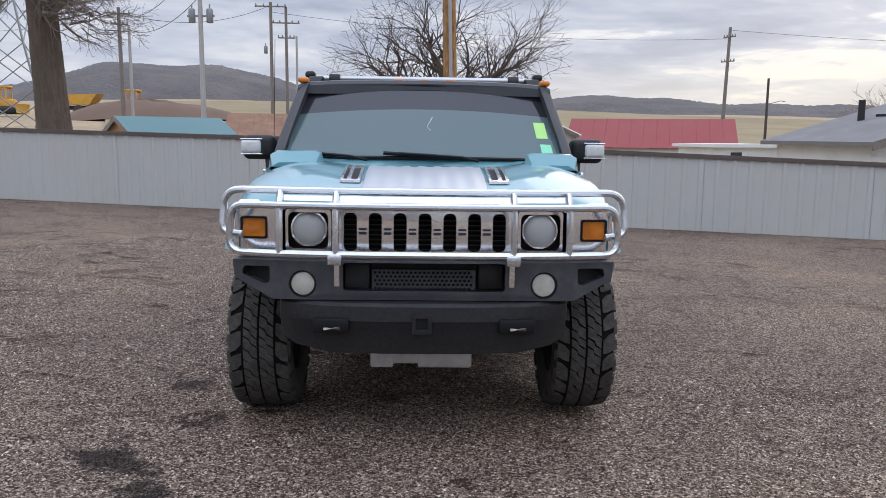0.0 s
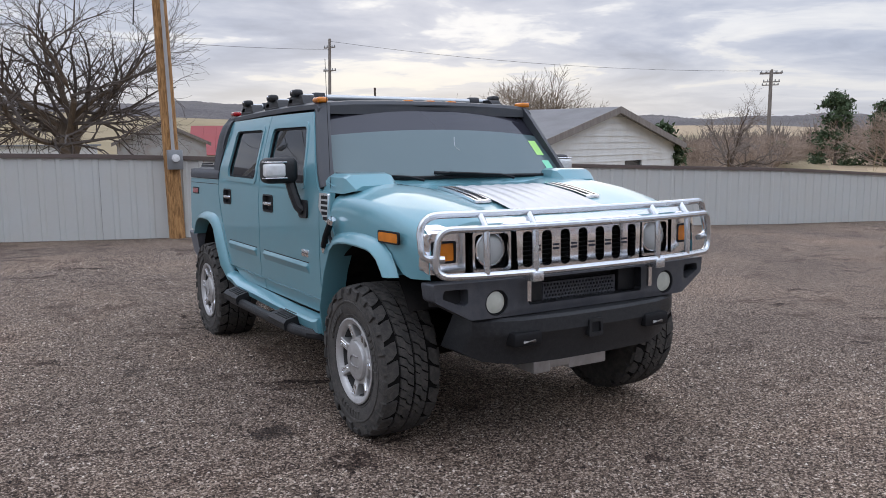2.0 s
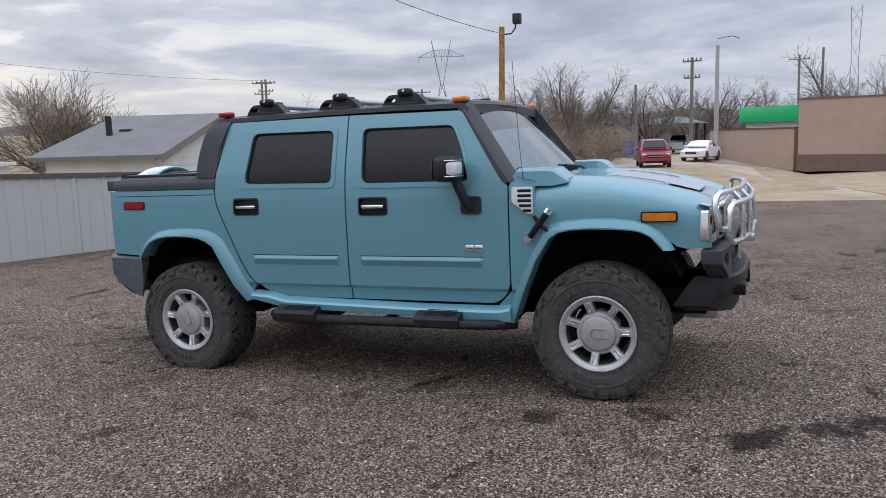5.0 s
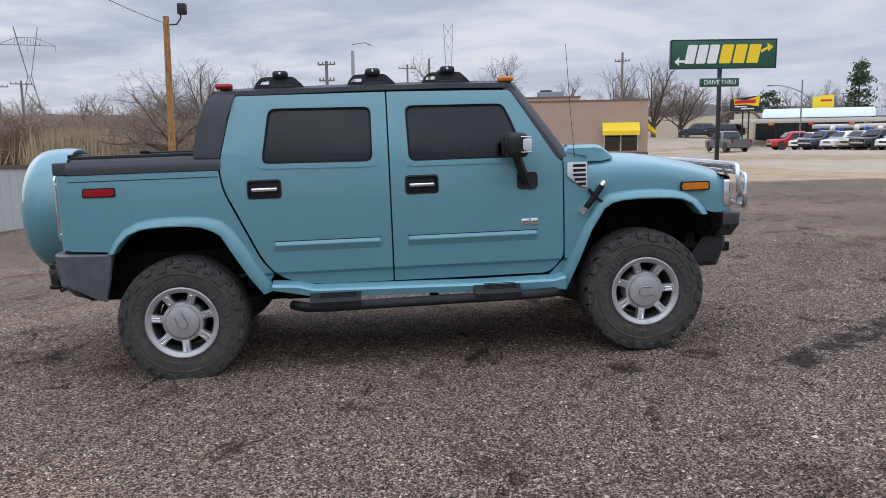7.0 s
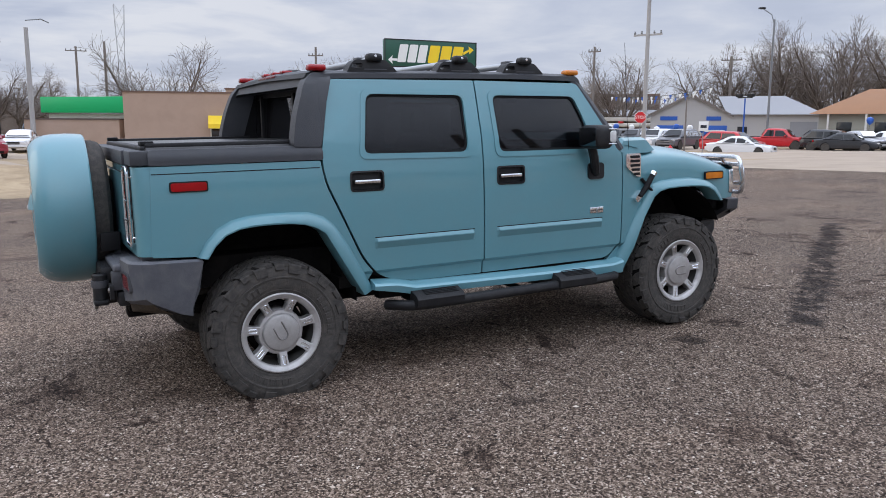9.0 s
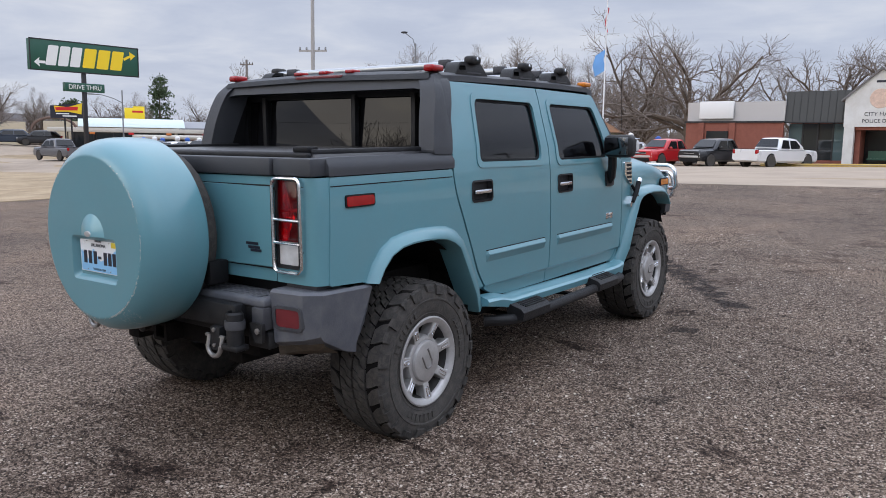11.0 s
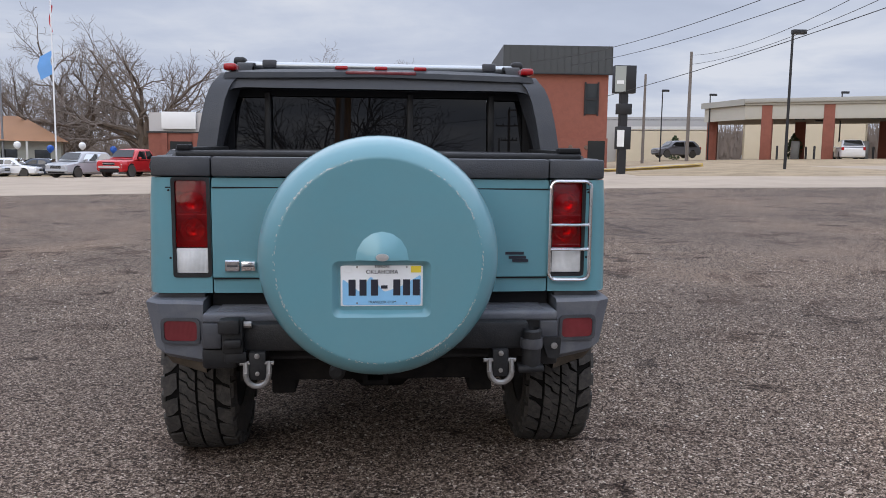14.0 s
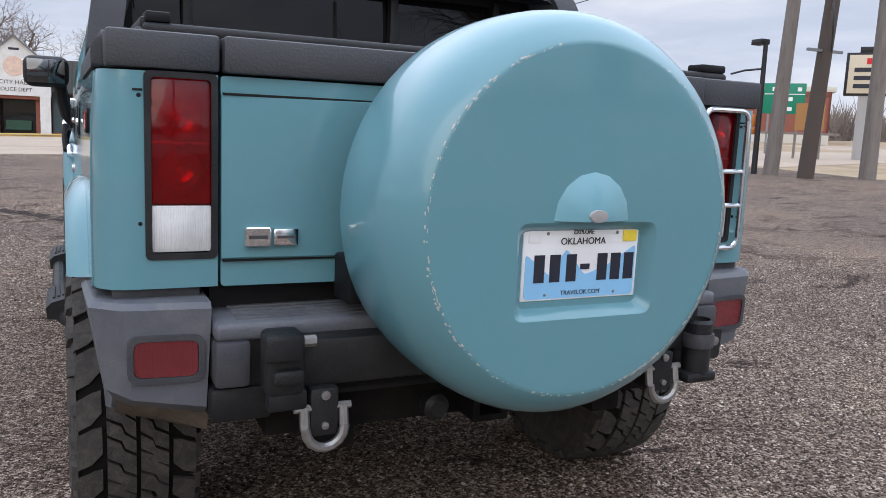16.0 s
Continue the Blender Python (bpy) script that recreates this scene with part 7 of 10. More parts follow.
for k in range(len(rows) - 1):
    for t in np.linspace(0, 1, 14, endpoint=False):
        lo_, hi_ = [Vector(p) for p in rows[k]], [Vector(p) for p in rows[k + 1]]
        ring_ = []
        for j in range(96):
            q0, q1 = j // 4, (j // 4 + 1) % 24
            f4 = (j % 4) / 4
            p = (lo_[q0].lerp(lo_[q1], f4)).lerp(hi_[q0].lerp(hi_[q1], f4), t)
            ridge = 0.030 * (abs(math.sin(j * 0.83 + 0.9 * math.sin(p.z * 3.1 + j * 0.21))) - 0.5) + rg.uniform(-0.008, 0.008)
            ring_.append(p + Vector((p.x, p.y, 0)).normalized() * ridge)
        fine_rows.append(ring_)
rows = fine_rows
part("trunk", loft(bmesh.new(), rows, close_u=True), BARK, big)
for i, (a, z) in enumerate(((-0.15, 5.0), (0.5, 5.6), (2.6, 6.0), (4.2, 6.4))):
    ob = new("limb", TREES[1][1])
    ob.parent = big
    ob.matrix_basis = Matrix.Translation((-0.15, 0, z)) @ Matrix.Rotation(a, 4, "Z") @ Matrix.Rotation(radians(62), 4, "Y") @ Matrix.Translation((0, 0, -1.0)) @ Matrix.Diagonal((0.5, 0.5, 0.6, 1))
    part("limb_stem", tube(bmesh.new(), [(-0.15, 0, z - 0.3), (-0.15 + 1.2 * math.cos(a), 1.2 * math.sin(a), z + 0.45), (-0.15 + 2.6 * math.cos(a), 2.6 * math.sin(a), z + 1.1)], 0.1, 7, radii=[0.15, 0.09, 0.04]), BARK, big)

# ---- sheds and house over the fence ----
def gable_house(name, m, w, d, wall_h, rise, wall, roof, label, cat="house", over=0.3, ridge_along="y", boards=True, windows=()):
    """A gabled building: w across the gable, d along the ridge; the gable faces -y."""
    th = thing(name, m, label, cat)
    t = 0.12
    bm = panel([(-w / 2, 0), (w / 2, 0), (w / 2, wall_h), (0, wall_h + rise), (-w / 2, wall_h)], [RECT(*q) for q in windows], lambda x, z: (x, 0, z), (0, t, 0))
    front = part("gable_wall", bm, wall, th)
    part("gable_wall", panel([(-w / 2, 0), (w / 2, 0), (w / 2, wall_h), (0, wall_h + rise), (-w / 2, wall_h)], [], lambda x, z: (x, d, z), (0, -t, 0)), wall, th)
    for s in (-1, 1):
        part("side_wall", boxes(((s * w / 2 - s * t, t, 0), (s * w / 2, d - t, wall_h))), wall, th)
    sl = rise / (w / 2)
    for s in (-1, 1):
        bm = loft(bmesh.new(), [[(0, y, wall_h + rise + 0.10), (s * (w / 2 + over), y, wall_h - sl * over + 0.10), (s * (w / 2 + over), y, wall_h - sl * over + 0.0), (0, y, wall_h + rise)] for y in (-over, d + over)], close_u=True, caps=True)
        part("roof_slope", bm, roof, th)
        bm = loft(bmesh.new(), [[(0, y, wall_h + rise + 0.11), (s * (w / 2 + over), y, wall_h - sl * over + 0.11), (s * (w / 2 + over), y, wall_h - sl * over - 0.10), (0, y, wall_h + rise - 0.10)] for y in (-over - 0.03, -over)], close_u=True, caps=True)
        part("barge_board", bm, OLDWOOD, th)
    if boards:
        z = 0.2
        while z < wall_h + rise - 0.15:
            hw = w / 2 if z <= wall_h else (wall_h + rise - z) / sl
            bm = boxes(((-hw, -0.022, z), (hw, 0, z + 0.015)))
            part("siding_lap", bm, wall, front)
            z += 0.2
    for q in windows:
        part("window", boxes(((q[0], 0.05, q[2]), (q[1], 0.06, q[3]))), DARKGLASS, th)
    return th


gd = math.degrees(math.atan2(0.357, 0.934))
hs = gable_house("white_house", pose(14.0, 20.4, -1.1, 0, 0, gd), 9.2, 3.0, 2.50, 1.12, WHITEWALL, SHINGLE, "old white clapboard house with a grey shingle roof", windows=((0.9, 2.1, 1.5, 2.0), (-3.6, -2.9, 1.7, 2.1)))
part("flue", lathe(bmesh.new(), [(0.09, 0), (0.09, 0.62), (0.0005, 0.62)], 12, pose(-2.6, 2.2, 3.0)), BLACKSTEEL, hs)
part("roof_vent", boxes(((-2.2, 1.8, 3.1), (-1.9, 2.1, 3.25))), BLACKSTEEL, hs)
wg = thing("white_shed", pose(8.9, 24.5, -1.0, 0, 0, 20), "small white lean-to shed by the house", "shed")
part("wall", boxes(((-1.2, 0, 0), (1.2, 1.8, 2.2))), WHITEWALL, wg)
part("roof", boxes(((-1.35, -0.15, 2.2), (1.35, 1.95, 2.3))), WHITEWALL, wg)
part("window", boxes(((-0.6, -0.02, 1.7), (-0.2, 0.03, 2.05))), DARKGLASS, wg)

def long_shed(name, a, b, depth, wall_h, rise, wall, roof, label, base, sheets=None):
    """A long low shed between two ends, its eave towards the lot."""
    (x0, y0), (x1, y1) = a, b
    ln = math.hypot(x1 - x0, y1 - y0)
    th = thing(name, Matrix.Translation((x0, y0, base)) @ Matrix.Rotation(math.atan2(y1 - y0, x1 - x0), 4, "Z"), label, "shed")
    part("wall", boxes(((0, 0, 0), (ln, 0.1, wall_h))), wall, th)
    for x in (0, ln - 0.1):
        part("end_wall", panel([(0, 0), (depth, 0), (depth, wall_h), (depth / 2, wall_h + rise), (0, wall_h)], [], lambda y, z, x=x: (x, y, z), (0.1, 0, 0)), wall, th)
    part("back_wall", boxes(((0, depth - 0.1, 0), (ln, depth, wall_h))), wall, th)
    k = max(4, int(ln / 0.9))
    for i in range(k):
        u0, u1 = -0.2 + (ln + 0.4) * i / k, -0.2 + (ln + 0.4) * (i + 1) / k - 0.01
        mt = roof if not sheets or i not in sheets else BARESHEET
        bm = loft(bmesh.new(), [[(u, -0.3, wall_h - rise * 0.6 / depth), (u, depth / 2, wall_h + rise), (u, depth / 2, wall_h + rise + 0.03), (u, -0.3, wall_h - rise * 0.6 / depth + 0.03)] for u in (u0, u1)], close_u=True, caps=True)
        part("roof_sheet", bm, mt, th)
    part("back_roof", loft(bmesh.new(), [[(-0.2, depth / 2, wall_h + rise), (ln + 0.2, depth / 2, wall_h + rise)], [(-0.2, depth + 0.3, wall_h - 0.1), (ln + 0.2, depth + 0.3, wall_h - 0.1)]]), roof, th)
    return th


long_shed("red_barn", (8.4, 61.4), (20.3, 58.4), 9.0, 2.05, 2.10, WHITEWALL, REDTIN, "long low barn with a red metal roof", -1.3)
rs = long_shed("rusty_shed", (-16.3, 56.0), (-6.0, 57.8), 6.0, 2.0, 1.5, RUST, RUST, "long tin shed with a rusted roof and bare sheets", -0.6, sheets=(8, 10))
wl = thing("white_shed", pose(-4.6, 57.5, -0.3, 0, 0, 10), "low white shed wall beside the tree", "shed")
part("wall", boxes(((-1.5, 0, 0), (6.5, 3, 1.7))), WHITEWALL, wl)
part("roof", boxes(((-1.7, -0.2, 1.7), (6.7, 3.2, 1.8))), GALV, wl)
gable_house("plywood_shed", pose(-13.2, 30.9, -0.6, 0, 0, -45), 2.6, 4.2, 2.0, 0.62, PLY, TEALTIN, "plywood shed with a teal metal roof", "shed", 0.15, boards=False)
gt = gable_house("grey_barn", pose(5.0, 52.0, -1.2, 0, 0, -10), 5.2, 6.0, 2.8, 1.2, BARESHEET, BARESHEET, "weathered grey board barn behind the fence", "barn", boards=False)

# earth movers on the far slope
def dozer(x, y, s, label):
    th = thing("earth_mover", Matrix.Translation((x, y, gz(x, y))) @ Matrix.Scale(s, 4), label, "machine", "earth movers")
    for yy in (-0.9, 0.9):
        part("track", boxes(((-2.0, yy - 0.3, 0), (2.0, yy + 0.3, 1.0)), bevel=0.35, segs=4), BLACKSTEEL, th)
    part("hull", boxes(((-1.9, -0.8, 0.9), (1.2, 0.8, 1.9)), bevel=0.15), MACHINE, th)
    bm = panel(RECT(-1.0, 0.6, 1.9, 3.4), [RECT(-0.85, 0.45, 2.2, 3.2)], lambda u, v: (u, -0.7, v), (0, 0.1, 0))
    panel(RECT(-1.0, 0.6, 1.9, 3.4), [RECT(-0.85, 0.45, 2.2, 3.2)], lambda u, v: (u, 0.6, v), (0, 0.1, 0), bm=bm)
    box(bm, (-1.1, -0.8, 3.4), (0.7, 0.8, 3.6), 0.05)
    part("cab", bm, MACHINE, th)
    part("blade", loft(bmesh.new(), [[(2.3, y, 0.1), (2.15, y, 0.6), (2.35, y, 1.3)] for y in (-1.6, 1.6)]), MACHINE, th)
    return th


dozer(-49.0, 120.5, 1.15, "yellow bulldozer parked on a bare slope")
dozer(-64.5, 113.0, 1.1, "yellow tracked machine parked on a bare slope")
dt = thing("dump_truck", Matrix.Translation((-56.0, 117.5, gz(-56, 117.5))), "orange-yellow dump truck parked on a bare slope", "dump truck")
part("bed", loft(bmesh.new(), [[(-3.0, y, 1.7), (2.0, y, 1.6), (3.2, y, 3.2), (-3.6, y, 3.0)] for y in (-1.3, 1.3)], close_u=True, caps=True), MACHINE, dt)
part("cab", boxes(((-4.6, -1.0, 1.2), (-3.4, 1.0, 3.0)), bevel=0.15), MACHINE, dt)
part("frame", boxes(((-4.6, -0.5, 0.9), (3.0, 0.5, 1.5))), BLACKSTEEL, dt)
for x in (-3.6, 0.4, 2.0):
    for y in (-1.2, 1.2):
        part("wheel", lathe(bmesh.new(), [(0.35, -0.25), (0.75, -0.25), (0.8, -0.1), (0.8, 0.1), (0.75, 0.25), (0.35, 0.25)], 18, pose(x, y, 0.8, 90, 0, 0)), RUBBER, dt)
mound = thing("dirt_mound", Matrix.Translation((-44.0, 112.0, gz(-44, 112))), "heap of dark brown dug earth", "mound")
rows = []
for r, z in ((9, -0.3), (7, 0.9), (4.5, 1.9), (2, 2.4), (0.2, 2.6)):
    rows.append([(r * 1.5 * math.cos(a) * (1 + 0.15 * math.sin(3 * a)), r * math.sin(a), z + 0.25 * math.sin(5 * a + r)) for a in np.linspace(0, 2 * math.pi, 24, endpoint=False)])
part("earth_body", loft(bmesh.new(), rows, close_u=True), surface("dug_earth", (0.13, 0.08, 0.055), 0.95, 0, 0.3, 0.5, 6, 0.5), mound)

# the field and far wooded hills
rows = []
for r in (44, 60, 80, 105, 140, 190, 260, 330):
    rows.append([(r * math.sin(a), r * math.cos(a), gz(r * math.sin(a), r * math.cos(a)) + 0.05) for a in np.linspace(radians(-24), radians(52), 40)])
tagged(part("field", loft(bmesh.new(), rows), FIELD, angle=80), "wide yellow-green winter field beyond the sheds", "field", kind="structure")
HILLS = [(-75, 26), (-50, 24), (-38, 24), (-33, 25), (-29, 30), (-26.5, 40), (-24, 49), (-21.5, 50), (-19, 47), (-16.5, 48), (-14, 43), (-11.5, 37), (-8, 33), (0, 29), (8, 30), (14, 28), (20, 25), (27, 21), (35, 18), (42, 18), (48, 17), (60, 16), (75, 16), (95, 18), (120, 16)]
rows_top, rows_mid, rows_low, rows_back = [], [], [], []
rg = random.Random(8)
for i in range(1300):
    az = -75 + 195 * i / 1299
    h0 = lerp_table(HILLS, az)
    h = h0 + rg.uniform(-0.35, 0.35) + 1.2 * math.sin(i * 0.068) + 0.7 * math.sin(i * 0.17)
    a = radians(az)
    for lst, d, z in ((rows_low, 430, 1.0), (rows_mid, 520, h0 * 0.72), (rows_top, 600, h), (rows_back, 900, 0)):
        lst.append((d * math.sin(a), d * math.cos(a), z))
tagged(part("backdrop", loft(bmesh.new(), [rows_low, rows_mid, rows_top, rows_back]), HILLMAT, angle=80), "distant wooded winter hills on the skyline", "hills", kind="structure")

# ---- east side: road, verge, town ----
road = tagged(draped("road", [(20.6, 0), (19.1, -8), (15.6, -14), (8, -14.7), (-8, -14.9), (-17, -13.7), (-20, -10), (-32, -14), (-80, -22), (-80, -36), (-24, -37), (-6, -43.0), (14, -43.0), (25, -43), (36, -52), (60, -66), (100, -60), (110, -10), (70, -2), (64, 4), (75, 16), (75, 20), (50, 17), (40, 13), (30, 4), (25, 1)], CONCRETE, -0.012, 6.0), "pale worn concrete street and car park", "street", kind="structure")
tagged(draped("verge", [(20.8, 0.5), (19.4, -8), (16, -14), (24, -11), (36, -12), (48, -11), (51, -12), (53, 5), (43, 4), (32, 2)], SANDY, 0.004, 4.0), "sandy strip of dry grass beside the street", "verge", kind="structure")
tagged(draped("verge_far", [(27.5, 16), (23.4, 9), (21, 1), (25, 1.2), (30, 4.2), (40, 13.2), (52, 18), (75, 22), (75, 34), (50, 36), (30, 22)], SANDY, 0.002, 4.0), "sandy yard with dry grass behind the lot", "yard", kind="structure")

TAN = surface("tan_stucco", (0.43, 0.31, 0.24), 0.85, 0, 0.08, 0.5, 14, 0.1, dirt=(0.33, 0.24, 0.19), dirt_amount=0.3)
SHOPGLASS = glassy("shop_glass", (0.20, 0.17, 0.15), 0.05, 0.15)
BROWNBRICK = surface("brown_brick_band", (0.17, 0.11, 0.085), 0.85, 0, 0.3, 2, 12, 0.3)
YELLOWCLOTH = surface("yellow_awning", (0.85, 0.60, 0.03), 0.7, 0, 0.1, 2, 40, 0.1)
SIGNGREEN = surface("dark_green_sign", (0.016, 0.085, 0.055), 0.35, 0, 0.1, 2, 40, 0.02)
SIGNWHITE = surface("white_sign_face", (0.80, 0.80, 0.78), 0.4, 0, 0.05, 2, 40, 0.02)
SIGNYELLOW = surface("yellow_sign_face", (0.88, 0.62, 0.02), 0.4, 0, 0.05, 2, 40, 0.02)
SIGNRED = surface("red_sign_face", (0.60, 0.015, 0.02), 0.4, 0, 0.05, 2, 40, 0.02)
SIGNBLUE = surface("blue_sign_face", (0.02, 0.10, 0.42), 0.4, 0, 0.05, 2, 40, 0.02)
BRIGHTGREEN = surface("bright_green_fascia", (0.0, 0.42, 0.13), 0.5, 0, 0.05, 1, 20, 0.02)
ROADGREEN = surface("road_sign_green", (0.0, 0.20, 0.11), 0.5, 0, 0.05, 1, 20, 0.02)
REDBRICK = surface("red_brick", (0.27, 0.095, 0.065), 0.85, 0, 0.2, 1.5, 10, 0.2, dirt=(0.20, 0.08, 0.06), dirt_amount=0.4)
DARKMANSARD = surface("dark_metal_mansard", (0.0488, 0.052, 0.052), 0.55, 0, 0.12, 1.0, 20, 0.05)
GREYSHEET = surface("grey_metal_wall", (0.42, 0.41, 0.40), 0.6, 0, 0.08, 0.7, 16, 0.05)
GREYROOF = surface("grey_metal_roof", (0.27, 0.275, 0.29), 0.55, 0, 0.1, 0.7, 16, 0.05)
ORANGEROOF = surface("orange_brown_roof", (0.30, 0.155, 0.08), 0.85, 0, 0.2, 0.7, 12, 0.2)
CREAM = surface("cream_wall", (0.62, 0.54, 0.40), 0.8, 0, 0.08, 0.7, 14, 0.05)
CANOPYWHITE = surface("cream_fascia", (0.58, 0.55, 0.48), 0.6, 0, 0.06, 0.6, 14, 0.03)
KERBYELLOW = surface("worn_yellow_kerb", (0.60, 0.42, 0.10), 0.85, 0, 0.25, 0.8, 10, 0.1, dirt=(0.42, 0.38, 0.32), dirt_amount=0.5)
ORANGESIGN = surface("orange_board", (0.65, 0.20, 0.04), 0.6, 0, 0.1, 1, 20, 0.02)


def block(name, m, w, d, h, wall, label, cat="building", parapet=0.0, cap=None):
    """A flat-roofed building: x along the front, y back, its front at y = 0."""
    th = thing(name, m, label, cat)
    part("front_wall", boxes(((0, 0, 0), (w, 0.2, h))), wall, th)
    part("back_wall", boxes(((0, d - 0.2, 0), (w, d, h))), wall, th)
    part("end_wall", boxes(((0, 0.2, 0), (0.2, d - 0.2, h))), wall, th)
    part("end_wall", boxes(((w - 0.2, 0.2, 0), (w, d - 0.2, h))), wall, th)
    part("flat_roof", boxes(((0.2, 0.2, h - 0.4), (w - 0.2, d - 0.2, h - 0.3))), SHINGLE, th)
    if cap:
        part("parapet_cap", boxes(((-0.06, -0.06, h), (w + 0.06, 0.26, h + 0.1))), cap, th)
        part("parapet_cap", boxes(((-0.06, 0.26, h), (0.26, d, h + 0.1))), cap, th)
        part("parapet_cap", boxes(((w - 0.26, 0.26, h), (w + 0.06, d, h + 0.1))), cap, th)
    return th


def facing(x0, y0, x1, y1, z):
    """A frame whose x runs from one ground point to another, seen from its right-hand side."""
    return Matrix.Translation((x0, y0, z)) @ Matrix.Rotation(math.atan2(y1 - y0, x1 - x0), 4, "Z")


# sandwich shop: tan block with a raised middle and yellow awnings
ln = math.hypot(52.3 - 55.64, -11.8 - 4.49)
tan = block("tan_shop", facing(55.64, 4.49, 52.3, -11.8, -1.35), ln, 14, 4.95, TAN, "low tan stucco shop with yellow awnings", "shop", cap=BROWNBRICK)
part("raised_parapet", boxes(((7.1, -0.02, 4.9), (11.6, 0.3, 5.25))), TAN, tan)
part("raised_cap", boxes(((7.0, -0.08, 5.25), (11.7, 0.36, 5.35))), BROWNBRICK, tan)
part("brick_base", boxes(((-0.05, -0.05, 0), (ln + 0.05, 0, 1.15))), BROWNBRICK, tan)
for u0, u1, z0 in ((5.8, 7.6, 1.35), (13.3, 16.0, 1.25)):
    part("window", boxes(((u0 + 0.15, -0.03, z0), (u1 - 0.1, 0.05, 2.45)), bevel=0.01), SHOPGLASS, tan)
    part("window_frame", boxes(((u0 + 0.1, -0.05, 2.4), (u1 - 0.05, 0.0, 2.5)), (((u0 + u1) / 2 - 0.04, -0.05, z0), ((u0 + u1) / 2 + 0.06, 0, 2.4)), ((u0 + 0.1, -0.05, z0), (u0 + 0.18, 0, 2.4)), ((u1 - 0.13, -0.05, z0), (u1 - 0.05, 0, 2.4))), CANOPYWHITE, tan)
    part("awning", loft(bmesh.new(), [[(u, 0, 3.35), (u, -0.75, 2.75), (u, -0.78, 2.42), (u, -0.74, 2.42), (u, 0, 3.25)] for u in (u0, u1)], close_u=True, caps=True), YELLOWCLOTH, tan)
part("side_awning", loft(bmesh.new(), [[(ln, v, 3.3), (ln + 0.7, v, 2.7), (ln + 0.7, v, 2.4), (ln, v, 2.9)] for v in (0.6, 2.6)], close_u=True, caps=True), YELLOWCLOTH, tan)
ac = thing("roof_unit", facing(55.64, 4.49, 52.3, -11.8, -1.35) @ Matrix.Translation((8.2, 5, 4.6)), "grey air handling unit on the shop roof", "air conditioner")
part("casing", boxes(((0, 0, 0), (2.2, 1.5, 1.35)), bevel=0.05), GALV, ac)
part("fan_guard", lathe(bmesh.new(), [(0.5, 0), (0.5, 0.15), (0.0005, 0.16)], 18, pose(0.7, 0.75, 1.35)), BLACKSTEEL, ac)
wing = block("tan_annex", facing(60.5, 11.0, 56.2, 4.6, -1.35), 7.5, 6, 3.0, TAN, "low tan annex behind the shop", "annex", cap=FENCE_CAP)

# tall roadside sign
sg = thing("roadside_sign", facing(39.59, -9.21, 39.35, -16.9, -1.05) @ Matrix.Diagonal((0.79, 0.853, 0.855, 1)), "dark green roadside sign in white and yellow on a post", "sign")
part("post", boxes(((3.53, 0.05, 0), (3.79, 0.3, 7.2)), bevel=0.02), BLACKSTEEL, sg)
panel_ = part("sign_box", boxes(((0, 0, 6.95), (7.7, 0.45, 8.84)), bevel=0.03), SIGNGREEN, sg)
part("sign_edge", boxes(((-0.03, -0.02, 6.92), (7.73, 0.02, 6.99)), ((-0.03, -0.02, 8.80), (7.73, 0.02, 8.87)), ((-0.03, -0.02, 6.99), (0.04, 0.02, 8.80)), ((7.66, -0.02, 6.99), (7.73, 0.02, 8.80))), BLACKSTEEL, panel_)
for k in range(3):
    for x0, x1, mt in ((0.98 + 0.82 * k, 1.68 + 0.82 * k, SIGNWHITE), (3.50 + 1.0 * k, 4.36 + 1.0 * k, SIGNYELLOW)):
        part("sign_shape", panel(rounded([(x0, 7.28), (x1, 7.28), (x1 + 0.26, 8.52), (x0 + 0.26, 8.52)], 0.1, 4), [], lambda u, v: (u, -0.004, v), (0, 0.006, 0)), mt, panel_)
for pts, mt in (([(0.25, 7.42), (0.62, 7.72), (0.58, 7.52), (1.0, 7.52), (1.0, 7.36), (0.58, 7.36), (0.62, 7.14)], SIGNWHITE), ([(6.55, 8.12), (7.05, 8.36), (7.02, 8.58), (7.48, 8.34), (7.10, 8.02), (7.08, 8.20), (6.6, 7.95)], SIGNYELLOW)):
    part("sign_arrow", panel(pts, [], lambda u, v: (u, -0.004, v), (0, 0.006, 0)), mt, panel_)
sub_ = part("lower_sign", boxes(((2.24, 0.02, 5.74), (5.07, 0.35, 6.30)), bevel=0.02), SIGNGREEN, sg)
letters("sign_text", "DRIVE THRU", 0.42, SIGNWHITE, sub_, pose(3.66, 0.012, 6.02, 90, 0, 0), 0.004)


# ---- parked cars ----
def ring(y, w, z0, z1, r):
    return [(-w + r, y, z0), (-w, y, z0 + r), (-w, y, (z0 + z1) / 2), (-w + 0.03, y, z1 - r), (-w + r + 0.03, y, z1), (w - r - 0.03, y, z1), (w - 0.03, y, z1 - r), (w, y, (z0 + z1) / 2), (w, y, z0 + r), (w - r, y, z0)]


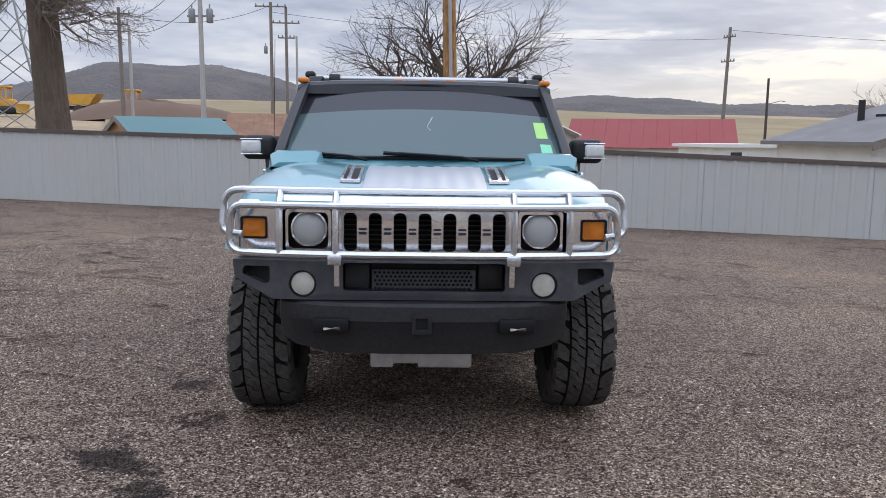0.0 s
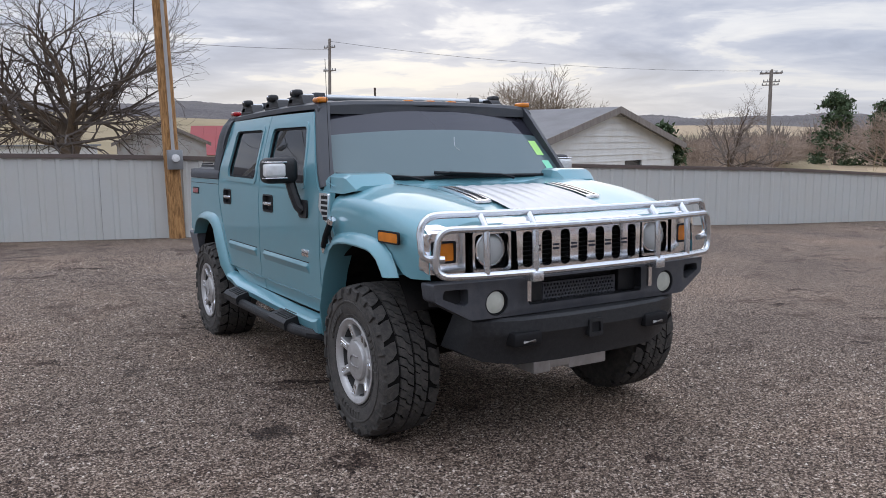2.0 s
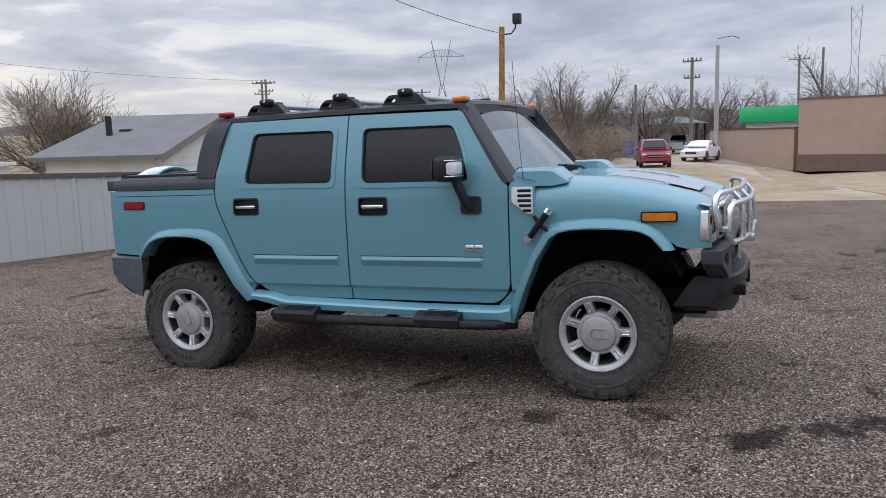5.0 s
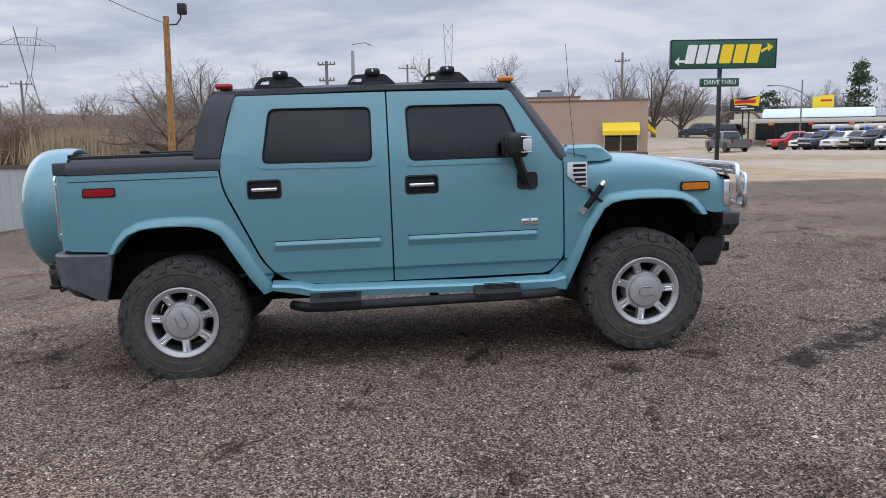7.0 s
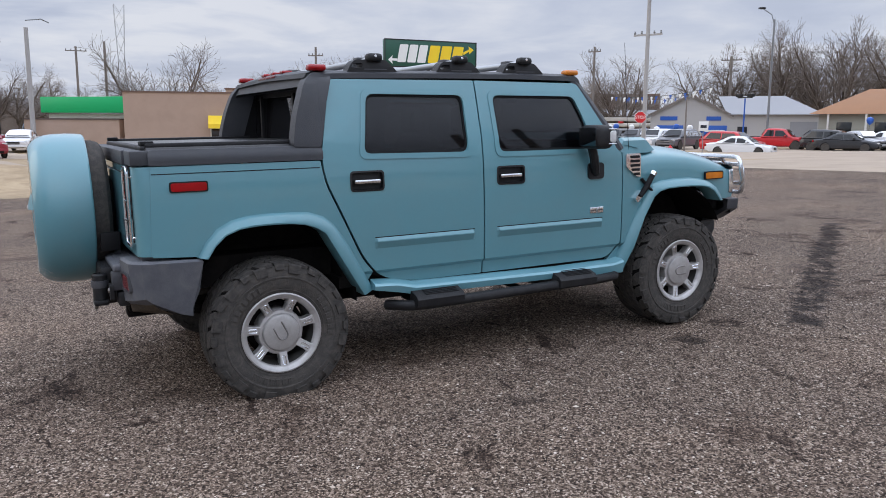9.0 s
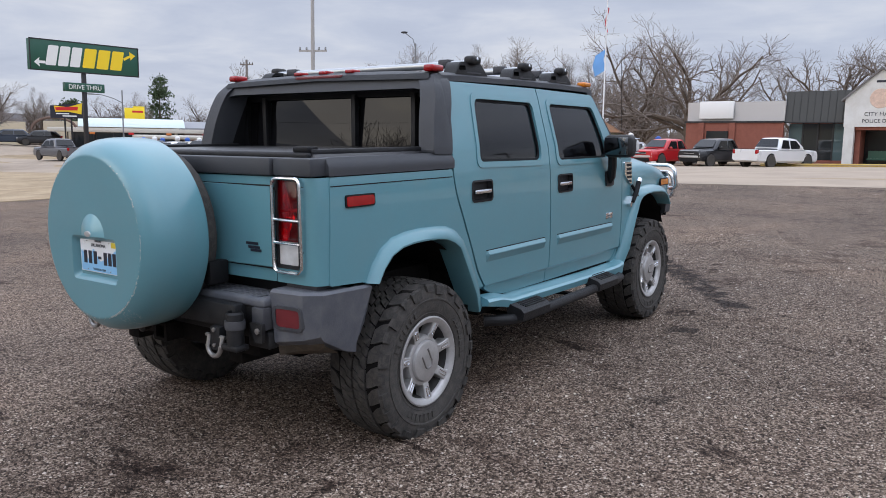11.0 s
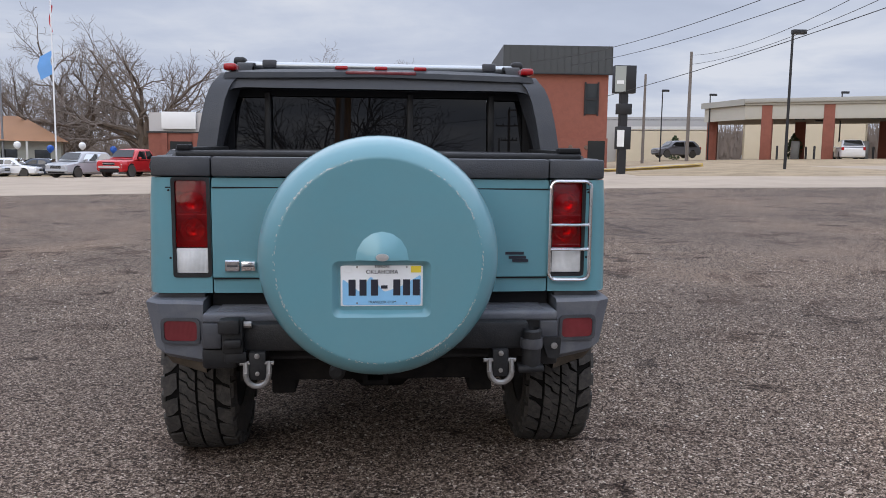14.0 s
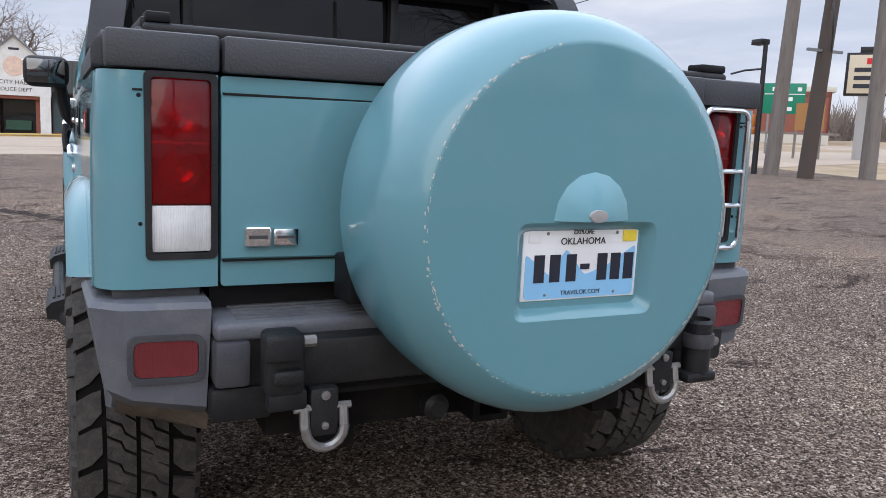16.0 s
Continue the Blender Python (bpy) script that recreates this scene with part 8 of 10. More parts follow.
CARGLASS = glassy("car_glass", (0.06, 0.065, 0.07), 0.02, 0.15)
CARPAINT = {}
KINDS = {
    "sedan": dict(L=4.75, W=0.90, body=[(0, 0.45, 0.70, 0.86), (0.12, 0.25, 0.78, 0.95), (1.1, 0.22, 0.92, 1.0), (1.45, 0.22, 0.96, 1.0), (3.6, 0.22, 1.0, 1.0), (4.4, 0.25, 0.98, 0.97), (4.75, 0.40, 0.90, 0.88)], cab=[(1.25, 0.95, 0.02), (1.95, 1.42, 0.16), (3.0, 1.44, 0.18), (3.95, 0.99, 0.05)], wb=(0.95, 3.75)),
    "suv": dict(L=4.7, W=0.93, body=[(0, 0.50, 0.80, 0.86), (0.12, 0.28, 0.92, 0.96), (1.0, 0.26, 1.05, 1.0), (1.3, 0.26, 1.08, 1.0), (4.3, 0.26, 1.10, 1.0), (4.6, 0.30, 1.06, 0.97), (4.7, 0.45, 0.98, 0.92)], cab=[(1.1, 1.07, 0.02), (1.75, 1.66, 0.14), (3.9, 1.70, 0.14), (4.55, 1.10, 0.05)], wb=(0.95, 3.75)),
    "pickup": dict(L=5.8, W=0.98, body=[(0, 0.55, 1.00, 0.90), (0.12, 0.35, 1.08, 0.97), (1.2, 0.33, 1.14, 1.0), (1.6, 0.33, 1.15, 1.0), (3.9, 0.33, 1.15, 1.0), (5.6, 0.35, 1.15, 0.99), (5.8, 0.45, 1.12, 0.97)], cab=[(1.35, 1.14, 0.02), (2.0, 1.80, 0.15), (3.45, 1.84, 0.15), (3.85, 1.15, 0.04)], wb=(1.05, 4.55)),
}


def car(kind, col, x, y, turn, label, colname, z=None):
    """A parked car: nose along local -y, wheels on the ground."""
    key = colname
    if key not in CARPAINT:
        CARPAINT[key] = surface(colname + "_car_paint", col, 0.3, 0.1, 0.05, 1, 20, 0.0, 0.6)
    paint = CARPAINT[key]
    q = KINDS[kind]
    L, W = q["L"], q["W"]
    nm = {"sedan": "sedan", "suv": "sport_utility_vehicle", "pickup": "parked_pickup"}[kind]
    th = thing(nm, Matrix.Translation((x, y, (gz(x, y) - 0.01) if z is None else z)) @ Matrix.Rotation(radians(turn), 4, "Z") @ Matrix.Translation((0, -L / 2, 0)), label, "car" if kind != "pickup" else "pickup truck", "parked cars")
    body = part("body", loft(bmesh.new(), [ring(yy, W * wf, z0, z1, 0.10) for yy, z0, z1, wf in q["body"]], close_u=True, caps=True), paint, th)
    (y0, zb, _), (y1, z1, i1), (y2, z2, i2), (y3, zc, _) = q["cab"]
    w0 = W - 0.03
    def hoop(yy, zz, w1, zlow):
        return [(-w0, yy, zlow - 0.03), (-w1, yy, zz - 0.07), (-w1 + 0.05, yy, zz - 0.015), (-w1 + 0.18, yy, zz + 0.02), (0, yy, zz + 0.04), (w1 - 0.18, yy, zz + 0.02), (w1 - 0.05, yy, zz - 0.015), (w1, yy, zz - 0.07), (w0, yy, zlow - 0.03)]
    part("cabin", loft(bmesh.new(), [hoop(y0, zb + 0.02, w0 - 0.02, zb), hoop(y0 + (y1 - y0) * 0.8, zb + (z1 - zb) * 0.85, W - 0.05 - i1 * 0.85, zb), hoop(y1 + 0.12, z1, W - 0.05 - i1, zb), hoop((y1 + y2) / 2, max(z1, z2) + 0.01, W - 0.05 - i1, zb), hoop(y2 - 0.08, z2, W - 0.05 - i2, zc), hoop(y3 - (y3 - y2) * 0.8, zc + (z2 - zc) * 0.85, W - 0.05 - i2 * 0.85, zc), hoop(y3, zc + 0.02, w0 - 0.02, zc)]), paint, th, angle=50)
    def skin(yy, zz, zt, ins):
        f = (zz - zb) / (zt - zb)
        return w0 + (W - 0.05 - ins - w0) * f + 0.012
    ym = (y1 + y2) / 2 + 0.05
    for s in (-1, 1):
        for pts in ([(y0 + (y1 - y0) * 0.45, zb + 0.05), (y1 + 0.12, z1 - 0.11), (ym - 0.05, z1 - 0.10), (ym - 0.05, zb + 0.05)], [(ym + 0.05, zb + 0.05), (ym + 0.05, z1 - 0.10), (y2 - 0.1, z2 - 0.11), (y3 - (y3 - y2) * 0.5, zb + 0.06)]):
            bm = bmesh.new()
            bm.faces.new([bm.verts.new((s * skin(yy, zz, z1, i1), yy, zz)) for yy, zz in pts])
            part("side_window", bm, CARGLASS, th, smooth=False)
    for nm, (ya, za), (yb, zz, ins), back in (("windscreen", (y0, zb), (y1, z1, i1), -1), ("rear_window", (y3, zc), (y2, z2, i2), 1)):
        a, b = Vector((0, ya, za + 0.03)), Vector((0, yb, zz))
        nrm = Vector((0, back * (b.z - a.z), abs(b.y - a.y))).normalized() * 0.075
        lo_, hi_ = a.lerp(b, 0.12) + nrm, a.lerp(b, 0.88) + nrm
        bm = bmesh.new()
        bm.faces.new([bm.verts.new(p) for p in ((-w0 + 0.14, lo_.y, lo_.z), (w0 - 0.14, lo_.y, lo_.z), (w0 - 0.15 - ins, hi_.y, hi_.z), (-w0 + 0.15 + ins, hi_.y, hi_.z))])
        part(nm, bm, CARGLASS, th, smooth=False)
    for s in (-1, 1):
        part("door_mirror", boxes(((s * (W - 0.02), y0 + 0.45, zb + 0.02), (s * (W + 0.16), y0 + 0.58, zb + 0.18)), bevel=0.03), paint, th)
        part("headlight", boxes(((s * (W - 0.36), 0.012, 0.64 if kind == "sedan" else 0.76), (s * (W - 0.075), 0.2, 0.73 if kind == "sedan" else 0.86)), bevel=0.035), CLEAR, th)
        part("taillight", boxes(((s * (W - 0.24), L - 0.12, 0.72 if kind == "sedan" else 0.85), (s * (W - 0.04), L + 0.01, 0.90 if kind == "sedan" else 1.12)), bevel=0.03), RED, th)
        for wy in q["wb"]:
            r = 0.33 if kind == "sedan" else 0.37 if kind == "suv" else 0.41
            wh = part("wheel", lathe(bmesh.new(), [(r * 0.6, -0.1), (r * 0.95, -0.11), (r, -0.07), (r, 0.07), (r * 0.95, 0.11), (r * 0.6, 0.1)], 20, pose(s * (W - 0.09), wy, r, 0, 90, 0)), RUBBER, th)
            part("rim", lathe(bmesh.new(), [(r * 0.66, 0.0), (r * 0.62, s * 0.09), (r * 0.3, s * 0.07), (0.0005, s * 0.08)], 16, pose(s * (W - 0.09), wy, r, 0, 90, 0)), ALU, wh)
            part("wheel_arch", lathe(bmesh.new(), [(r * 1.14, s * 0.03), (r * 1.14, s * 0.085), (0.0005, s * 0.085)], 20, pose(s * (W - 0.09), wy, r + 0.02, 0, 90, 0)), SEAL, th)
    zg = 0.70 if kind == "sedan" else 0.80 if kind == "suv" else 0.96
    part("grille", boxes(((-W * 0.46, -0.012, zg - 0.20), (W * 0.46, 0.06, zg)), bevel=0.03), SEAL, th)
    part("grille_bar", boxes(((-W * 0.46, -0.022, zg - 0.115), (W * 0.46, 0.02, zg - 0.085))), ALU, th)
    part("bumper", loft(bmesh.new(), [[(x, y_ + 0.10 * (abs(x) / W) ** 3, z_) for x in np.linspace(-W * 0.93, W * 0.93, 9)] for y_, z_ in ((0.06, zg - 0.22), (-0.05, zg - 0.25), (-0.06, zg - 0.36), (0.02, zg - 0.42))]), paint if kind != "pickup" else ALU, th)
    part("lower_intake", boxes(((-W * 0.7, 0.0, 0.30), (W * 0.7, 0.08, zg - 0.40)), bevel=0.02), SEAL, th)
    if kind == "pickup":
        part("cargo_bed", boxes(((-W + 0.1, 3.95, 1.12), (W - 0.1, L - 0.12, 1.165))), SEAL, th)
    return th


COLS = {"white": (0.75, 0.75, 0.75), "silver": (0.42, 0.43, 0.45), "black": (0.012, 0.012, 0.014), "navy": (0.02, 0.03, 0.05), "red": (0.50, 0.015, 0.02), "grey": (0.12, 0.12, 0.13), "maroon": (0.28, 0.02, 0.04), "beige": (0.45, 0.40, 0.30)}
row_cars = [("pickup", "red"), ("suv", "white"), ("pickup", "navy"), ("suv", "white"), ("suv", "beige"), ("pickup", "black"), ("suv", "white"), ("suv", "black"), ("suv", "silver"), ("suv", "black"), ("suv", "grey"), ("suv", "white"), ("suv", "grey")]
for i, (kd, cn) in enumerate(row_cars):
    t = i / (len(row_cars) - 1)
    x, y = 74.0 + (47.2 - 74.0) * t, -34.0 + (-39.2 + 34.0) * t
    car(kd, COLS[cn], x, y, -163 - (24 if i == 0 else 0) + 3 * math.sin(i * 2.3), f"{cn} {'pickup' if kd == 'pickup' else 'SUV'} parked in a sales row", cn)
car("sedan", COLS["white"], 37.2, -36.0, -60, "white sedan parked across the street", "white", -0.75)
car("suv", COLS["red"], 41.5, -39.5, -70, "red hatchback parked behind a white sedan", "red", -0.7)
car("pickup", COLS["red"], 44.2, -47.2, -60, "red pickup parked by the grey building", "red", -0.62)
car("suv", COLS["black"], 38.6, -47.5, -70, "black SUV parked on the car lot", "black", -0.55)
car("sedan", COLS["black"], 36.3, -46.2, -65, "black sedan parked on the car lot", "black", -0.5)
for i, cn in enumerate(("silver", "white", "silver", "white", "navy", "silver", "white")):
    car("sedan", COLS[cn], 36.5 - i * 2.1, -48.0 - i * 0.75, -105 + i * 3, f"{cn} sedan parked in a row", cn, -0.35)
car("pickup", COLS["white"], 10.9, -42.2, -22, "white pickup parked outside the brick hall", "white", 0.12)
car("pickup", COLS["black"], 14.9, -43.1, 160, "dark pickup parked outside the brick hall", "black", 0.06)
car("pickup", COLS["red"], 18.4, -43.0, 165, "red pickup parked outside the brick hall", "red", 0.0)
car("suv", COLS["silver"], 21.8, -42.6, 160, "silver SUV parked outside the brick hall", "silver", -0.1)
car("suv", COLS["maroon"], 45.8, 12.7, -75, "dull red SUV on the sandy drive", "maroon")
car("sedan", COLS["white"], 56.2, 11.1, -100, "white sedan parked by the poles", "white")
car("suv", COLS["white"], -36.9, -53.8, -20, "white SUV under the bank canopy", "white", 1.8)
car("suv", COLS["black"], -44.5, -50.5, 20, "black SUV under the bank canopy", "black", 1.9)
car("suv", COLS["grey"], -27.3, -69.0, 100, "dark grey SUV parked behind the bank", "grey", 2.0)
car("pickup", COLS["white"], 78.0, 16.0, 90, "white pickup in the far yard", "white")
car("pickup", COLS["beige"], 82.0, 21.0, 80, "beige pickup in the far yard", "beige")
car("pickup", COLS["navy"], 80.0, 11.0, 90, "dark pickup in the far yard", "navy")
car("suv", COLS["white"], 60.0, 39.5, 20, "white van parked behind the reeds", "white")
car("suv", COLS["silver"], 61.6, 37.0, 20, "silver SUV parked behind the reeds", "silver")
car("pickup", COLS["grey"], 65.5, -23.2, 92, "dark grey pickup parked beyond the roadside sign", "grey")
car("suv", COLS["black"], 90.3, -33.0, 150, "black SUV parked by the drive-in", "black")
car("suv", COLS["navy"], 92.4, -30.4, 160, "dark blue SUV parked by the drive-in", "navy")

# ---- drive-in with a long canopy, balloons over the car row ----
PALEROOF = surface("pale_metal_roof", (0.60, 0.68, 0.69), 0.45, 0.1, 0.08, 0.7, 16, 0.05)
di = thing("drive_in", facing(85.3, -33.9, 78.5, -46.5, -0.9), "low drive-in with a long cream canopy and pale roof", "restaurant")
part("canopy", boxes(((-2, -2.6, 2.82), (40, 3, 3.02)), ((-2, -3, 2.78), (40, -2.6, 3.25)), bevel=0.06), CANOPYWHITE, di)
part("canopy_beam", tube(bmesh.new(), [(6.6, -3.5, 2.34), (40, -3.5, 2.34)], 0.24, 10), CANOPYWHITE, di, "pale round canopy beam")
for i in range(10):
    part("canopy_lamp", boxes(((2.2 + 4 * i, -3.78, 2.55), (2.75 + 4 * i, -3.3, 2.78)), bevel=0.04), SIGNRED if i % 2 else ORANGESIGN, di)
part("kitchen", boxes(((0, 5, 0), (12, 13, 3.7))), CREAM, di)
part("shopfront", boxes(((0.2, 4.93, 0.2), (11.8, 4.995, 3.1))), DARKGLASS, di)
for i in range(6):
    part("mullion", boxes(((0.3 + 2.2 * i, 4.86, 0.2), (0.44 + 2.2 * i, 4.925, 3.1))), BLACKSTEEL, di)
part("kitchen_roof", loft(bmesh.new(), [[(u, y, z) for y, z in ((4.3, 3.45), (4.6, 3.85), (5.4, 4.25), (7, 4.55), (10, 4.6), (13, 4.3))] for u in (0.9, 1.6, 6, 11.5, 13)]), PALEROOF, di, "pale blue-white curved metal roof")
part("roof_arch", tube(bmesh.new(), [(-1.6 + 2.4 * math.cos(a), 4.2, 3.0 + 1.45 * math.sin(a)) for a in np.linspace(0, math.pi, 12)], 0.16, 8), BROWNBRICK, di)
part("grey_wing", boxes(((13, 5.4, 0), (40, 13, 3.5))), BROWNBRICK, di)
part("grey_wing_roof", loft(bmesh.new(), [[(u, y, z) for y, z in ((5.0, 3.3), (5.0, 3.5), (8.5, 4.35), (13.2, 4.45))] for u in (13, 22, 31, 40)]), GREYROOF, di, "grey metal roof")
for i in range(15):
    part("canopy_post", tube(bmesh.new(), [(i * 2.9, -2.5, 0), (i * 2.9, -2.5, 2.82)], 0.07, 6), BLACKSTEEL, di)
ds = thing("diner_sign", facing(77.0, -28.0, 75.8, -30.6, -1.0), "black diner sign with a yellow and red shape", "sign")
for u in (1.3, 1.9):
    part("post", boxes(((u - 0.08, 0.05, 0), (u + 0.08, 0.2, 4.3))), BLACKSTEEL, ds)
part("sign_face", panel(rounded([(0, 4.2), (3.0, 4.2), (3.0, 5.72), (2.6, 5.72), (0, 5.42)], 0.06), [], lambda u, v: (u, 0, v), (0, 0.3, 0)), INK, ds)
part("sign_shape", panel([(0.35, 5.42), (1.6, 5.30), (2.95, 5.76), (2.85, 4.62), (1.6, 4.86), (0.45, 4.82)], [], lambda u, v: (u, -0.02, v), (0, 0.018, 0)), SIGNYELLOW, ds)
part("sign_bar", panel([(0.45, 5.28), (2.55, 5.36), (2.5, 5.0), (0.5, 4.95)], [], lambda u, v: (u, -0.034, v), (0, 0.012, 0)), SIGNRED, ds)
for u0, u1, z0 in ((0.5, 1.7, 4.58), (1.1, 2.4, 4.36)):
    part("sign_bar", boxes(((u0, -0.02, z0), (u1, -0.002, z0 + 0.12))), SIGNWHITE, ds)
ys = thing("yellow_sign", facing(91.4, -44.3, 90.2, -46.5, -1.0), "square yellow sign on a post behind the canopy", "sign")
part("post", boxes(((1.1, 0, 0), (1.3, 0.2, 4.6))), BLACKSTEEL, ys)
part("sign_face", boxes(((0, 0, 4.6), (2.4, 0.25, 6.1)), ((1.0, 0.0, 6.1), (2.4, 0.25, 6.3)), bevel=0.02), SIGNYELLOW, ys)
part("sign_bar", boxes(((0.9, -0.02, 5.5), (2.2, 0.0, 5.75))), SIGNRED, ys)
bl = random.Random(6)
for i in range(19):
    t = (i + bl.uniform(-0.3, 0.3)) / 18
    x, y = 75.5 + (48.0 - 75.5) * t, -37.2 + (-42.4 + 37.2) * t
    b = thing("balloon", Matrix.Translation((x + bl.uniform(-0.5, 0.5), y, 1.02 + bl.uniform(-0.1, 0.3))), f"{'white' if i % 2 else 'blue'} balloon tied above the parked cars", "balloon", "balloons")
    part("skin", lathe(bmesh.new(), [(0.0005, -0.33), (0.09, -0.28), (0.24, -0.11), (0.28, 0.04), (0.24, 0.20), (0.11, 0.30), (0.0005, 0.32)], 14), SIGNWHITE if i % 2 else SIGNBLUE, b)
    part("string", tube(bmesh.new(), [(0, 0, -0.31), (0.05, 0, -1.1)], 0.01, 4), WIRE, b)
for i in range(7):
    b = thing("balloon", Matrix.Translation((37.5 - 2.2 * i, -50.2 - 0.8 * i, 1.95 + bl.uniform(-0.1, 0.25))), f"{'white' if i % 2 else 'blue'} balloon tied above the parked cars", "balloon", "balloons")
    part("skin", lathe(bmesh.new(), [(0.0005, -0.33), (0.09, -0.28), (0.24, -0.11), (0.28, 0.04), (0.24, 0.20), (0.11, 0.30), (0.0005, 0.32)], 14), SIGNWHITE if i % 2 else SIGNBLUE, b)
    part("string", tube(bmesh.new(), [(0, 0, -0.31), (0.05, 0, -1.1)], 0.01, 4), WIRE, b)


def pennants(a, b, sag, n, label):
    """A string of small pale pennants between two points."""
    th = thing("pennant_string", Matrix.Translation(a), label, "pennants", "pennant strings")
    d = Vector(b) - Vector(a)
    at = lambda t: d * t + Vector((0, 0, -sag * 4 * t * (1 - t)))
    part("cord", tube(bmesh.new(), [at(t) for t in np.linspace(0, 1, 13)], 0.02, 4), WIRE, th)
    u = d.normalized() * 0.17
    for i in range(n):
        c = at((i + 0.5) / n)
        bm = bmesh.new()
        vs = [bm.verts.new(p) for p in (c - u, c + u, c + Vector((0.03, 0.03, -0.5)))]
        bm.faces.new(vs)
        part("pennant", bm, (SIGNWHITE, SIGNBLUE, GALV)[i % 3], th, smooth=False)


pennants((66.0, -47.8, 4.4), (55.5, -48.5, 4.6), 0.4, 22, "string of pale pennants over the car lot")
pennants((63.0, -43.8, 4.4), (51.0, -46.5, 5.0), 0.4, 22, "string of pale pennants over the car lot")
block("flat_store", facing(93.0, -60.5, 85.5, -70.0, -1.0), 12, 10, 6.9, BROWNBRICK, "dark flat-roofed store behind the car lot", "store")
block("low_store", facing(100.0, -38.0, 92.0, -52.0, -1.0), 17, 8, 4.3, CREAM, "long low pale store behind the drive-in", "store")
block("low_store", facing(113.0, -20.5, 106.0, -38.5, 0.0), 19.3, 8, 3.2, CREAM, "long low pale store behind the roadside sign", "store")

# stop sign, hydrant, tall poles at the corner
def stop_sign(x, y, base, top, turn, label):
    th = thing("stop_sign", Matrix.Translation((x, y, base)) @ Matrix.Rotation(radians(turn), 4, "Z"), label, "stop sign")
    part("post", boxes(((-0.03, 0.02, 0), (0.03, 0.06, top - base + 0.1))), GALV, th)
    oc = [(0.42 * math.cos(math.pi / 8 + i * math.pi / 4), top - base - 0.42 + 0.42 * math.sin(math.pi / 8 + i * math.pi / 4)) for i in range(8)]
    rim = part("sign_plate", panel(oc, [], lambda u, v: (u, 0, v), (0, 0.02, 0)), SIGNWHITE, th)
    c = (0, top - base - 0.42)
    part("red_face", panel([(u * 0.94, c[1] + (v - c[1]) * 0.94) for u, v in oc], [], lambda u, v: (u, -0.004, v), (0, 0.003, 0)), SIGNRED, rim)
    letters("sign_text", "STOP", 0.30, SIGNWHITE, rim, pose(0, -0.006, c[1], 90, 0, 0), 0.002)
    return th


stop_sign(38.3, -27.6, -0.85, 2.42, 232, "red octagonal stop sign on a thin steel post")
pole("light_pole", 38.6, -28.2, 13.5, 0.16, PALEPOLE, "tall pale pole at the street corner", "light pole", arms=((7.6, 1.0, 30),))
pole("sign_post", 37.0, -30.5, 3.4, 0.07, OLDWOOD, "thin post with a small road shield", "sign post")
rsd = thing("road_shield", Matrix.Translation((36.0, -31.2, 1.2)) @ Matrix.Rotation(radians(230), 4, "Z"), "small white road shield sign on a post", "sign")
part("plate", boxes(((-0.32, 0, -0.1), (0.32, 0.03, 0.55)), bevel=0.01), SIGNWHITE, rsd)
part("post", boxes(((-0.03, 0.03, -1.9), (0.03, 0.07, 0.5))), GALV, rsd)
part("plate_bar", boxes(((-0.2, -0.004, 0.1), (0.2, 0, 0.3))), INK, rsd)
hy = thing("fire_hydrant", Matrix.Translation((37.4, -29.6, -0.75)), "faded red fire hydrant beside the street", "fire hydrant")
part("barrel", lathe(bmesh.new(), [(0.2, 0), (0.2, 0.06), (0.14, 0.1), (0.14, 0.55), (0.19, 0.58), (0.17, 0.68), (0.08, 0.78), (0.04, 0.86), (0.0005, 0.86)], 16), SIGNRED, hy)
part("outlet", tube(bmesh.new(), [(-0.24, 0, 0.45), (0.24, 0, 0.45)], 0.06, 8), SIGNRED, hy)
sl = pole("street_lamp", 48.1, -50.5, 11.0, 0.12, GALV, "tall street lamp with a curved arm", "street lamp")
part("lamp_arm", tube(bmesh.new(), [(0, 0, 11.4), (0.25, 0.1, 12.3), (0.9, 0.6, 12.9)], 0.05, 6), GALV, sl)
part("lamp_head", boxes(((0.7, 0.4, 12.85), (1.2, 0.85, 13.0)), bevel=0.03), BLACKSTEEL, sl)
sl = pole("street_lamp", 33.3, -55.1, 8.5, 0.10, GALV, "thin street lamp behind the orange-roofed building", "street lamp")
part("lamp_arm", tube(bmesh.new(), [(0, 0, 8.6), (0.2, 0.1, 9.1), (0.6, 0.3, 9.2)], 0.05, 6), GALV, sl)
pole("utility_pole", 61.2, -58.8, 9.0, 0.18, OLDWOOD, "weathered utility pole behind the grey building", arms=((8.6, 1.1, 40), (7.4, 0.8, 40)), group="utility poles")
sl = pole("street_lamp", 75.8, -35.1, 6.3, 0.09, GALV, "thin street lamp with a curved arm by the car row", "street lamp")
part("lamp_arm", tube(bmesh.new(), [(0, 0, 6.2), (0.35, 0.85, 6.65), (0.75, 1.85, 6.95), (1.1, 2.7, 7.0)], 0.05, 6), GALV, sl)
part("lamp_head", boxes(((0.95, 2.5, 6.93), (1.35, 3.2, 7.07)), bevel=0.05), GALV, sl)
pole("utility_pole", 65.6, -43.5, 9.7, 0.16, OLDWOOD, "weathered utility pole with a transformer behind the car row", arms=((9.2, 0.7, 30),), group="utility poles")

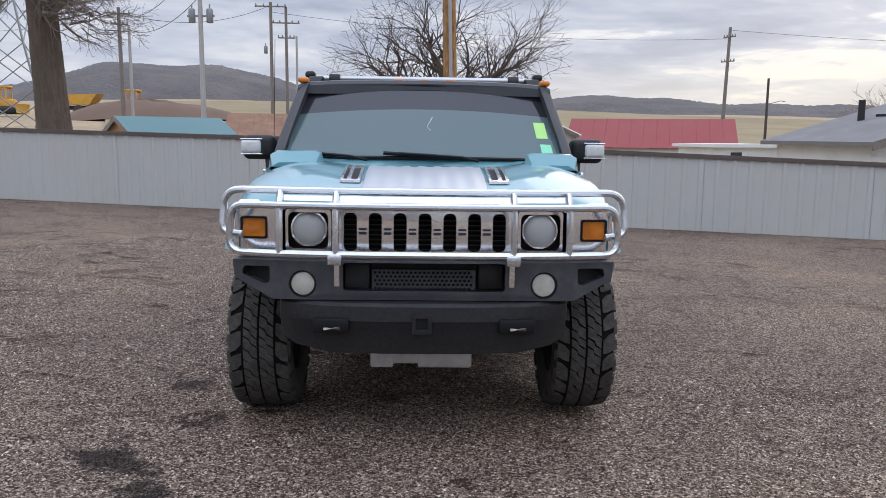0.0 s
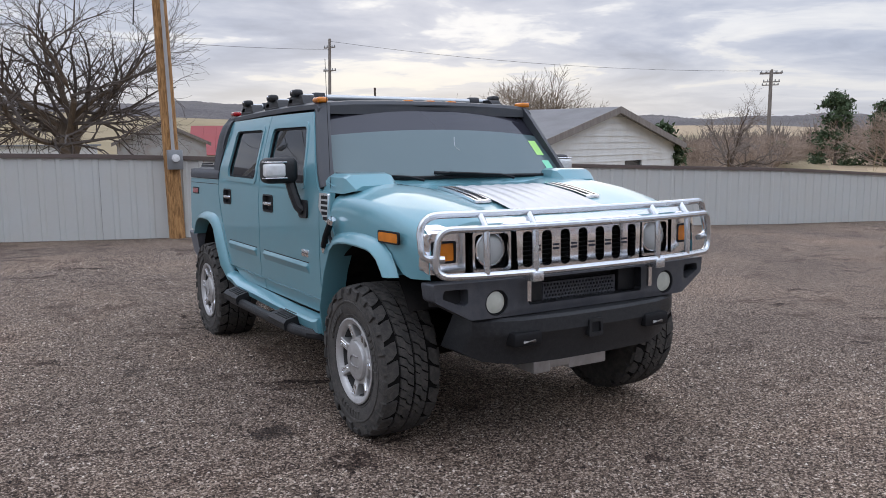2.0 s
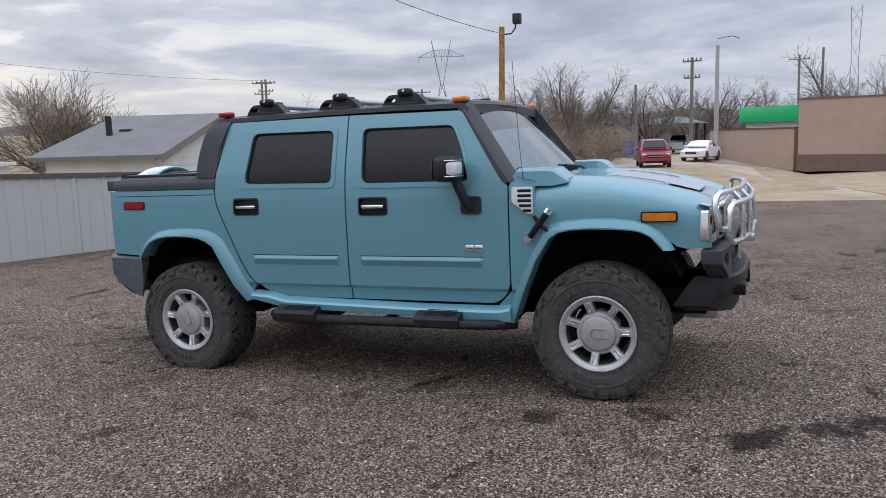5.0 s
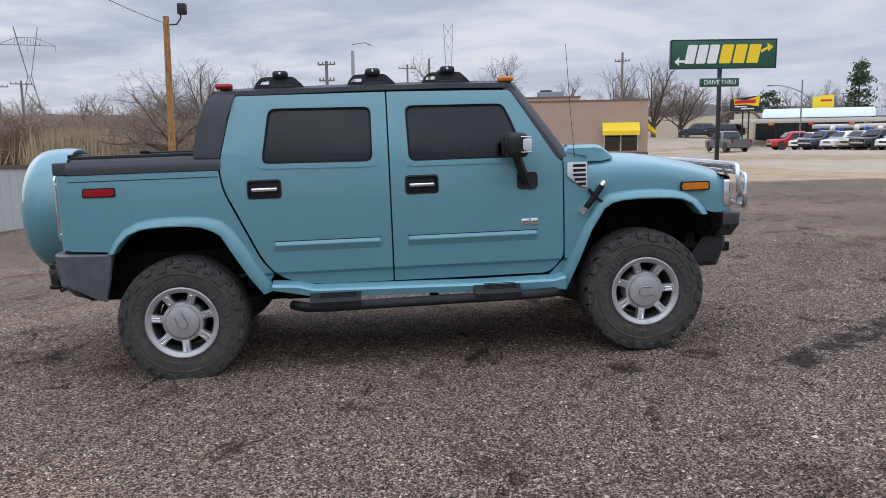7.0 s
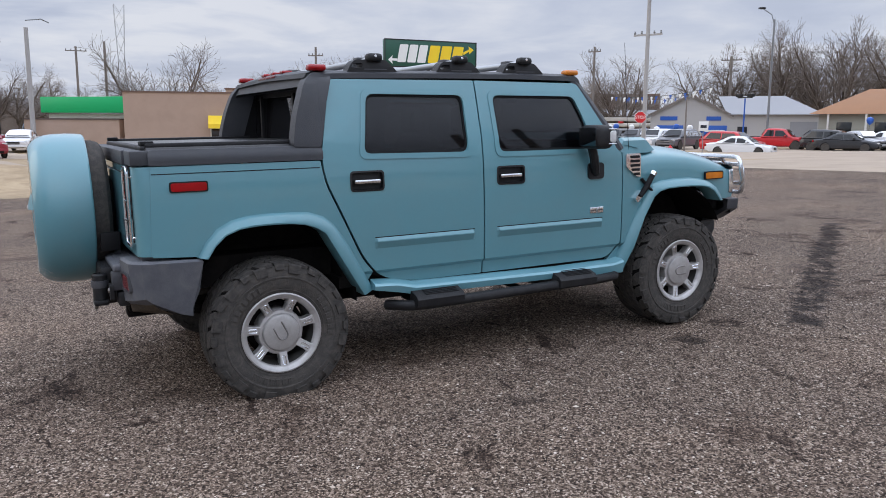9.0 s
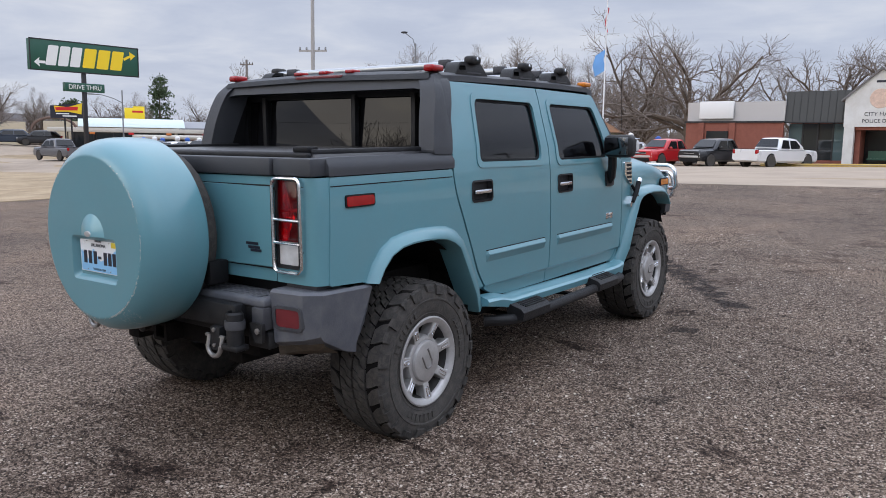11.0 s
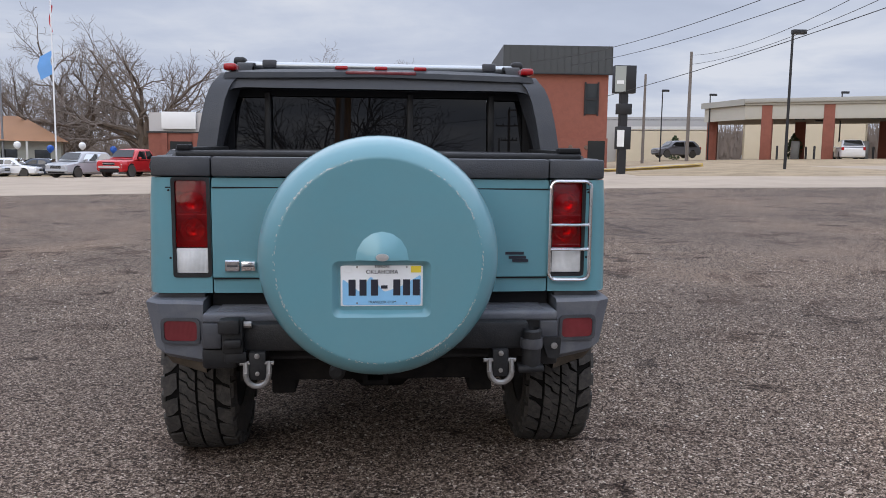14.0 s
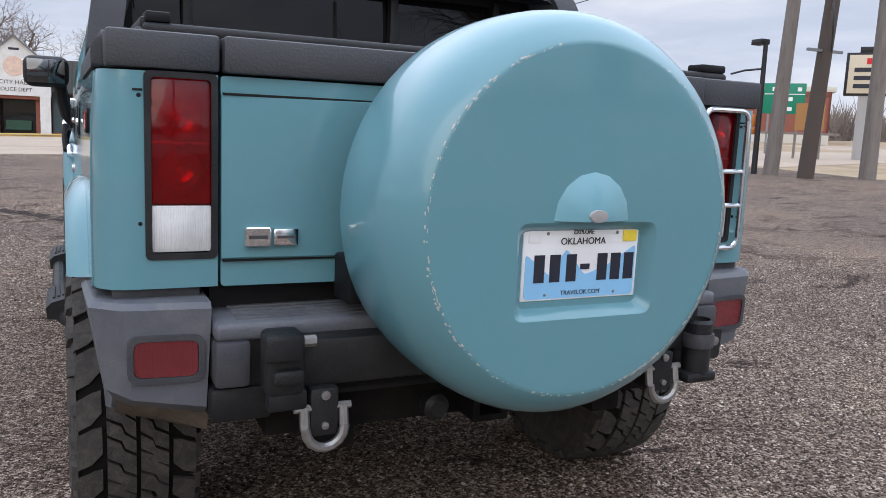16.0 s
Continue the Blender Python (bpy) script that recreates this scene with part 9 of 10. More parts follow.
# grey metal workshop with blue signs
gb = gable_house("grey_workshop", facing(59.3, -46.2, 54.1, -51.8, -0.75), 0.01 + 7.7, 13, 3.3, 1.95, GREYSHEET, GREYROOF, "grey metal workshop with blue window signs", "workshop", 0.3, boards=False)
gb.matrix_basis = facing(59.3, -46.2, 54.1, -51.8, -0.75) @ Matrix.Translation((3.85, 0, 0))
ws = block("grey_shed", facing(54.1, -51.8, 47.9, -57.3, -0.75), 8.4, 8, 3.35, GREYSHEET, "long grey metal side wing with doors", "workshop")
part("wing_roof", loft(bmesh.new(), [[(-0.2, -0.4, 3.3), (8.7, -0.4, 3.3)], [(-1.5, 5, 5.25), (5.0, 5, 5.25)]]), GREYROOF, ws)
for u0, u1, z1 in ((0.8, 1.7, 2.1), (3.6, 4.4, 2.0), (5.6, 8.0, 2.6)):
    part("door", boxes(((u0, -0.04, 0), (u1, 0.0, z1))), GREYROOF if u0 > 3 else DARKGLASS, ws)
for u0, u1 in ((-3.2, -0.6), (1.3, 3.6)):
    part("window_sign", boxes(((u0, -0.05, 1.1), (u1, 0.0, 2.2)), bevel=0.01), SIGNBLUE, gb)
    part("window_sign_bar", boxes(((u0 + 0.2, -0.06, 1.55), (u1 - 0.2, -0.05, 1.75))), SIGNWHITE, gb)
    part("wall_sign", boxes(((u0 + 0.3, -0.05, 2.7), (u1 - 0.6, 0.0, 3.1))), SIGNBLUE, gb)
tp = pole("floodlight_post", 50.5, -50.0, 4.0, 0.09, SIGNBLUE, "blue post with two floodlights on a beam", "lamp post")
part("beam", boxes(((-0.9, -0.05, 4.9), (0.9, 0.05, 5.0))), BLACKSTEEL, tp)
part("floodlight", boxes(((-1.0, -0.2, 5.0), (-0.4, 0.2, 5.3)), bevel=0.04), BLACKSTEEL, tp)
part("floodlight", boxes(((0.4, -0.2, 5.0), (1.0, 0.2, 5.3)), bevel=0.04), BLACKSTEEL, tp)

# orange-roofed office
og = block("orange_roof_office", facing(43.4, -51.5, 29.5, -57.2, -0.4), 15, 9, 3.0, surface("sage_siding", (0.34, 0.35, 0.31), 0.8, 0, 0.1, 0.8, 14, 0.1), "sage green office with an orange-brown shingle roof", "office")
part("hip_roof", loft(bmesh.new(), [[(-0.6, -0.8, 2.9), (15.6, -0.8, 2.9), (15.6, 9.6, 2.9), (-0.6, 9.6, 2.9)], [(3.0, 3.6, 5.1), (12.0, 3.6, 5.1), (12.0, 5.4, 5.1), (3.0, 5.4, 5.1)]], close_u=True, caps=True), ORANGEROOF, og)
for u in (1.5, 4.5, 7.5, 10.5, 13.0):
    part("window", boxes(((u, -0.03, 0.9), (u + 1.2, 0.03, 2.2)), bevel=0.01), DARKGLASS, og)
    part("porch_post", boxes(((u - 0.6, -0.75, 0), (u - 0.45, -0.6, 2.9))), WHITEWALL, og)

# ---- south side: brick hall, bank, signs ----
def mansard(th, x0, x1, y, z0, z1, rib=0.45, lean=0.25):
    bm = loft(bmesh.new(), [[(x, y, z0), (x, y + lean, z1), (x, y + lean + 0.2, z1), (x, y + 0.3, z0)] for x in (x0, x1)], close_u=True, caps=True)
    ob = part("mansard", bm, DARKMANSARD, th)
    n = max(2, int(abs(x1 - x0) / rib))
    for i in range(n + 1):
        x = x0 + (x1 - x0) * i / n
        part("standing_seam", loft(bmesh.new(), [[(x - 0.025, y - 0.045 + t * lean, z), (x + 0.025, y - 0.045 + t * lean, z), (x + 0.025, y + t * lean, z), (x - 0.025, y + t * lean, z)] for z, t in ((z0, 0), (z1, 1))], close_u=True, caps=True), DARKMANSARD, ob)
    part("mansard_trim", boxes(((min(x0, x1) - 0.05, y - 0.08, z0 - 0.08), (max(x0, x1) + 0.05, y + 0.1, z0))), BLACKSTEEL, ob)
    return ob


# local frame: x runs west (world -x), y runs south (world -y)
HALL = Matrix.Translation((19.5, -47.6, 0.30)) @ Matrix.Rotation(radians(180), 4, "Z") @ Matrix.Rotation(radians(-1.0), 4, "Z")
hall = thing("city_hall", HALL, "low red brick city hall with dark metal mansard roof", "city hall")
part("wing_wall", boxes(((0.4, 0.3, 0), (7.4, 0.6, 2.85))), REDBRICK, hall)
part("wing_roof_band", boxes(((0.4, 0.5, 2.85), (7.4, 0.7, 4.3))), surface("pale_roof_band", (0.52, 0.50, 0.48), 0.7, 0, 0.1, 0.6, 12, 0.05), hall)
part("wing_coping", boxes(((0.3, 0.2, 2.8), (7.4, 0.75, 2.92))), BLACKSTEEL, hall)
part("wing_sign", boxes(((1.4, 0.2, 3.1), (3.9, 0.4, 4.35)), bevel=0.02), SIGNWHITE, hall)
part("wing_door", boxes(((2.0, 0.2, 0), (3.6, 0.32, 2.2))), DARKGLASS, hall)
part("wing_end", boxes(((0.4, 0.7, 0), (0.7, 9.0, 4.2))), REDBRICK, hall)
for u in (1.6, 3.9):
    part("wing_pier", boxes(((u - 0.2, 0.15, 0), (u + 0.2, 0.3, 2.8))), REDBRICK, hall)
part("hall_core", boxes(((7.4, 2.0, 0), (29.6, 12.0, 5.0))), REDBRICK, hall)
# glazed bay, gable porch, glazed bay, brick
def glazing(u0, u1, n, z0=0.25, z1=2.75):
    for i in range(n):
        a, b = u0 + (u1 - u0) * i / n, u0 + (u1 - u0) * (i + 1) / n
        part("window_pane", boxes(((a + 0.04, 1.25, z0), (b - 0.04, 1.27, z1))), DARKGLASS if i % 3 else GLASS_FRONT, hall)
        part("mullion", boxes(((b - 0.05, 1.2, z0 - 0.05), (b + 0.05, 1.32, z1 + 0.05))), BLACKSTEEL, hall)
    part("sill_band", boxes(((u0, 1.2, 0), (u1, 1.35, z0))), REDBRICK, hall)
    part("dark_room", boxes(((u0, 1.9, 0), (u1, 1.95, z1))), CREAM, hall)


glazing(7.5, 11.4, 4)
mansard(hall, 7.4, 11.5, 0.6, 2.85, 4.95)
glazing(15.4, 19.3, 5)
mansard(hall, 15.3, 29.5, 0.6, 2.85, 4.95)
part("brick_wall", boxes(((19.3, 1.2, 0), (24.0, 1.5, 2.85))), REDBRICK, hall)
glazing(24.0, 26.3, 2, 1.2)
glazing(26.7, 29.2, 2, 1.2)
for u in (19.4, 24.1, 26.5, 29.3):
    part("brick_pier", boxes(((u - 0.2, 0.75, 0), (u + 0.2, 1.4, 2.85))), REDBRICK, hall)
for u in (20.6, 21.6, 22.6):
    part("wall_medallion", lathe(bmesh.new(), [(0.17, 0), (0.15, 0.04), (0.0005, 0.05)], 14, pose(u, 1.2, 2.3, 90, 0, 0)), BROWNBRICK, hall)
gw = panel([(11.4, 2.5), (15.5, 2.5), (15.5, 4.35), (13.45, 6.2), (11.4, 4.35)], [], lambda u, v: (u, -0.4, v), (0, 0.25, 0))
gab = part("porch_gable", gw, WHITEWALL, hall)
part("porch_post", boxes(((11.45, -0.4, 0), (12.05, 0.0, 2.5))), WHITEWALL, hall)
part("porch_post", boxes(((14.85, -0.4, 0), (15.45, 0.0, 2.5))), WHITEWALL, hall)
for s in (-1, 1):
    part("porch_roof", loft(bmesh.new(), [[(13.45, y, 6.28), (13.45 + s * 2.25, y, 4.25), (13.45 + s * 2.25, y, 4.13), (13.45, y, 6.14)] for y in (-0.6, 4.0)], close_u=True, caps=True), SHINGLE, hall)
part("porch_door", boxes(((12.3, 1.6, 0), (14.6, 1.65, 2.4))), DARKGLASS, hall)
part("porch_lintel", boxes(((12.05, -0.2, 2.3), (14.85, 1.6, 2.5))), REDBRICK, hall)
for u0 in (12.05, 14.55):
    part("porch_side", boxes(((u0, 0.2, 0), (u0 + 0.3, 1.6, 2.4))), REDBRICK, hall)
letters("gable_text", "CITY HALL", 0.36, INK, gab, pose(13.45, -0.405, 3.30, 90, 0, 0), 0.01)
letters("gable_text", "POLICE DEPT", 0.33, INK, gab, pose(13.45, -0.405, 2.86, 90, 0, 0), 0.01)
part("gable_seal", lathe(bmesh.new(), [(0.62, 0), (0.6, 0.02), (0.0005, 0.025)], 32, pose(13.45, -0.40, 4.30, 90, 0, 0)), surface("faded_seal", (0.64, 0.47, 0.38), 0.7, 0, 0.45, 6, 20, 0.05), hall)
part("gable_mark", boxes(((13.15, -0.42, 5.30), (13.75, -0.40, 5.44))), INK, hall)
part("bench", boxes(((12.7, 0.8, 0.35), (14.2, 1.2, 0.45)), ((12.7, 1.15, 0.45), (14.2, 1.22, 0.95))), SIGNGREEN, hall)
# two-storey end block
part("tower_wall", boxes(((27.0, 1.6, 2.8), (34.6, 1.9, 7.9))), REDBRICK, hall)
part("tower_base", boxes(((29.5, 1.2, 0), (34.6, 1.6, 2.9))), REDBRICK, hall)
part("tower_side", boxes(((27.0, 1.9, 2.8), (27.3, 14, 7.9))), REDBRICK, hall)
part("tower_side", boxes(((34.3, 1.9, 0), (34.6, 14, 7.9))), REDBRICK, hall)
part("tower_top", boxes(((27.0, 1.9, 7.8), (34.6, 14, 7.9))), SHINGLE, hall)
mansard(hall, 26.6, 34.8, 1.3, 7.7, 9.75, 0.5, 0.12)
part("mansard_side", boxes(((26.6, 1.6, 7.7), (26.75, 14, 9.75))), DARKMANSARD, hall)
part("ledge", boxes(((25.5, 0.6, 5.0), (29.6, 2.0, 5.3))), CANOPYWHITE, hall)
wn = part("tower_window", boxes(((32.9, 1.55, 4.7), (33.8, 1.6, 7.0))), DARKGLASS, hall)
part("window_bar", boxes(((32.85, 1.5, 5.75), (33.85, 1.58, 5.9)), ((32.8, 1.5, 4.6), (32.92, 1.6, 7.1)), ((33.78, 1.5, 4.6), (33.9, 1.6, 7.1))), BLACKSTEEL, hall)
for u in (30.6, 31.8, 33.0):
    part("wall_medallion", lathe(bmesh.new(), [(0.17, 0), (0.15, 0.04), (0.0005, 0.05)], 14, pose(u, 1.2, 2.2, 90, 0, 0)), BROWNBRICK, hall)
part("end_glass", boxes(((33.1, 1.15, 0.3), (34.4, 1.2, 2.7))), DARKGLASS, hall)
# yellow kerb and walk in front
tagged(draped("pavement", [(24, -43.2), (-20, -41.6), (-20, -46.5), (12, -48.5), (22, -47.5)], CONCRETE, 0.10, 6.0), "concrete walk in front of the brick hall", "pavement", kind="structure")
kb = thing("kerb", Matrix(), "worn yellow-painted kerb along the walk", "kerb", kind="structure")
for i in range(14):
    x0, x1 = 12 - i * 2.3, 12 - (i + 1) * 2.3 + 0.02
    ya, yb = -42.9 + (12 - x0) * 0.03, -42.9 + (12 - x1) * 0.03
    sec = lambda x, y: [(x, y + 0.12, gz(x, y) - 0.05), (x, y + 0.10, gz(x, y) + 0.16), (x, y - 0.12, gz(x, y) + 0.17), (x, y - 0.15, gz(x, y) - 0.05)]
    part("kerb_stone", loft(bmesh.new(), [sec(x0, ya), sec(x1, yb)], close_u=True, caps=True), KERBYELLOW, kb)


def tuft(name, x, y, h, w, n, mat, label, cat, seed, plume=None, base=None):
    """A clump of arching blades."""
    rg = random.Random(seed)
    th = thing(name, Matrix.Translation((x, y, gz(x, y) if base is None else base)), label, cat)
    v, f = [], []
    for i in range(n):
        a, o = rg.uniform(0, 2 * math.pi), math.sqrt(rg.random()) * w
        l = h * rg.uniform(0.65, 1.0) * math.sqrt(max(0.05, 1 - 0.75 * (o / w) ** 2))
        d = Vector((math.cos(a), math.sin(a), 0))
        b = rg.uniform(0, math.pi)
        s = Vector((math.cos(b), math.sin(b), 0)) * 0.035
        p = [d * o * 0.45, d * o * 0.85 + Vector((0, 0, l)), d * (o * 1.02 + 0.15) + Vector((rg.gauss(0, 0.08), rg.gauss(0, 0.08), l * rg.uniform(0.55, 0.9)))]
        i0 = len(v)
        v += [p[0] - s, p[0] + s, p[1] - s, p[1] + s, p[2]]
        f += [(i0, i0 + 1, i0 + 3, i0 + 2), (i0 + 2, i0 + 3, i0 + 4)]
    me = bpy.data.meshes.new("blades")
    me.from_pydata(v, [], f)
    part_me("blades", me, mat, th, smooth=False)
    if plume:
        bm = bmesh.new()
        for i in range(15):
            a, o = rg.uniform(0, 2 * math.pi), rg.uniform(0, 0.6) * w
            d = Vector((math.cos(a), math.sin(a), 0))
            c = d * o + Vector((0, 0, h * rg.uniform(0.72, 1.02)))
            tube(bm, [c, c + d * 0.05 + Vector((0, 0, 0.2)), c + d * 0.16 + Vector((0, 0, 0.42))], 0.06, 5, radii=[0.03, 0.065, 0.01])
        part("plumes", bm, plume, th)
    return th


PAMPAS = surface("pampas_blades", (0.25, 0.225, 0.12), 0.9, 0, 0.4, 1.2, 10, 0.1)
PLUME = surface("pampas_plume", (0.46, 0.38, 0.29), 0.95, 0, 0.2, 2, 10, 0.2)
tuft("pampas_grass", -5.2, -43.7, 1.75, 1.6, 2600, PAMPAS, "large pampas grass clump with pale plumes by the hall", "ornamental grass", 1, PLUME, 0.62)
tuft("pampas_grass", -8.2, -43.4, 1.9, 1.8, 2600, PAMPAS, "large pampas grass clump with pale plumes by the hall", "ornamental grass", 2, PLUME, 0.68)
for i, x in enumerate((-2.0, 0.6, -11.2, -13.0)):
    tuft("dry_shrub", x, -45.2, 0.6, 0.6, 160, REED, "small dry tan shrub against the brick wall", "shrub", 5 + i, None, 0.42)
for i, (x, y) in enumerate(((-8.05, -42.1), (-10.7, -41.8))):
    sgn = thing("small_sign", Matrix.Translation((x, y, 0.5)) @ Matrix.Rotation(radians(180), 4, "Z"), "small yellow sign on a post by the kerb", "sign", "small yellow signs")
    part("post", boxes(((-0.04, 0, 0), (0.04, 0.05, 1.2))), OLDWOOD, sgn)
    part("plate", boxes(((-0.22, -0.02, 0.95), (0.22, 0.0, 1.55)), bevel=0.01), SIGNYELLOW, sgn)
    part("plate_bar", boxes(((-0.1, -0.025, 1.15), (0.1, -0.02, 1.35))), INK, sgn)
fl = pole("flagpole", 24.5, -44.9, 12.2, 0.06, WHITE, "white flagpole with two limp flags", "flagpole")
part("flag", loft(bmesh.new(), [[(0.05 + 0.1 * math.sin(z * 3), -0.12 * t, z) for t in (0, 0.5, 1, 2)] for z in np.linspace(10.2, 12.0, 8)]), SIGNRED, fl)
part("flag", loft(bmesh.new(), [[(0.05 + 0.35 * t + 0.1 * math.sin(z * 4), -0.1 * t, z - 0.15 * t) for t in (0, 0.5, 1, 2, 3)] for z in np.linspace(7.4, 9.0, 8)]), surface("pale_blue_flag", (0.15, 0.36, 0.72), 0.8, 0, 0.1, 2, 20, 0.05), fl)

# pylon sign of the bank
bs = thing("pylon_sign", Matrix.Translation((-12.5, -33.9, 0.55)) @ Matrix.Rotation(radians(180), 4, "Z"), "dark pylon sign with a grey panel", "sign")
part("column", boxes(((-0.22, 0, 0), (0.22, 0.4, 5.0))), BLACKSTEEL, bs)
part("head", boxes(((-0.62, -0.1, 4.8), (0.62, 0.5, 6.35)), bevel=0.02), BLACKSTEEL, bs)
part("panel_face", boxes(((-0.60, -0.13, 4.86), (0.02, -0.1, 6.3))), surface("grey_sign_panel", (0.34, 0.36, 0.33), 0.5, 0, 0.1, 1, 20, 0.02), bs)
part("panel_face", boxes(((-0.5, -0.142, 5.3), (-0.1, -0.131, 5.5))), SIGNWHITE, bs)
for z0 in (3.3, 1.6):
    part("side_box", boxes(((-0.42, -0.05, z0 + (0.3 if z0 > 3 else 0)), (0.45, 0.3, z0 + (0.9 if z0 > 3 else 1.3))), bevel=0.02), BLACKSTEEL, bs)
part("notice", boxes(((-0.36, -0.08, 1.75), (0.05, -0.05, 2.7))), SIGNWHITE, bs)

# bank drive-through
BANK = facing(-26.3, -58.9, -47.2, -47.0, 1.75)
bank = thing("bank_canopy", BANK, "bank drive-through canopy on brick columns", "canopy")
CORNICE = surface("stone_cornice", (0.40, 0.39, 0.35), 0.7, 0, 0.1, 0.8, 12, 0.05)
FASCIA = surface("pale_fascia", (0.50, 0.48, 0.42), 0.75, 0, 0.1, 0.8, 12, 0.05)
part("fascia", boxes(((3.5, -0.1, 3.55), (24.2, 0.2, 4.75)), bevel=0.03), FASCIA, bank)
part("fascia_end", loft(bmesh.new(), [[(3.5, -0.1, z), (-0.6, 4.2, z), (-0.4, 4.4, z), (3.6, 0.2, z)] for z in (3.55, 4.75)], close_u=True, caps=True), FASCIA, bank)
part("cornice", boxes(((3.45, -0.45, 4.95), (24.2, 0.25, 5.3)), ((3.5, -0.28, 4.75), (24.2, 0.25, 4.95)), bevel=0.02), CORNICE, bank)
part("cornice_end", loft(bmesh.new(), [[(3.45, -0.45, z), (-0.95, 4.2, z), (-0.4, 4.4, z), (3.6, 0.2, z)] for z in (4.78, 5.3)], close_u=True, caps=True), CORNICE, bank)
part("deck", panel([(3.5, 0.1), (24.2, 0.1), (24.2, 12), (-0.4, 12), (-0.4, 4.3)], [], lambda u, v: (u, v, 4.7), (0, 0, -0.3)), FASCIA, bank)
part("soffit", panel([(3.5, 0.1), (24.2, 0.1), (24.2, 12), (-0.4, 12), (-0.4, 4.3)], [], lambda u, v: (u, v, 3.75), (0, 0, -0.08)), surface("brown_soffit", (0.20, 0.16, 0.13), 0.8, 0, 0.1, 0.8, 12, 0.05), bank)
for u, v in ((5.3, 0.0), (10.15, 0.0), (17.5, 0.0), (0.0, 5.0), (7.5, 8.0), (14.5, 8.0), (21.0, 8.0)):
    part("brick_column", boxes(((u - 0.45, v, 0), (u + 0.45, v + 0.8, 4.6 if v == 0 else 3.7)), bevel=0.01), REDBRICK, bank)
    if v == 0:
        part("column_face", boxes(((u - 0.42, v - 0.18, 0), (u + 0.42, v - 0.002, 4.72)), bevel=0.01), REDBRICK, bank)
for u in (7.8, 13.6, 19.5):
    part("ceiling_lamp", boxes(((u - 0.4, 1.5, 3.55), (u + 0.4, 2.1, 3.66)), bevel=0.03), BLACKSTEEL, bank)
    part("ceiling_lamp", boxes(((u + 1.1, 4.5, 3.55), (u + 1.9, 5.1, 3.66)), bevel=0.03), BLACKSTEEL, bank)
for u in (7.4, 12.9, 16.2):
    part("lane_island", boxes(((u - 0.5, 3, 0), (u + 0.5, 7.5, 0.18)), bevel=0.03), CONCRETE, bank)
    part("teller_post", boxes(((u - 0.35, 4, 0.18), (u + 0.35, 4.6, 1.8)), bevel=0.06), GALV, bank)
for u, v in ((6.3, -0.5), (8.4, 2.6), (9.2, -0.6), (12.2, 2.5), (13.6, 2.5), (15.6, 2.4), (16.6, 2.4), (18.4, -0.5), (20.5, -4.5), (21.4, -4.5), (25.0, -3.0), (27.2, -5.0)):
    bo = thing("bollard", BANK @ Matrix.Translation((u, v, 0)), "short dark bollard by the bank canopy", "bollard", "bollards")
    part("tube", lathe(bmesh.new(), [(0.09, -0.1), (0.09, 1.2), (0.06, 1.27), (0.0005, 1.28)], 10), BLACKSTEEL, bo)
block("cream_annex", facing(-50.6, -74.8, -39.0, -80.4, 1.5), 12.9, -8, 5.6, CREAM, "tall plain cream building behind the bank canopy", "store")
ysn = thing("yellow_sign", facing(-62.4, -79.0, -60.5, -80.2, 2.6), "bright yellow sign far behind the bank canopy", "sign")
part("sign_face", boxes(((0, 0, 2.2), (2.2, 0.3, 4.2)), bevel=0.03), SIGNYELLOW, ysn)
part("post", boxes(((0.9, 0.0, -0.8), (1.2, 0.25, 2.2))), GALV, ysn)
# bank hall of red brick
bh = block("bank_building", facing(-55.5, -39.6, -47.0, -47.2, 1.85) @ Matrix.Rotation(0, 4, "Z"), 11.4, -12, 4.6, REDBRICK, "red brick bank with a pale cornice", "bank")
bm = boxes(((-0.3, -12.3, 4.6), (11.7, 0.3, 5.05)), bevel=0.04)
part("cornice", bm, CANOPYWHITE, bh)
part("stone_base", boxes(((-0.05, 0.0, 0), (11.45, 0.26, 1.0))), CANOPYWHITE, bh)
part("bank_window", boxes(((8.6, 0.2, 1.1), (11.2, 0.24, 2.3))), DARKGLASS, bh)
part("downpipe", boxes(((4.0, 0.2, 0.0), (4.2, 0.34, 4.5))), YELLOWCLOTH, bh)
lamp = pole("lot_lamp", -21.9, -33.5, 8.85, 0.09, BLACKSTEEL, "dark square-headed lamp post by the bank", "lamp post")
part("lamp_head", boxes(((-0.75, -0.16, 8.35 - 0.3), (0.05, 0.16, 8.6 - 0.3)), bevel=0.03), BLACKSTEEL, lamp)
for x, y, z in ((-23.5, -62, 8.2), (-38.6, -58.5, 8.0), (-28.0, -62.0, 7.9)):
    l2 = pole("lot_lamp", x, y, z, 0.07, BLACKSTEEL, "dark square-headed lamp post behind the bank", "lamp post")
    part("lamp_head", boxes(((-0.6, -0.14, z - gz(x, y) + 0.1), (0.05, 0.14, z - gz(x, y) + 0.3)), bevel=0.03), BLACKSTEEL, l2)
pole("utility_pole", -25.1, -59.3, 11.3, 0.17, OLDWOOD, "weathered utility pole by the bank", group="utility poles")
pole("utility_pole", -21.4, -60.5, 9.4, 0.15, OLDWOOD, "weathered utility pole behind the pylon sign", group="utility poles")
block("tan_store", facing(-34.5, -77.0, -24.0, -80.5, 1.4) @ Matrix.Translation((0, 0, 0)), 11, -8, 4.1, CREAM, "long cream store behind the bank", "store")
part("white_cornice", boxes(((-0.2, 0.0, 3.85), (11.2, 0.25, 4.2))), WHITEWALL, bpy.data.objects["tan_store"])
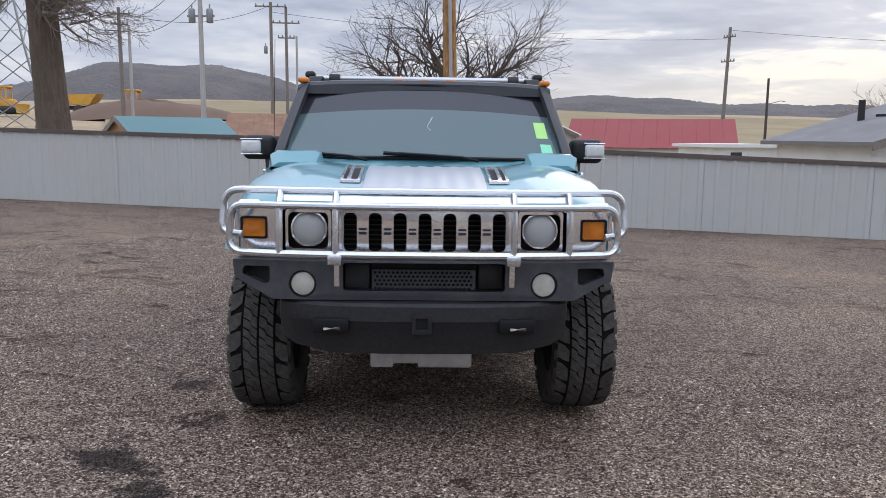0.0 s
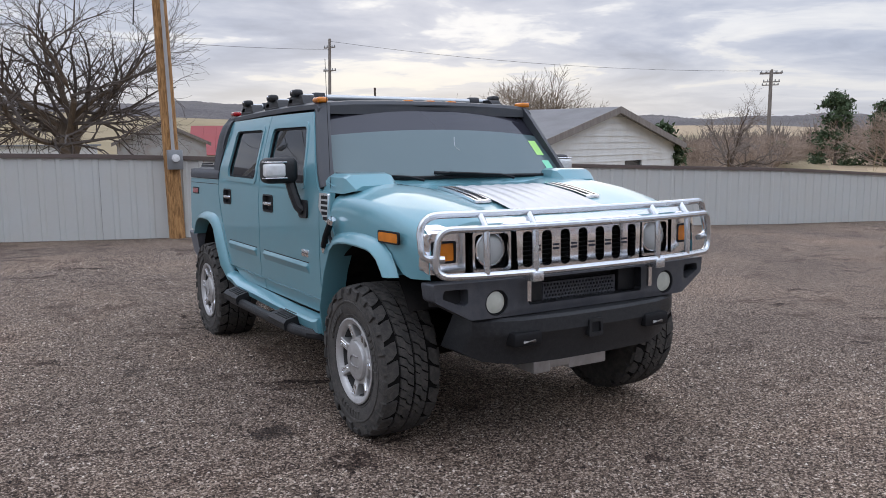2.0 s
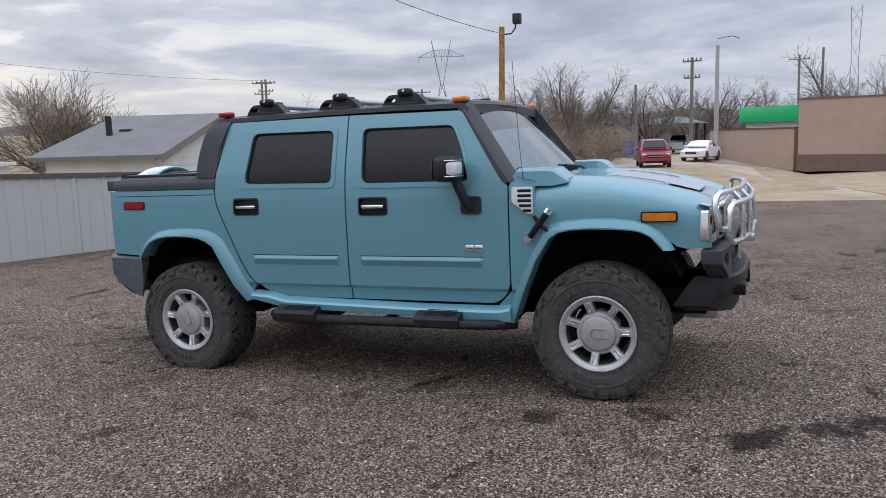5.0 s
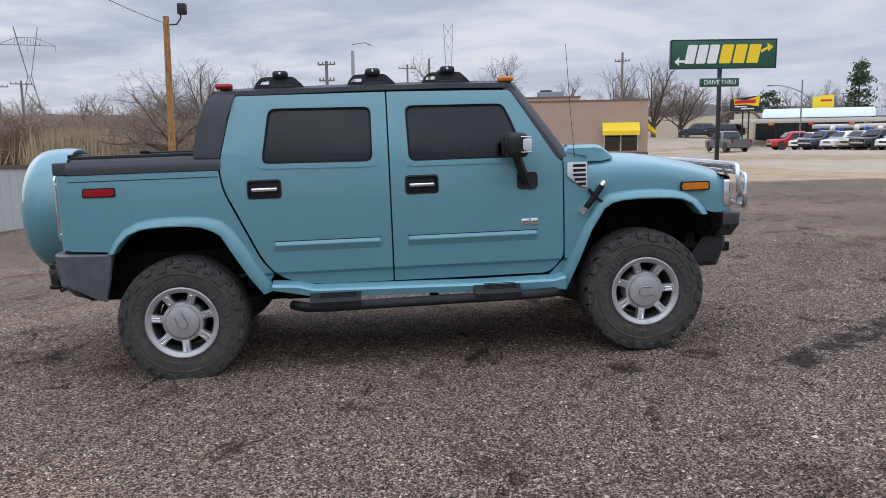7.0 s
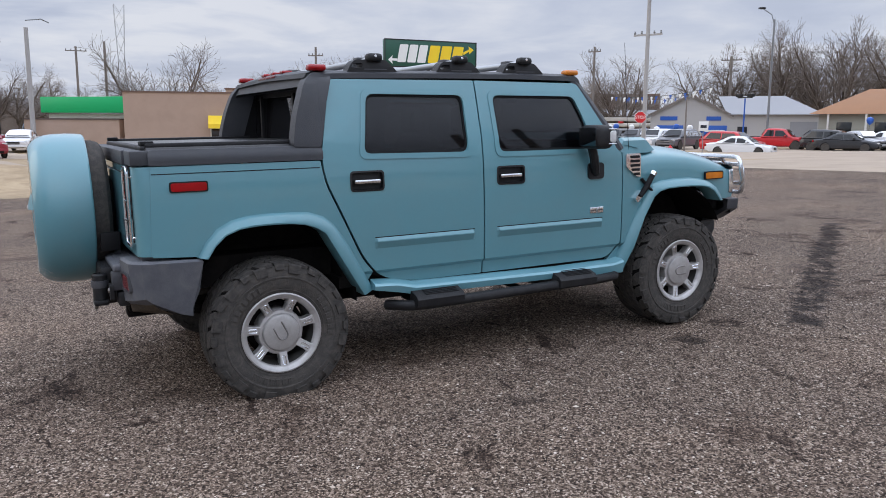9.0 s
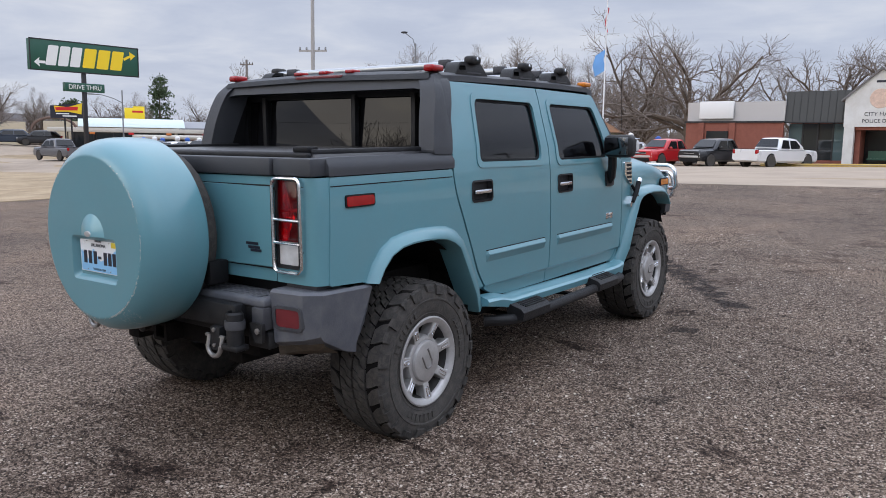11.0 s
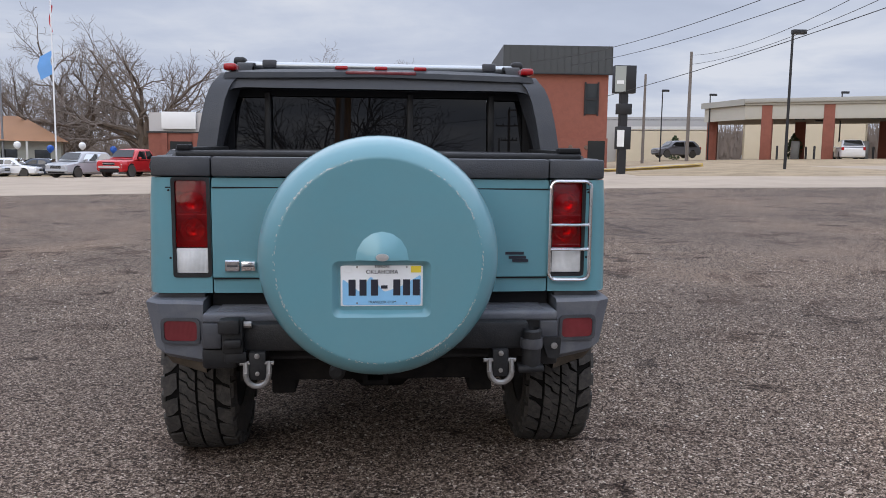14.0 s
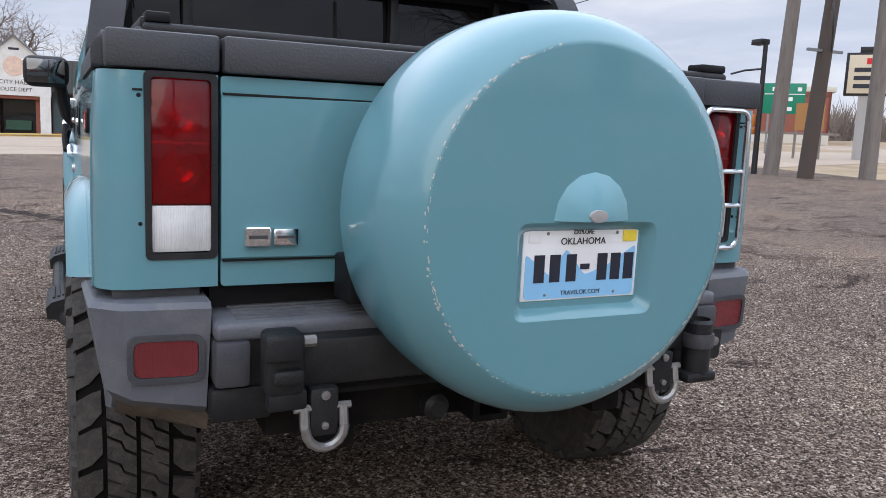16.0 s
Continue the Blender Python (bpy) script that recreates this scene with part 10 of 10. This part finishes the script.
block("blue_roof_store", facing(-36.0, -83.0, -18.0, -88.0, 1.4), 18.5, -8, 5.6, GREYSHEET, "long grey store in the distance", "store")
for i, (x, y) in enumerate(((-29.0, -74.5), (-36.5, -62.5))):
    tr = thing("conifer_shrub", Matrix.Translation((x, y, 1.75)), "clipped dark conical evergreen shrub", "shrub", "evergreen shrubs")
    rg = random.Random(20 + i)
    v, f = [], []
    for k in range(900):
        t = rg.random() ** 0.8
        r = 0.75 * math.sin(math.pi * (0.15 + 0.85 * t)) * rg.uniform(0.75, 1.05)
        a = rg.uniform(0, 2 * math.pi)
        c = Vector((r * math.cos(a), r * math.sin(a), 2.6 * t))
        i0 = len(v)
        v += [c + Vector((rg.gauss(0, 0.09), rg.gauss(0, 0.09), rg.gauss(0, 0.1))) for _ in range(3)]
        f.append((i0, i0 + 1, i0 + 2))
    me = bpy.data.meshes.new("foliage")
    me.from_pydata(v, [], f)
    part_me("foliage", me, NEEDLE, tr, smooth=False)
    part("stem", tube(bmesh.new(), [(0, 0, -0.1), (0, 0, 1.0)], 0.06, 6), BARK, tr)

# west corner: poles, green road sign, boards
sb = thing("stop_sign", Matrix.Translation((-36.9, -38.7, 1.3)) @ Matrix.Rotation(radians(20), 4, "Z"), "back of a stop sign on a steel post", "stop sign")
part("post", boxes(((-0.03, 0, 0), (0.03, 0.05, 2.2))), GALV, sb)
part("sign_plate", panel([(0.42 * math.cos(math.pi / 8 + i * math.pi / 4), 2.0 + 0.42 * math.sin(math.pi / 8 + i * math.pi / 4)) for i in range(8)], [], lambda u, v: (u, 0.06, v), (0, 0.02, 0)), GALV, sb)
mbx = thing("white_cabinet", Matrix.Translation((-29.1, -29.5, 1.0)), "small white roadside cabinet", "cabinet")
part("case", boxes(((-0.25, -0.25, 0), (0.25, 0.25, 1.15)), bevel=0.03), SIGNWHITE, mbx)
part("lid", boxes(((-0.28, -0.28, 1.15), (0.28, 0.28, 1.2)), bevel=0.01), GALV, mbx)
pole("street_pole", -16.4, -6.7, 9.0, 0.21, OLDWOOD, "thick weathered street pole at the lot edge", "utility pole", lean=(-0.25, 0.2))
dp = pole("cable_pole", -16.3, -5.4, 9.0, 0.21, DARKWOOD, "dark leaning pole with coiled cable", "utility pole", lean=(-0.35, 0.25))
for k, (rr, zz) in enumerate(((0.55, 4.2), (0.62, 4.3), (0.5, 4.05))):
    part("cable_coil", tube(bmesh.new(), [(-0.18 + 0.22 * math.sin(a) * 0.3 + rr * math.cos(a) * 0.7, 0.2 + rr * math.cos(a) * 0.7, zz + rr * math.sin(a)) for a in np.linspace(0, 2 * math.pi, 24, endpoint=False)], 0.014, 5, closed=True), WIRE, dp)
part("coil_bracket", boxes(((-0.7, 0.1, 3.55), (0.5, 0.18, 3.62))), GALV, dp)
pole("street_pole", -18.0, -4.9, 9.0, 0.22, OLDWOOD, "thick weathered street pole with stays", "utility pole")
sl = pole("street_lamp", -16.1, -7.0, 4.2, 0.085, BLACKSTEEL, "dark lamp post with a box head", "lamp post")
part("lamp_head", boxes(((-0.1, -0.35, 3.85), (0.2, 0.05, 4.0)), bevel=0.02), BLACKSTEEL, sl)
part("side_arm", tube(bmesh.new(), [(0.0, 0, 3.2), (0.35, -0.35, 3.15), (0.6, -0.6, 3.05)], 0.03, 6), BLACKSTEEL, sl)
part("orange_notice", boxes(((-0.16, -0.14, 1.62), (0.14, -0.10, 1.95)), bevel=0.01), ORANGESIGN, sl)
part("orange_notice", boxes(((-0.16, -0.14, 1.40), (0.14, -0.10, 1.58)), bevel=0.01), ORANGESIGN, sl)
# signs face the lot: their local +y points back towards it
gs = thing("road_sign", facing(-30.9, -21.9, -32.3, -20.5, 1.0), "green highway sign with white bars on two posts", "road sign")
part("sign_plate", boxes(((-0.1, -0.03, 2.2), (1.9, 0.0, 3.75)), bevel=0.02), ROADGREEN, gs)
for x0, x1, z0 in ((0.3, 1.0, 3.35), (1.5, 1.7, 3.35), (1.1, 1.3, 2.85), (0.95, 1.3, 2.35)):
    part("sign_bar", boxes(((x0, -0.038, z0), (x1, -0.030, z0 + 0.2))), SIGNWHITE, gs)
part("sign_line", boxes(((-0.05, -0.037, 3.18), (1.85, -0.031, 3.22))), SIGNWHITE, gs)
for u in (0.2, 1.6):
    part("post", boxes(((u - 0.05, 0.001, -0.3), (u + 0.05, 0.09, 3.7))), GALV, gs)
wsn = thing("plywood_board", facing(-26.9, -16.0, -27.7, -15.1, 0.85), "bare plywood board on timber legs", "notice board")
part("board", boxes(((0, -0.03, 1.35), (1.15, 0.0, 2.5))), PLY, wsn)
for u in (0.05, 1.05):
    part("leg", boxes(((u - 0.05, 0.001, -0.3), (u + 0.05, 0.09, 2.2))), OLDWOOD, wsn)
part("rail", boxes(((-2.5, -0.06, 1.15), (1.8, 0.0, 1.25))), OLDWOOD, wsn)
bk = thing("bank_sign", facing(-29.6, -16.0, -30.9, -14.4, 0.9), "cream bank sign in a dark case on a pale post", "sign")
part("case", boxes(((0, -0.5, 2.9), (1.9, -0.1, 4.75)), bevel=0.03), BLACKSTEEL, bk)
part("top", boxes(((0.5, -0.45, 4.75), (1.5, -0.15, 5.0)), bevel=0.03), BLACKSTEEL, bk)
part("face", boxes(((0.12, -0.52, 3.0), (1.85, -0.50, 4.65)), bevel=0.02), CREAM, bk)
for z0 in (4.0, 3.65, 3.3):
    part("face_bar", boxes(((0.35, -0.53, z0 - 0.08), (1.6, -0.521, z0 + 0.10))), INK, bk)
part("face_mark", boxes(((0.8, -0.53, 4.25), (1.25, -0.521, 4.5))), SIGNRED, bk)
part("post", boxes(((0.6, -0.45, -0.2), (1.2, -0.15, 2.9))), PALEPOLE, bk)
for a, b, s in (((-16.5, -6.6, 8.6), (-9.0, -50, 9.0), 1.0), ((-18, -4.9, 7.6), (-11, -32, 5.0), 0.3), ((-18, -4.9, 8.7), (-11.5, -45, 8.2), 0.8), ((-16.3, -5.4, 8.8), (-25.1, -59.3, 11.0), 1.2), ((-18, -4.9, 8.9), (-25.1, -59.3, 10.2), 1.0), ((38.6, -28.2, 12.5), (12, -20, 16), 1.0)):
    wire((a, b), s, 0.016)

# ---- trees and brush on the skyline ----
rg = random.Random(12)
LABELS = ["tall bare winter tree with fine branches", "bare spreading winter tree on the skyline", "wide bare oak with crooked limbs"]
spots = [
    (23.0, -59.3, 14.0, 2), (31.5, -66.6, 15.5, 2), (13.4, -72.4, 13.8, 2), (8.1, -73.3, 13.2, 2), (0.8, -84.0, 13.0, 0), (17.5, -76.0, 11.0, 1), (-4.5, -74.0, 11.0, 1), (-9.0, -80.0, 12.0, 0), (27.0, -72.0, 12.0, 1), (36.0, -72.0, 11.0, 0),
    (41.0, -74.0, 12.5, 0), (46.0, -76.0, 13.0, 0), (52.0, -80.0, 11.0, 1), (38.5, -82.0, 12.0, 1), (58.0, -82.0, 12.5, 0), (55.0, -74.0, 10.0, 0), (65.0, -76.0, 11.0, 0), (62.0, -86.0, 12.0, 1), (72.0, -72.0, 9.0, 0), (80.0, -66.0, 9.0, 1),
    (60.5, -66.0, 13.5, 0), (64.0, -70.5, 15.0, 0), (57.5, -71.0, 14.0, 1), (68.5, -66.5, 12.5, 0), (53.0, -74.5, 15.5, 0), (49.5, -78.0, 14.5, 2), (72.5, -68.0, 11.5, 1), (61.0, -77.0, 15.5, 0), (66.5, -75.5, 13.0, 1), (56.0, -80.5, 15.0, 0),
    (82.6, -55.5, 9.5, 1), (74.2, -54.4, 12.0, 1), (102.0, -52.5, 8.2, 0), (90.0, -58.0, 9.0, 1), (84.0, -63.0, 9.5, 1), (96.0, -48.0, 9.0, 0), (92.0, -20.0, 9.5, 1), (97.0, -12.0, 10.0, 1), (97.2, -26.1, 10.6, 1), (116.8, -44.0, 10.0, 0), (112.0, -36.5, 9.0, 1), (100.6, -48.3, 8.5, 1), (110.0, -42.0, 9.0, 0), (80.0, -1.0, 12.5, 1),
    (39.8, 19.4, 6.9, 2), (58.2, 21.2, 9.2, 1), (61.0, 24.0, 9.0, 1), (66.8, 26.5, 7.8, 1), (70.5, 17.7, 8.0, 1), (72.0, 22.0, 7.5, 0), (76.0, 32.0, 8.0, 0), (70.0, 38.0, 7.5, 1), (89.0, 16.1, 9.3, 1), (89.4, 12.5, 9.3, 2), (95.0, 18.0, 9.0, 1), (100.0, 26.0, 9.0, 0), (88.0, 30.0, 8.5, 1), (104.0, 10.0, 9.5, 0), (92.0, 8.0, 8.0, 1), (82.0, 40.0, 8.0, 0), (86.0, 48.0, 8.0, 1),
]
for x, y, h, k in spots:
    plant(TREES[k], x, y, h - (0.9 if x > 30 and y > 5 else 0), rg.uniform(0, 360), LABELS[k], flat=rg.uniform(0.9, 1.15), base=gz(x, y) - 0.2)
plant(TREES[1], 94.7, -28.9, 7.4, 30, "round bushy bare tree on the bank beyond the car park", flat=1.3)
for i in range(56):
    x, y = rg.uniform(50, 84), rg.uniform(17, 48)
    if y < 17 + (x - 50) * 0.12:
        continue
    plant(BUSH, x, y, rg.uniform(3.0, 5.4), rg.uniform(0, 360), "tangled bare brown brush", name="brush", group="brush thicket", flat=rg.uniform(0.9, 1.3))
for i in range(26):
    x = rg.uniform(26, 70)
    plant(BUSH, x, 26 + (x - 26) * 0.75 + rg.uniform(-4, 8), rg.uniform(1.5, 3.2), rg.uniform(0, 360), "low bare brown brush behind the fence", name="brush", group="brush thicket", flat=1.4)


def pine(x, y, h, seed, label, wide=0.28):
    th = thing("pine_tree", Matrix.Translation((x, y, gz(x, y) - (1.2 if x > 40 and y > 30 else 0.1))), label, "tree", "pines")
    rg2 = random.Random(seed)
    part("trunk", tube(bmesh.new(), [(0, 0, 0), (0.1, 0, h * 0.5), (0.05, 0.05, h * 0.97)], 0.16, 7, radii=[h * 0.022, h * 0.014, 0.02]), BARK, th)
    v, f = [], []
    for k in range(46):
        t = rg2.uniform(0.12, 1.0)
        r = h * wide * (1.08 - t) ** 0.75 * rg2.uniform(0.4, 1.1)
        a = rg2.uniform(0, 2 * math.pi)
        c0 = Vector((r * math.cos(a), r * math.sin(a), h * t))
        for _ in range(70):
            c = c0 + Vector((rg2.gauss(0, h * 0.045), rg2.gauss(0, h * 0.045), rg2.gauss(0, h * 0.022)))
            i0 = len(v)
            d = 0.045 * h ** 0.5
            v += [c + Vector((rg2.gauss(0, d), rg2.gauss(0, d), rg2.gauss(0, d))) for _ in range(3)]
            f.append((i0, i0 + 1, i0 + 2))
    me = bpy.data.meshes.new("crown")
    me.from_pydata(v, [], f)
    part_me("crown", me, NEEDLE, th, smooth=False)
    return th


pine(53.3, 40.9, 6.6, 1, "dark green pine behind the fence", 0.30)
pine(55.1, 38.2, 5.9, 2, "dark green pine behind the fence", 0.34)
pine(50.0, 43.5, 3.2, 3, "small dark green pine behind the fence", 0.34)
pine(18.4, 22.6, 3.2, 4, "small dark evergreen beside the white house", 0.35)
pine(106.2, -58.7, 11.6, 5, "tall open-crowned pine on the skyline", 0.24)
pine(120.9, -52.3, 8.7, 7, "dark round evergreen on the skyline", 0.40)
pine(58.0, 18.5, 3.0, 6, "dark green juniper in the yard", 0.4)

# reeds
v, f = [], []
for i in range(3000):
    x, y = rg.gauss(45.2, 1.0), rg.gauss(26.8, 1.35)
    z = gz(x, y)
    h = rg.uniform(0.9, 2.9)
    a = rg.uniform(0, math.pi)
    s = Vector((math.cos(a), math.sin(a), 0)) * 0.019
    p0, p1 = Vector((x, y, z)), Vector((x + rg.gauss(0, 0.25), y + rg.gauss(0, 0.25), z + h))
    i0 = len(v)
    v += [p0 - s, p0 + s, (p0 + p1) / 2 + s * 1.5, p1, (p0 + p1) / 2 - s * 1.5]
    f.append((i0, i0 + 1, i0 + 2, i0 + 3, i0 + 4))
me = bpy.data.meshes.new("reed_bed")
me.from_pydata(v, [], f)
tagged(part_me("reed_bed", me, REED, smooth=False), "tall dry tan reeds in a thick stand", "reeds", kind="stuff")

# house in the brush, far woods, poles and yard things to the east
gable_house("grey_cottage", pose(67.5, 21.6, -0.5, 0, 0, -70), 6.0, 7.0, 2.4, 2.0, surface("grey_boards", (0.27, 0.26, 0.25), 0.85, 0, 0.2, 1, 12, 0.1), SHINGLE, "small weathered grey cottage in the brush", boards=False, windows=((-0.4, 0.4, 2.5, 3.3),))
gable_house("white_cottage", pose(70.0, 40.0, -0.5, 0, 0, -50), 9.0, 6.0, 2.4, 1.3, WHITEWALL, SHINGLE, "pale cottage behind the reeds", boards=False)
st = block("fuel_station", facing(75.5, 9.5, 68.5, 1.5, -1.0), 10.6, 9, 3.2, WHITEWALL, "white fuel station with a bright green fascia", "fuel station")
part("green_fascia", boxes(((-0.3, -0.6, 3.3), (10.9, 0.2, 4.7)), bevel=0.03), BRIGHTGREEN, st)
gc = thing("green_canopy", Matrix.Translation((77.0, 16.5, -0.55)), "low green-roofed canopy on dark posts", "canopy")
part("roof", loft(bmesh.new(), [[(-3.5, -3, 3.0), (3.5, -3, 3.0), (3.5, 3, 3.0), (-3.5, 3, 3.0)], [(-1, -0.8, 3.7), (1, -0.8, 3.7), (1, 0.8, 3.7), (-1, 0.8, 3.7)]], close_u=True, caps=True), SIGNGREEN, gc)
for x in (-3.2, 3.2):
    for y in (-2.7, 2.7):
        part("post", boxes(((x - 0.1, y - 0.1, 0), (x + 0.1, y + 0.1, 3.0))), BLACKSTEEL, gc)
bn = thing("rubbish_skip", Matrix.Translation((66.0, 18.0, gz(66, 18))) @ Matrix.Rotation(radians(-70), 4, "Z"), "blue steel rubbish skip with sloping lid", "skip")
part("bin", loft(bmesh.new(), [[(-0.9, y, 0.1), (0.9, y, 0.1), (1.0, y, 1.25), (-1.0, y, 1.5)] for y in (-0.8, 0.8)], close_u=True, caps=True), SIGNBLUE, bn)
part("lid", loft(bmesh.new(), [[(-1.05, -0.85, 1.56), (1.05, -0.85, 1.3)], [(-1.05, 0.85, 1.56), (1.05, 0.85, 1.3)]]), BLACKSTEEL, bn)
lpA = pole("utility_pole", 59.3, 10.4, 8.1, 0.19, PALEPOLE, "pale utility pole with a lamp arm in the yard", group="utility poles")
part("lamp_arm", tube(bmesh.new(), [(0, 0, 9.4), (0.6, -1.0, 9.6), (0.9, -1.5, 9.4)], 0.04, 6), GALV, lpA)
pole("utility_pole", 66.0, 13.2, 7.9, 0.18, OLDWOOD, "weathered utility pole with crossarms in the yard", arms=((7.6, 0.8, 80), (6.2, 0.7, 80)), group="utility poles")
pole("utility_pole", 58.3, 16.4, 5.4, 0.15, OLDWOOD, "weathered utility pole by the brush", group="utility poles")
pole("utility_pole", 74.0, 64.5, 9.4, 0.18, OLDWOOD, "far weathered utility pole with crossarms", arms=((9.0, 1.2, -40), (8.0, 0.9, -40)), group="utility poles")
pole("utility_pole", 92.8, 52.6, 8.4, 0.18, OLDWOOD, "far weathered utility pole with a crossarm", arms=((8.0, 1.2, -60),), group="utility poles")
pole("utility_pole", 91.0, 54.5, 8.0, 0.18, OLDWOOD, "far weathered utility pole with a crossarm", arms=((7.6, 1.1, -60),), group="utility poles")
pole("utility_pole", 81.1, 70.6, 10.0, 0.2, OLDWOOD, "far weathered utility pole on the skyline", arms=((9.6, 1.3, -50), (8.2, 1.0, -50)), group="utility poles")
pole("utility_pole", 87.7, -19.3, 10.4, 0.18, OLDWOOD, "weathered utility pole with transformers behind the shop", arms=((9.4, 0.9, 60),), group="utility poles")
pole("utility_pole", 120.0, 6.0, 12.0, 0.2, OLDWOOD, "far utility pole over the roofs", arms=((11.4, 1.4, 90),), group="utility poles")
pole("utility_pole", 105.0, 3.0, 11.5, 0.2, OLDWOOD, "far utility pole over the roofs", group="utility poles")
lm = lattice("radio_mast", 150.0, -2.0, -2.0, 24.0, 1.0, "thin lattice radio mast far off", False)
yp = thing("yellow_posts", Matrix.Translation((52.5, 13.5, gz(52.5, 13.5))), "pair of short yellow guard posts", "bollard")
for dx in (0, 0.7):
    part("post", lathe(bmesh.new(), [(0.09, 0), (0.09, 1.0), (0.0005, 1.05)], 10, pose(dx, 0, 0)), SIGNYELLOW, yp)
# distant woods all round the town: fans of thin stems and twigs
v, f = [], []
rg = random.Random(31)
for i in range(3600):
    az = radians(rg.uniform(35, 262))
    d = rg.uniform(118, 168)
    h = rg.uniform(3.6, 7.2) * (1.15 if az > 2.1 else 0.9)
    t = Vector((math.cos(az), -math.sin(az), 0))
    c = Vector((d * math.sin(az), d * math.cos(az), gz(d * math.sin(az), d * math.cos(az)) - 0.5))
    for k in range(13):
        b = c + t * rg.gauss(0, 0.35) + Vector((0, 0, h * rg.uniform(0.0, 0.55)))
        e = c + t * rg.gauss(0, 1.25) + Vector((0, 0, h * rg.uniform(0.55, 1.0)))
        wd = t * rg.uniform(0.05, 0.16)
        i0 = len(v)
        v += [b - wd, b + wd, e]
        f.append((i0, i0 + 1, i0 + 2))
me = bpy.data.meshes.new("far_woods")
me.from_pydata(v, [], f)
tagged(part_me("far_woods", me, TWIG, smooth=False), "distant leafless brown woods", "woods", kind="stuff")
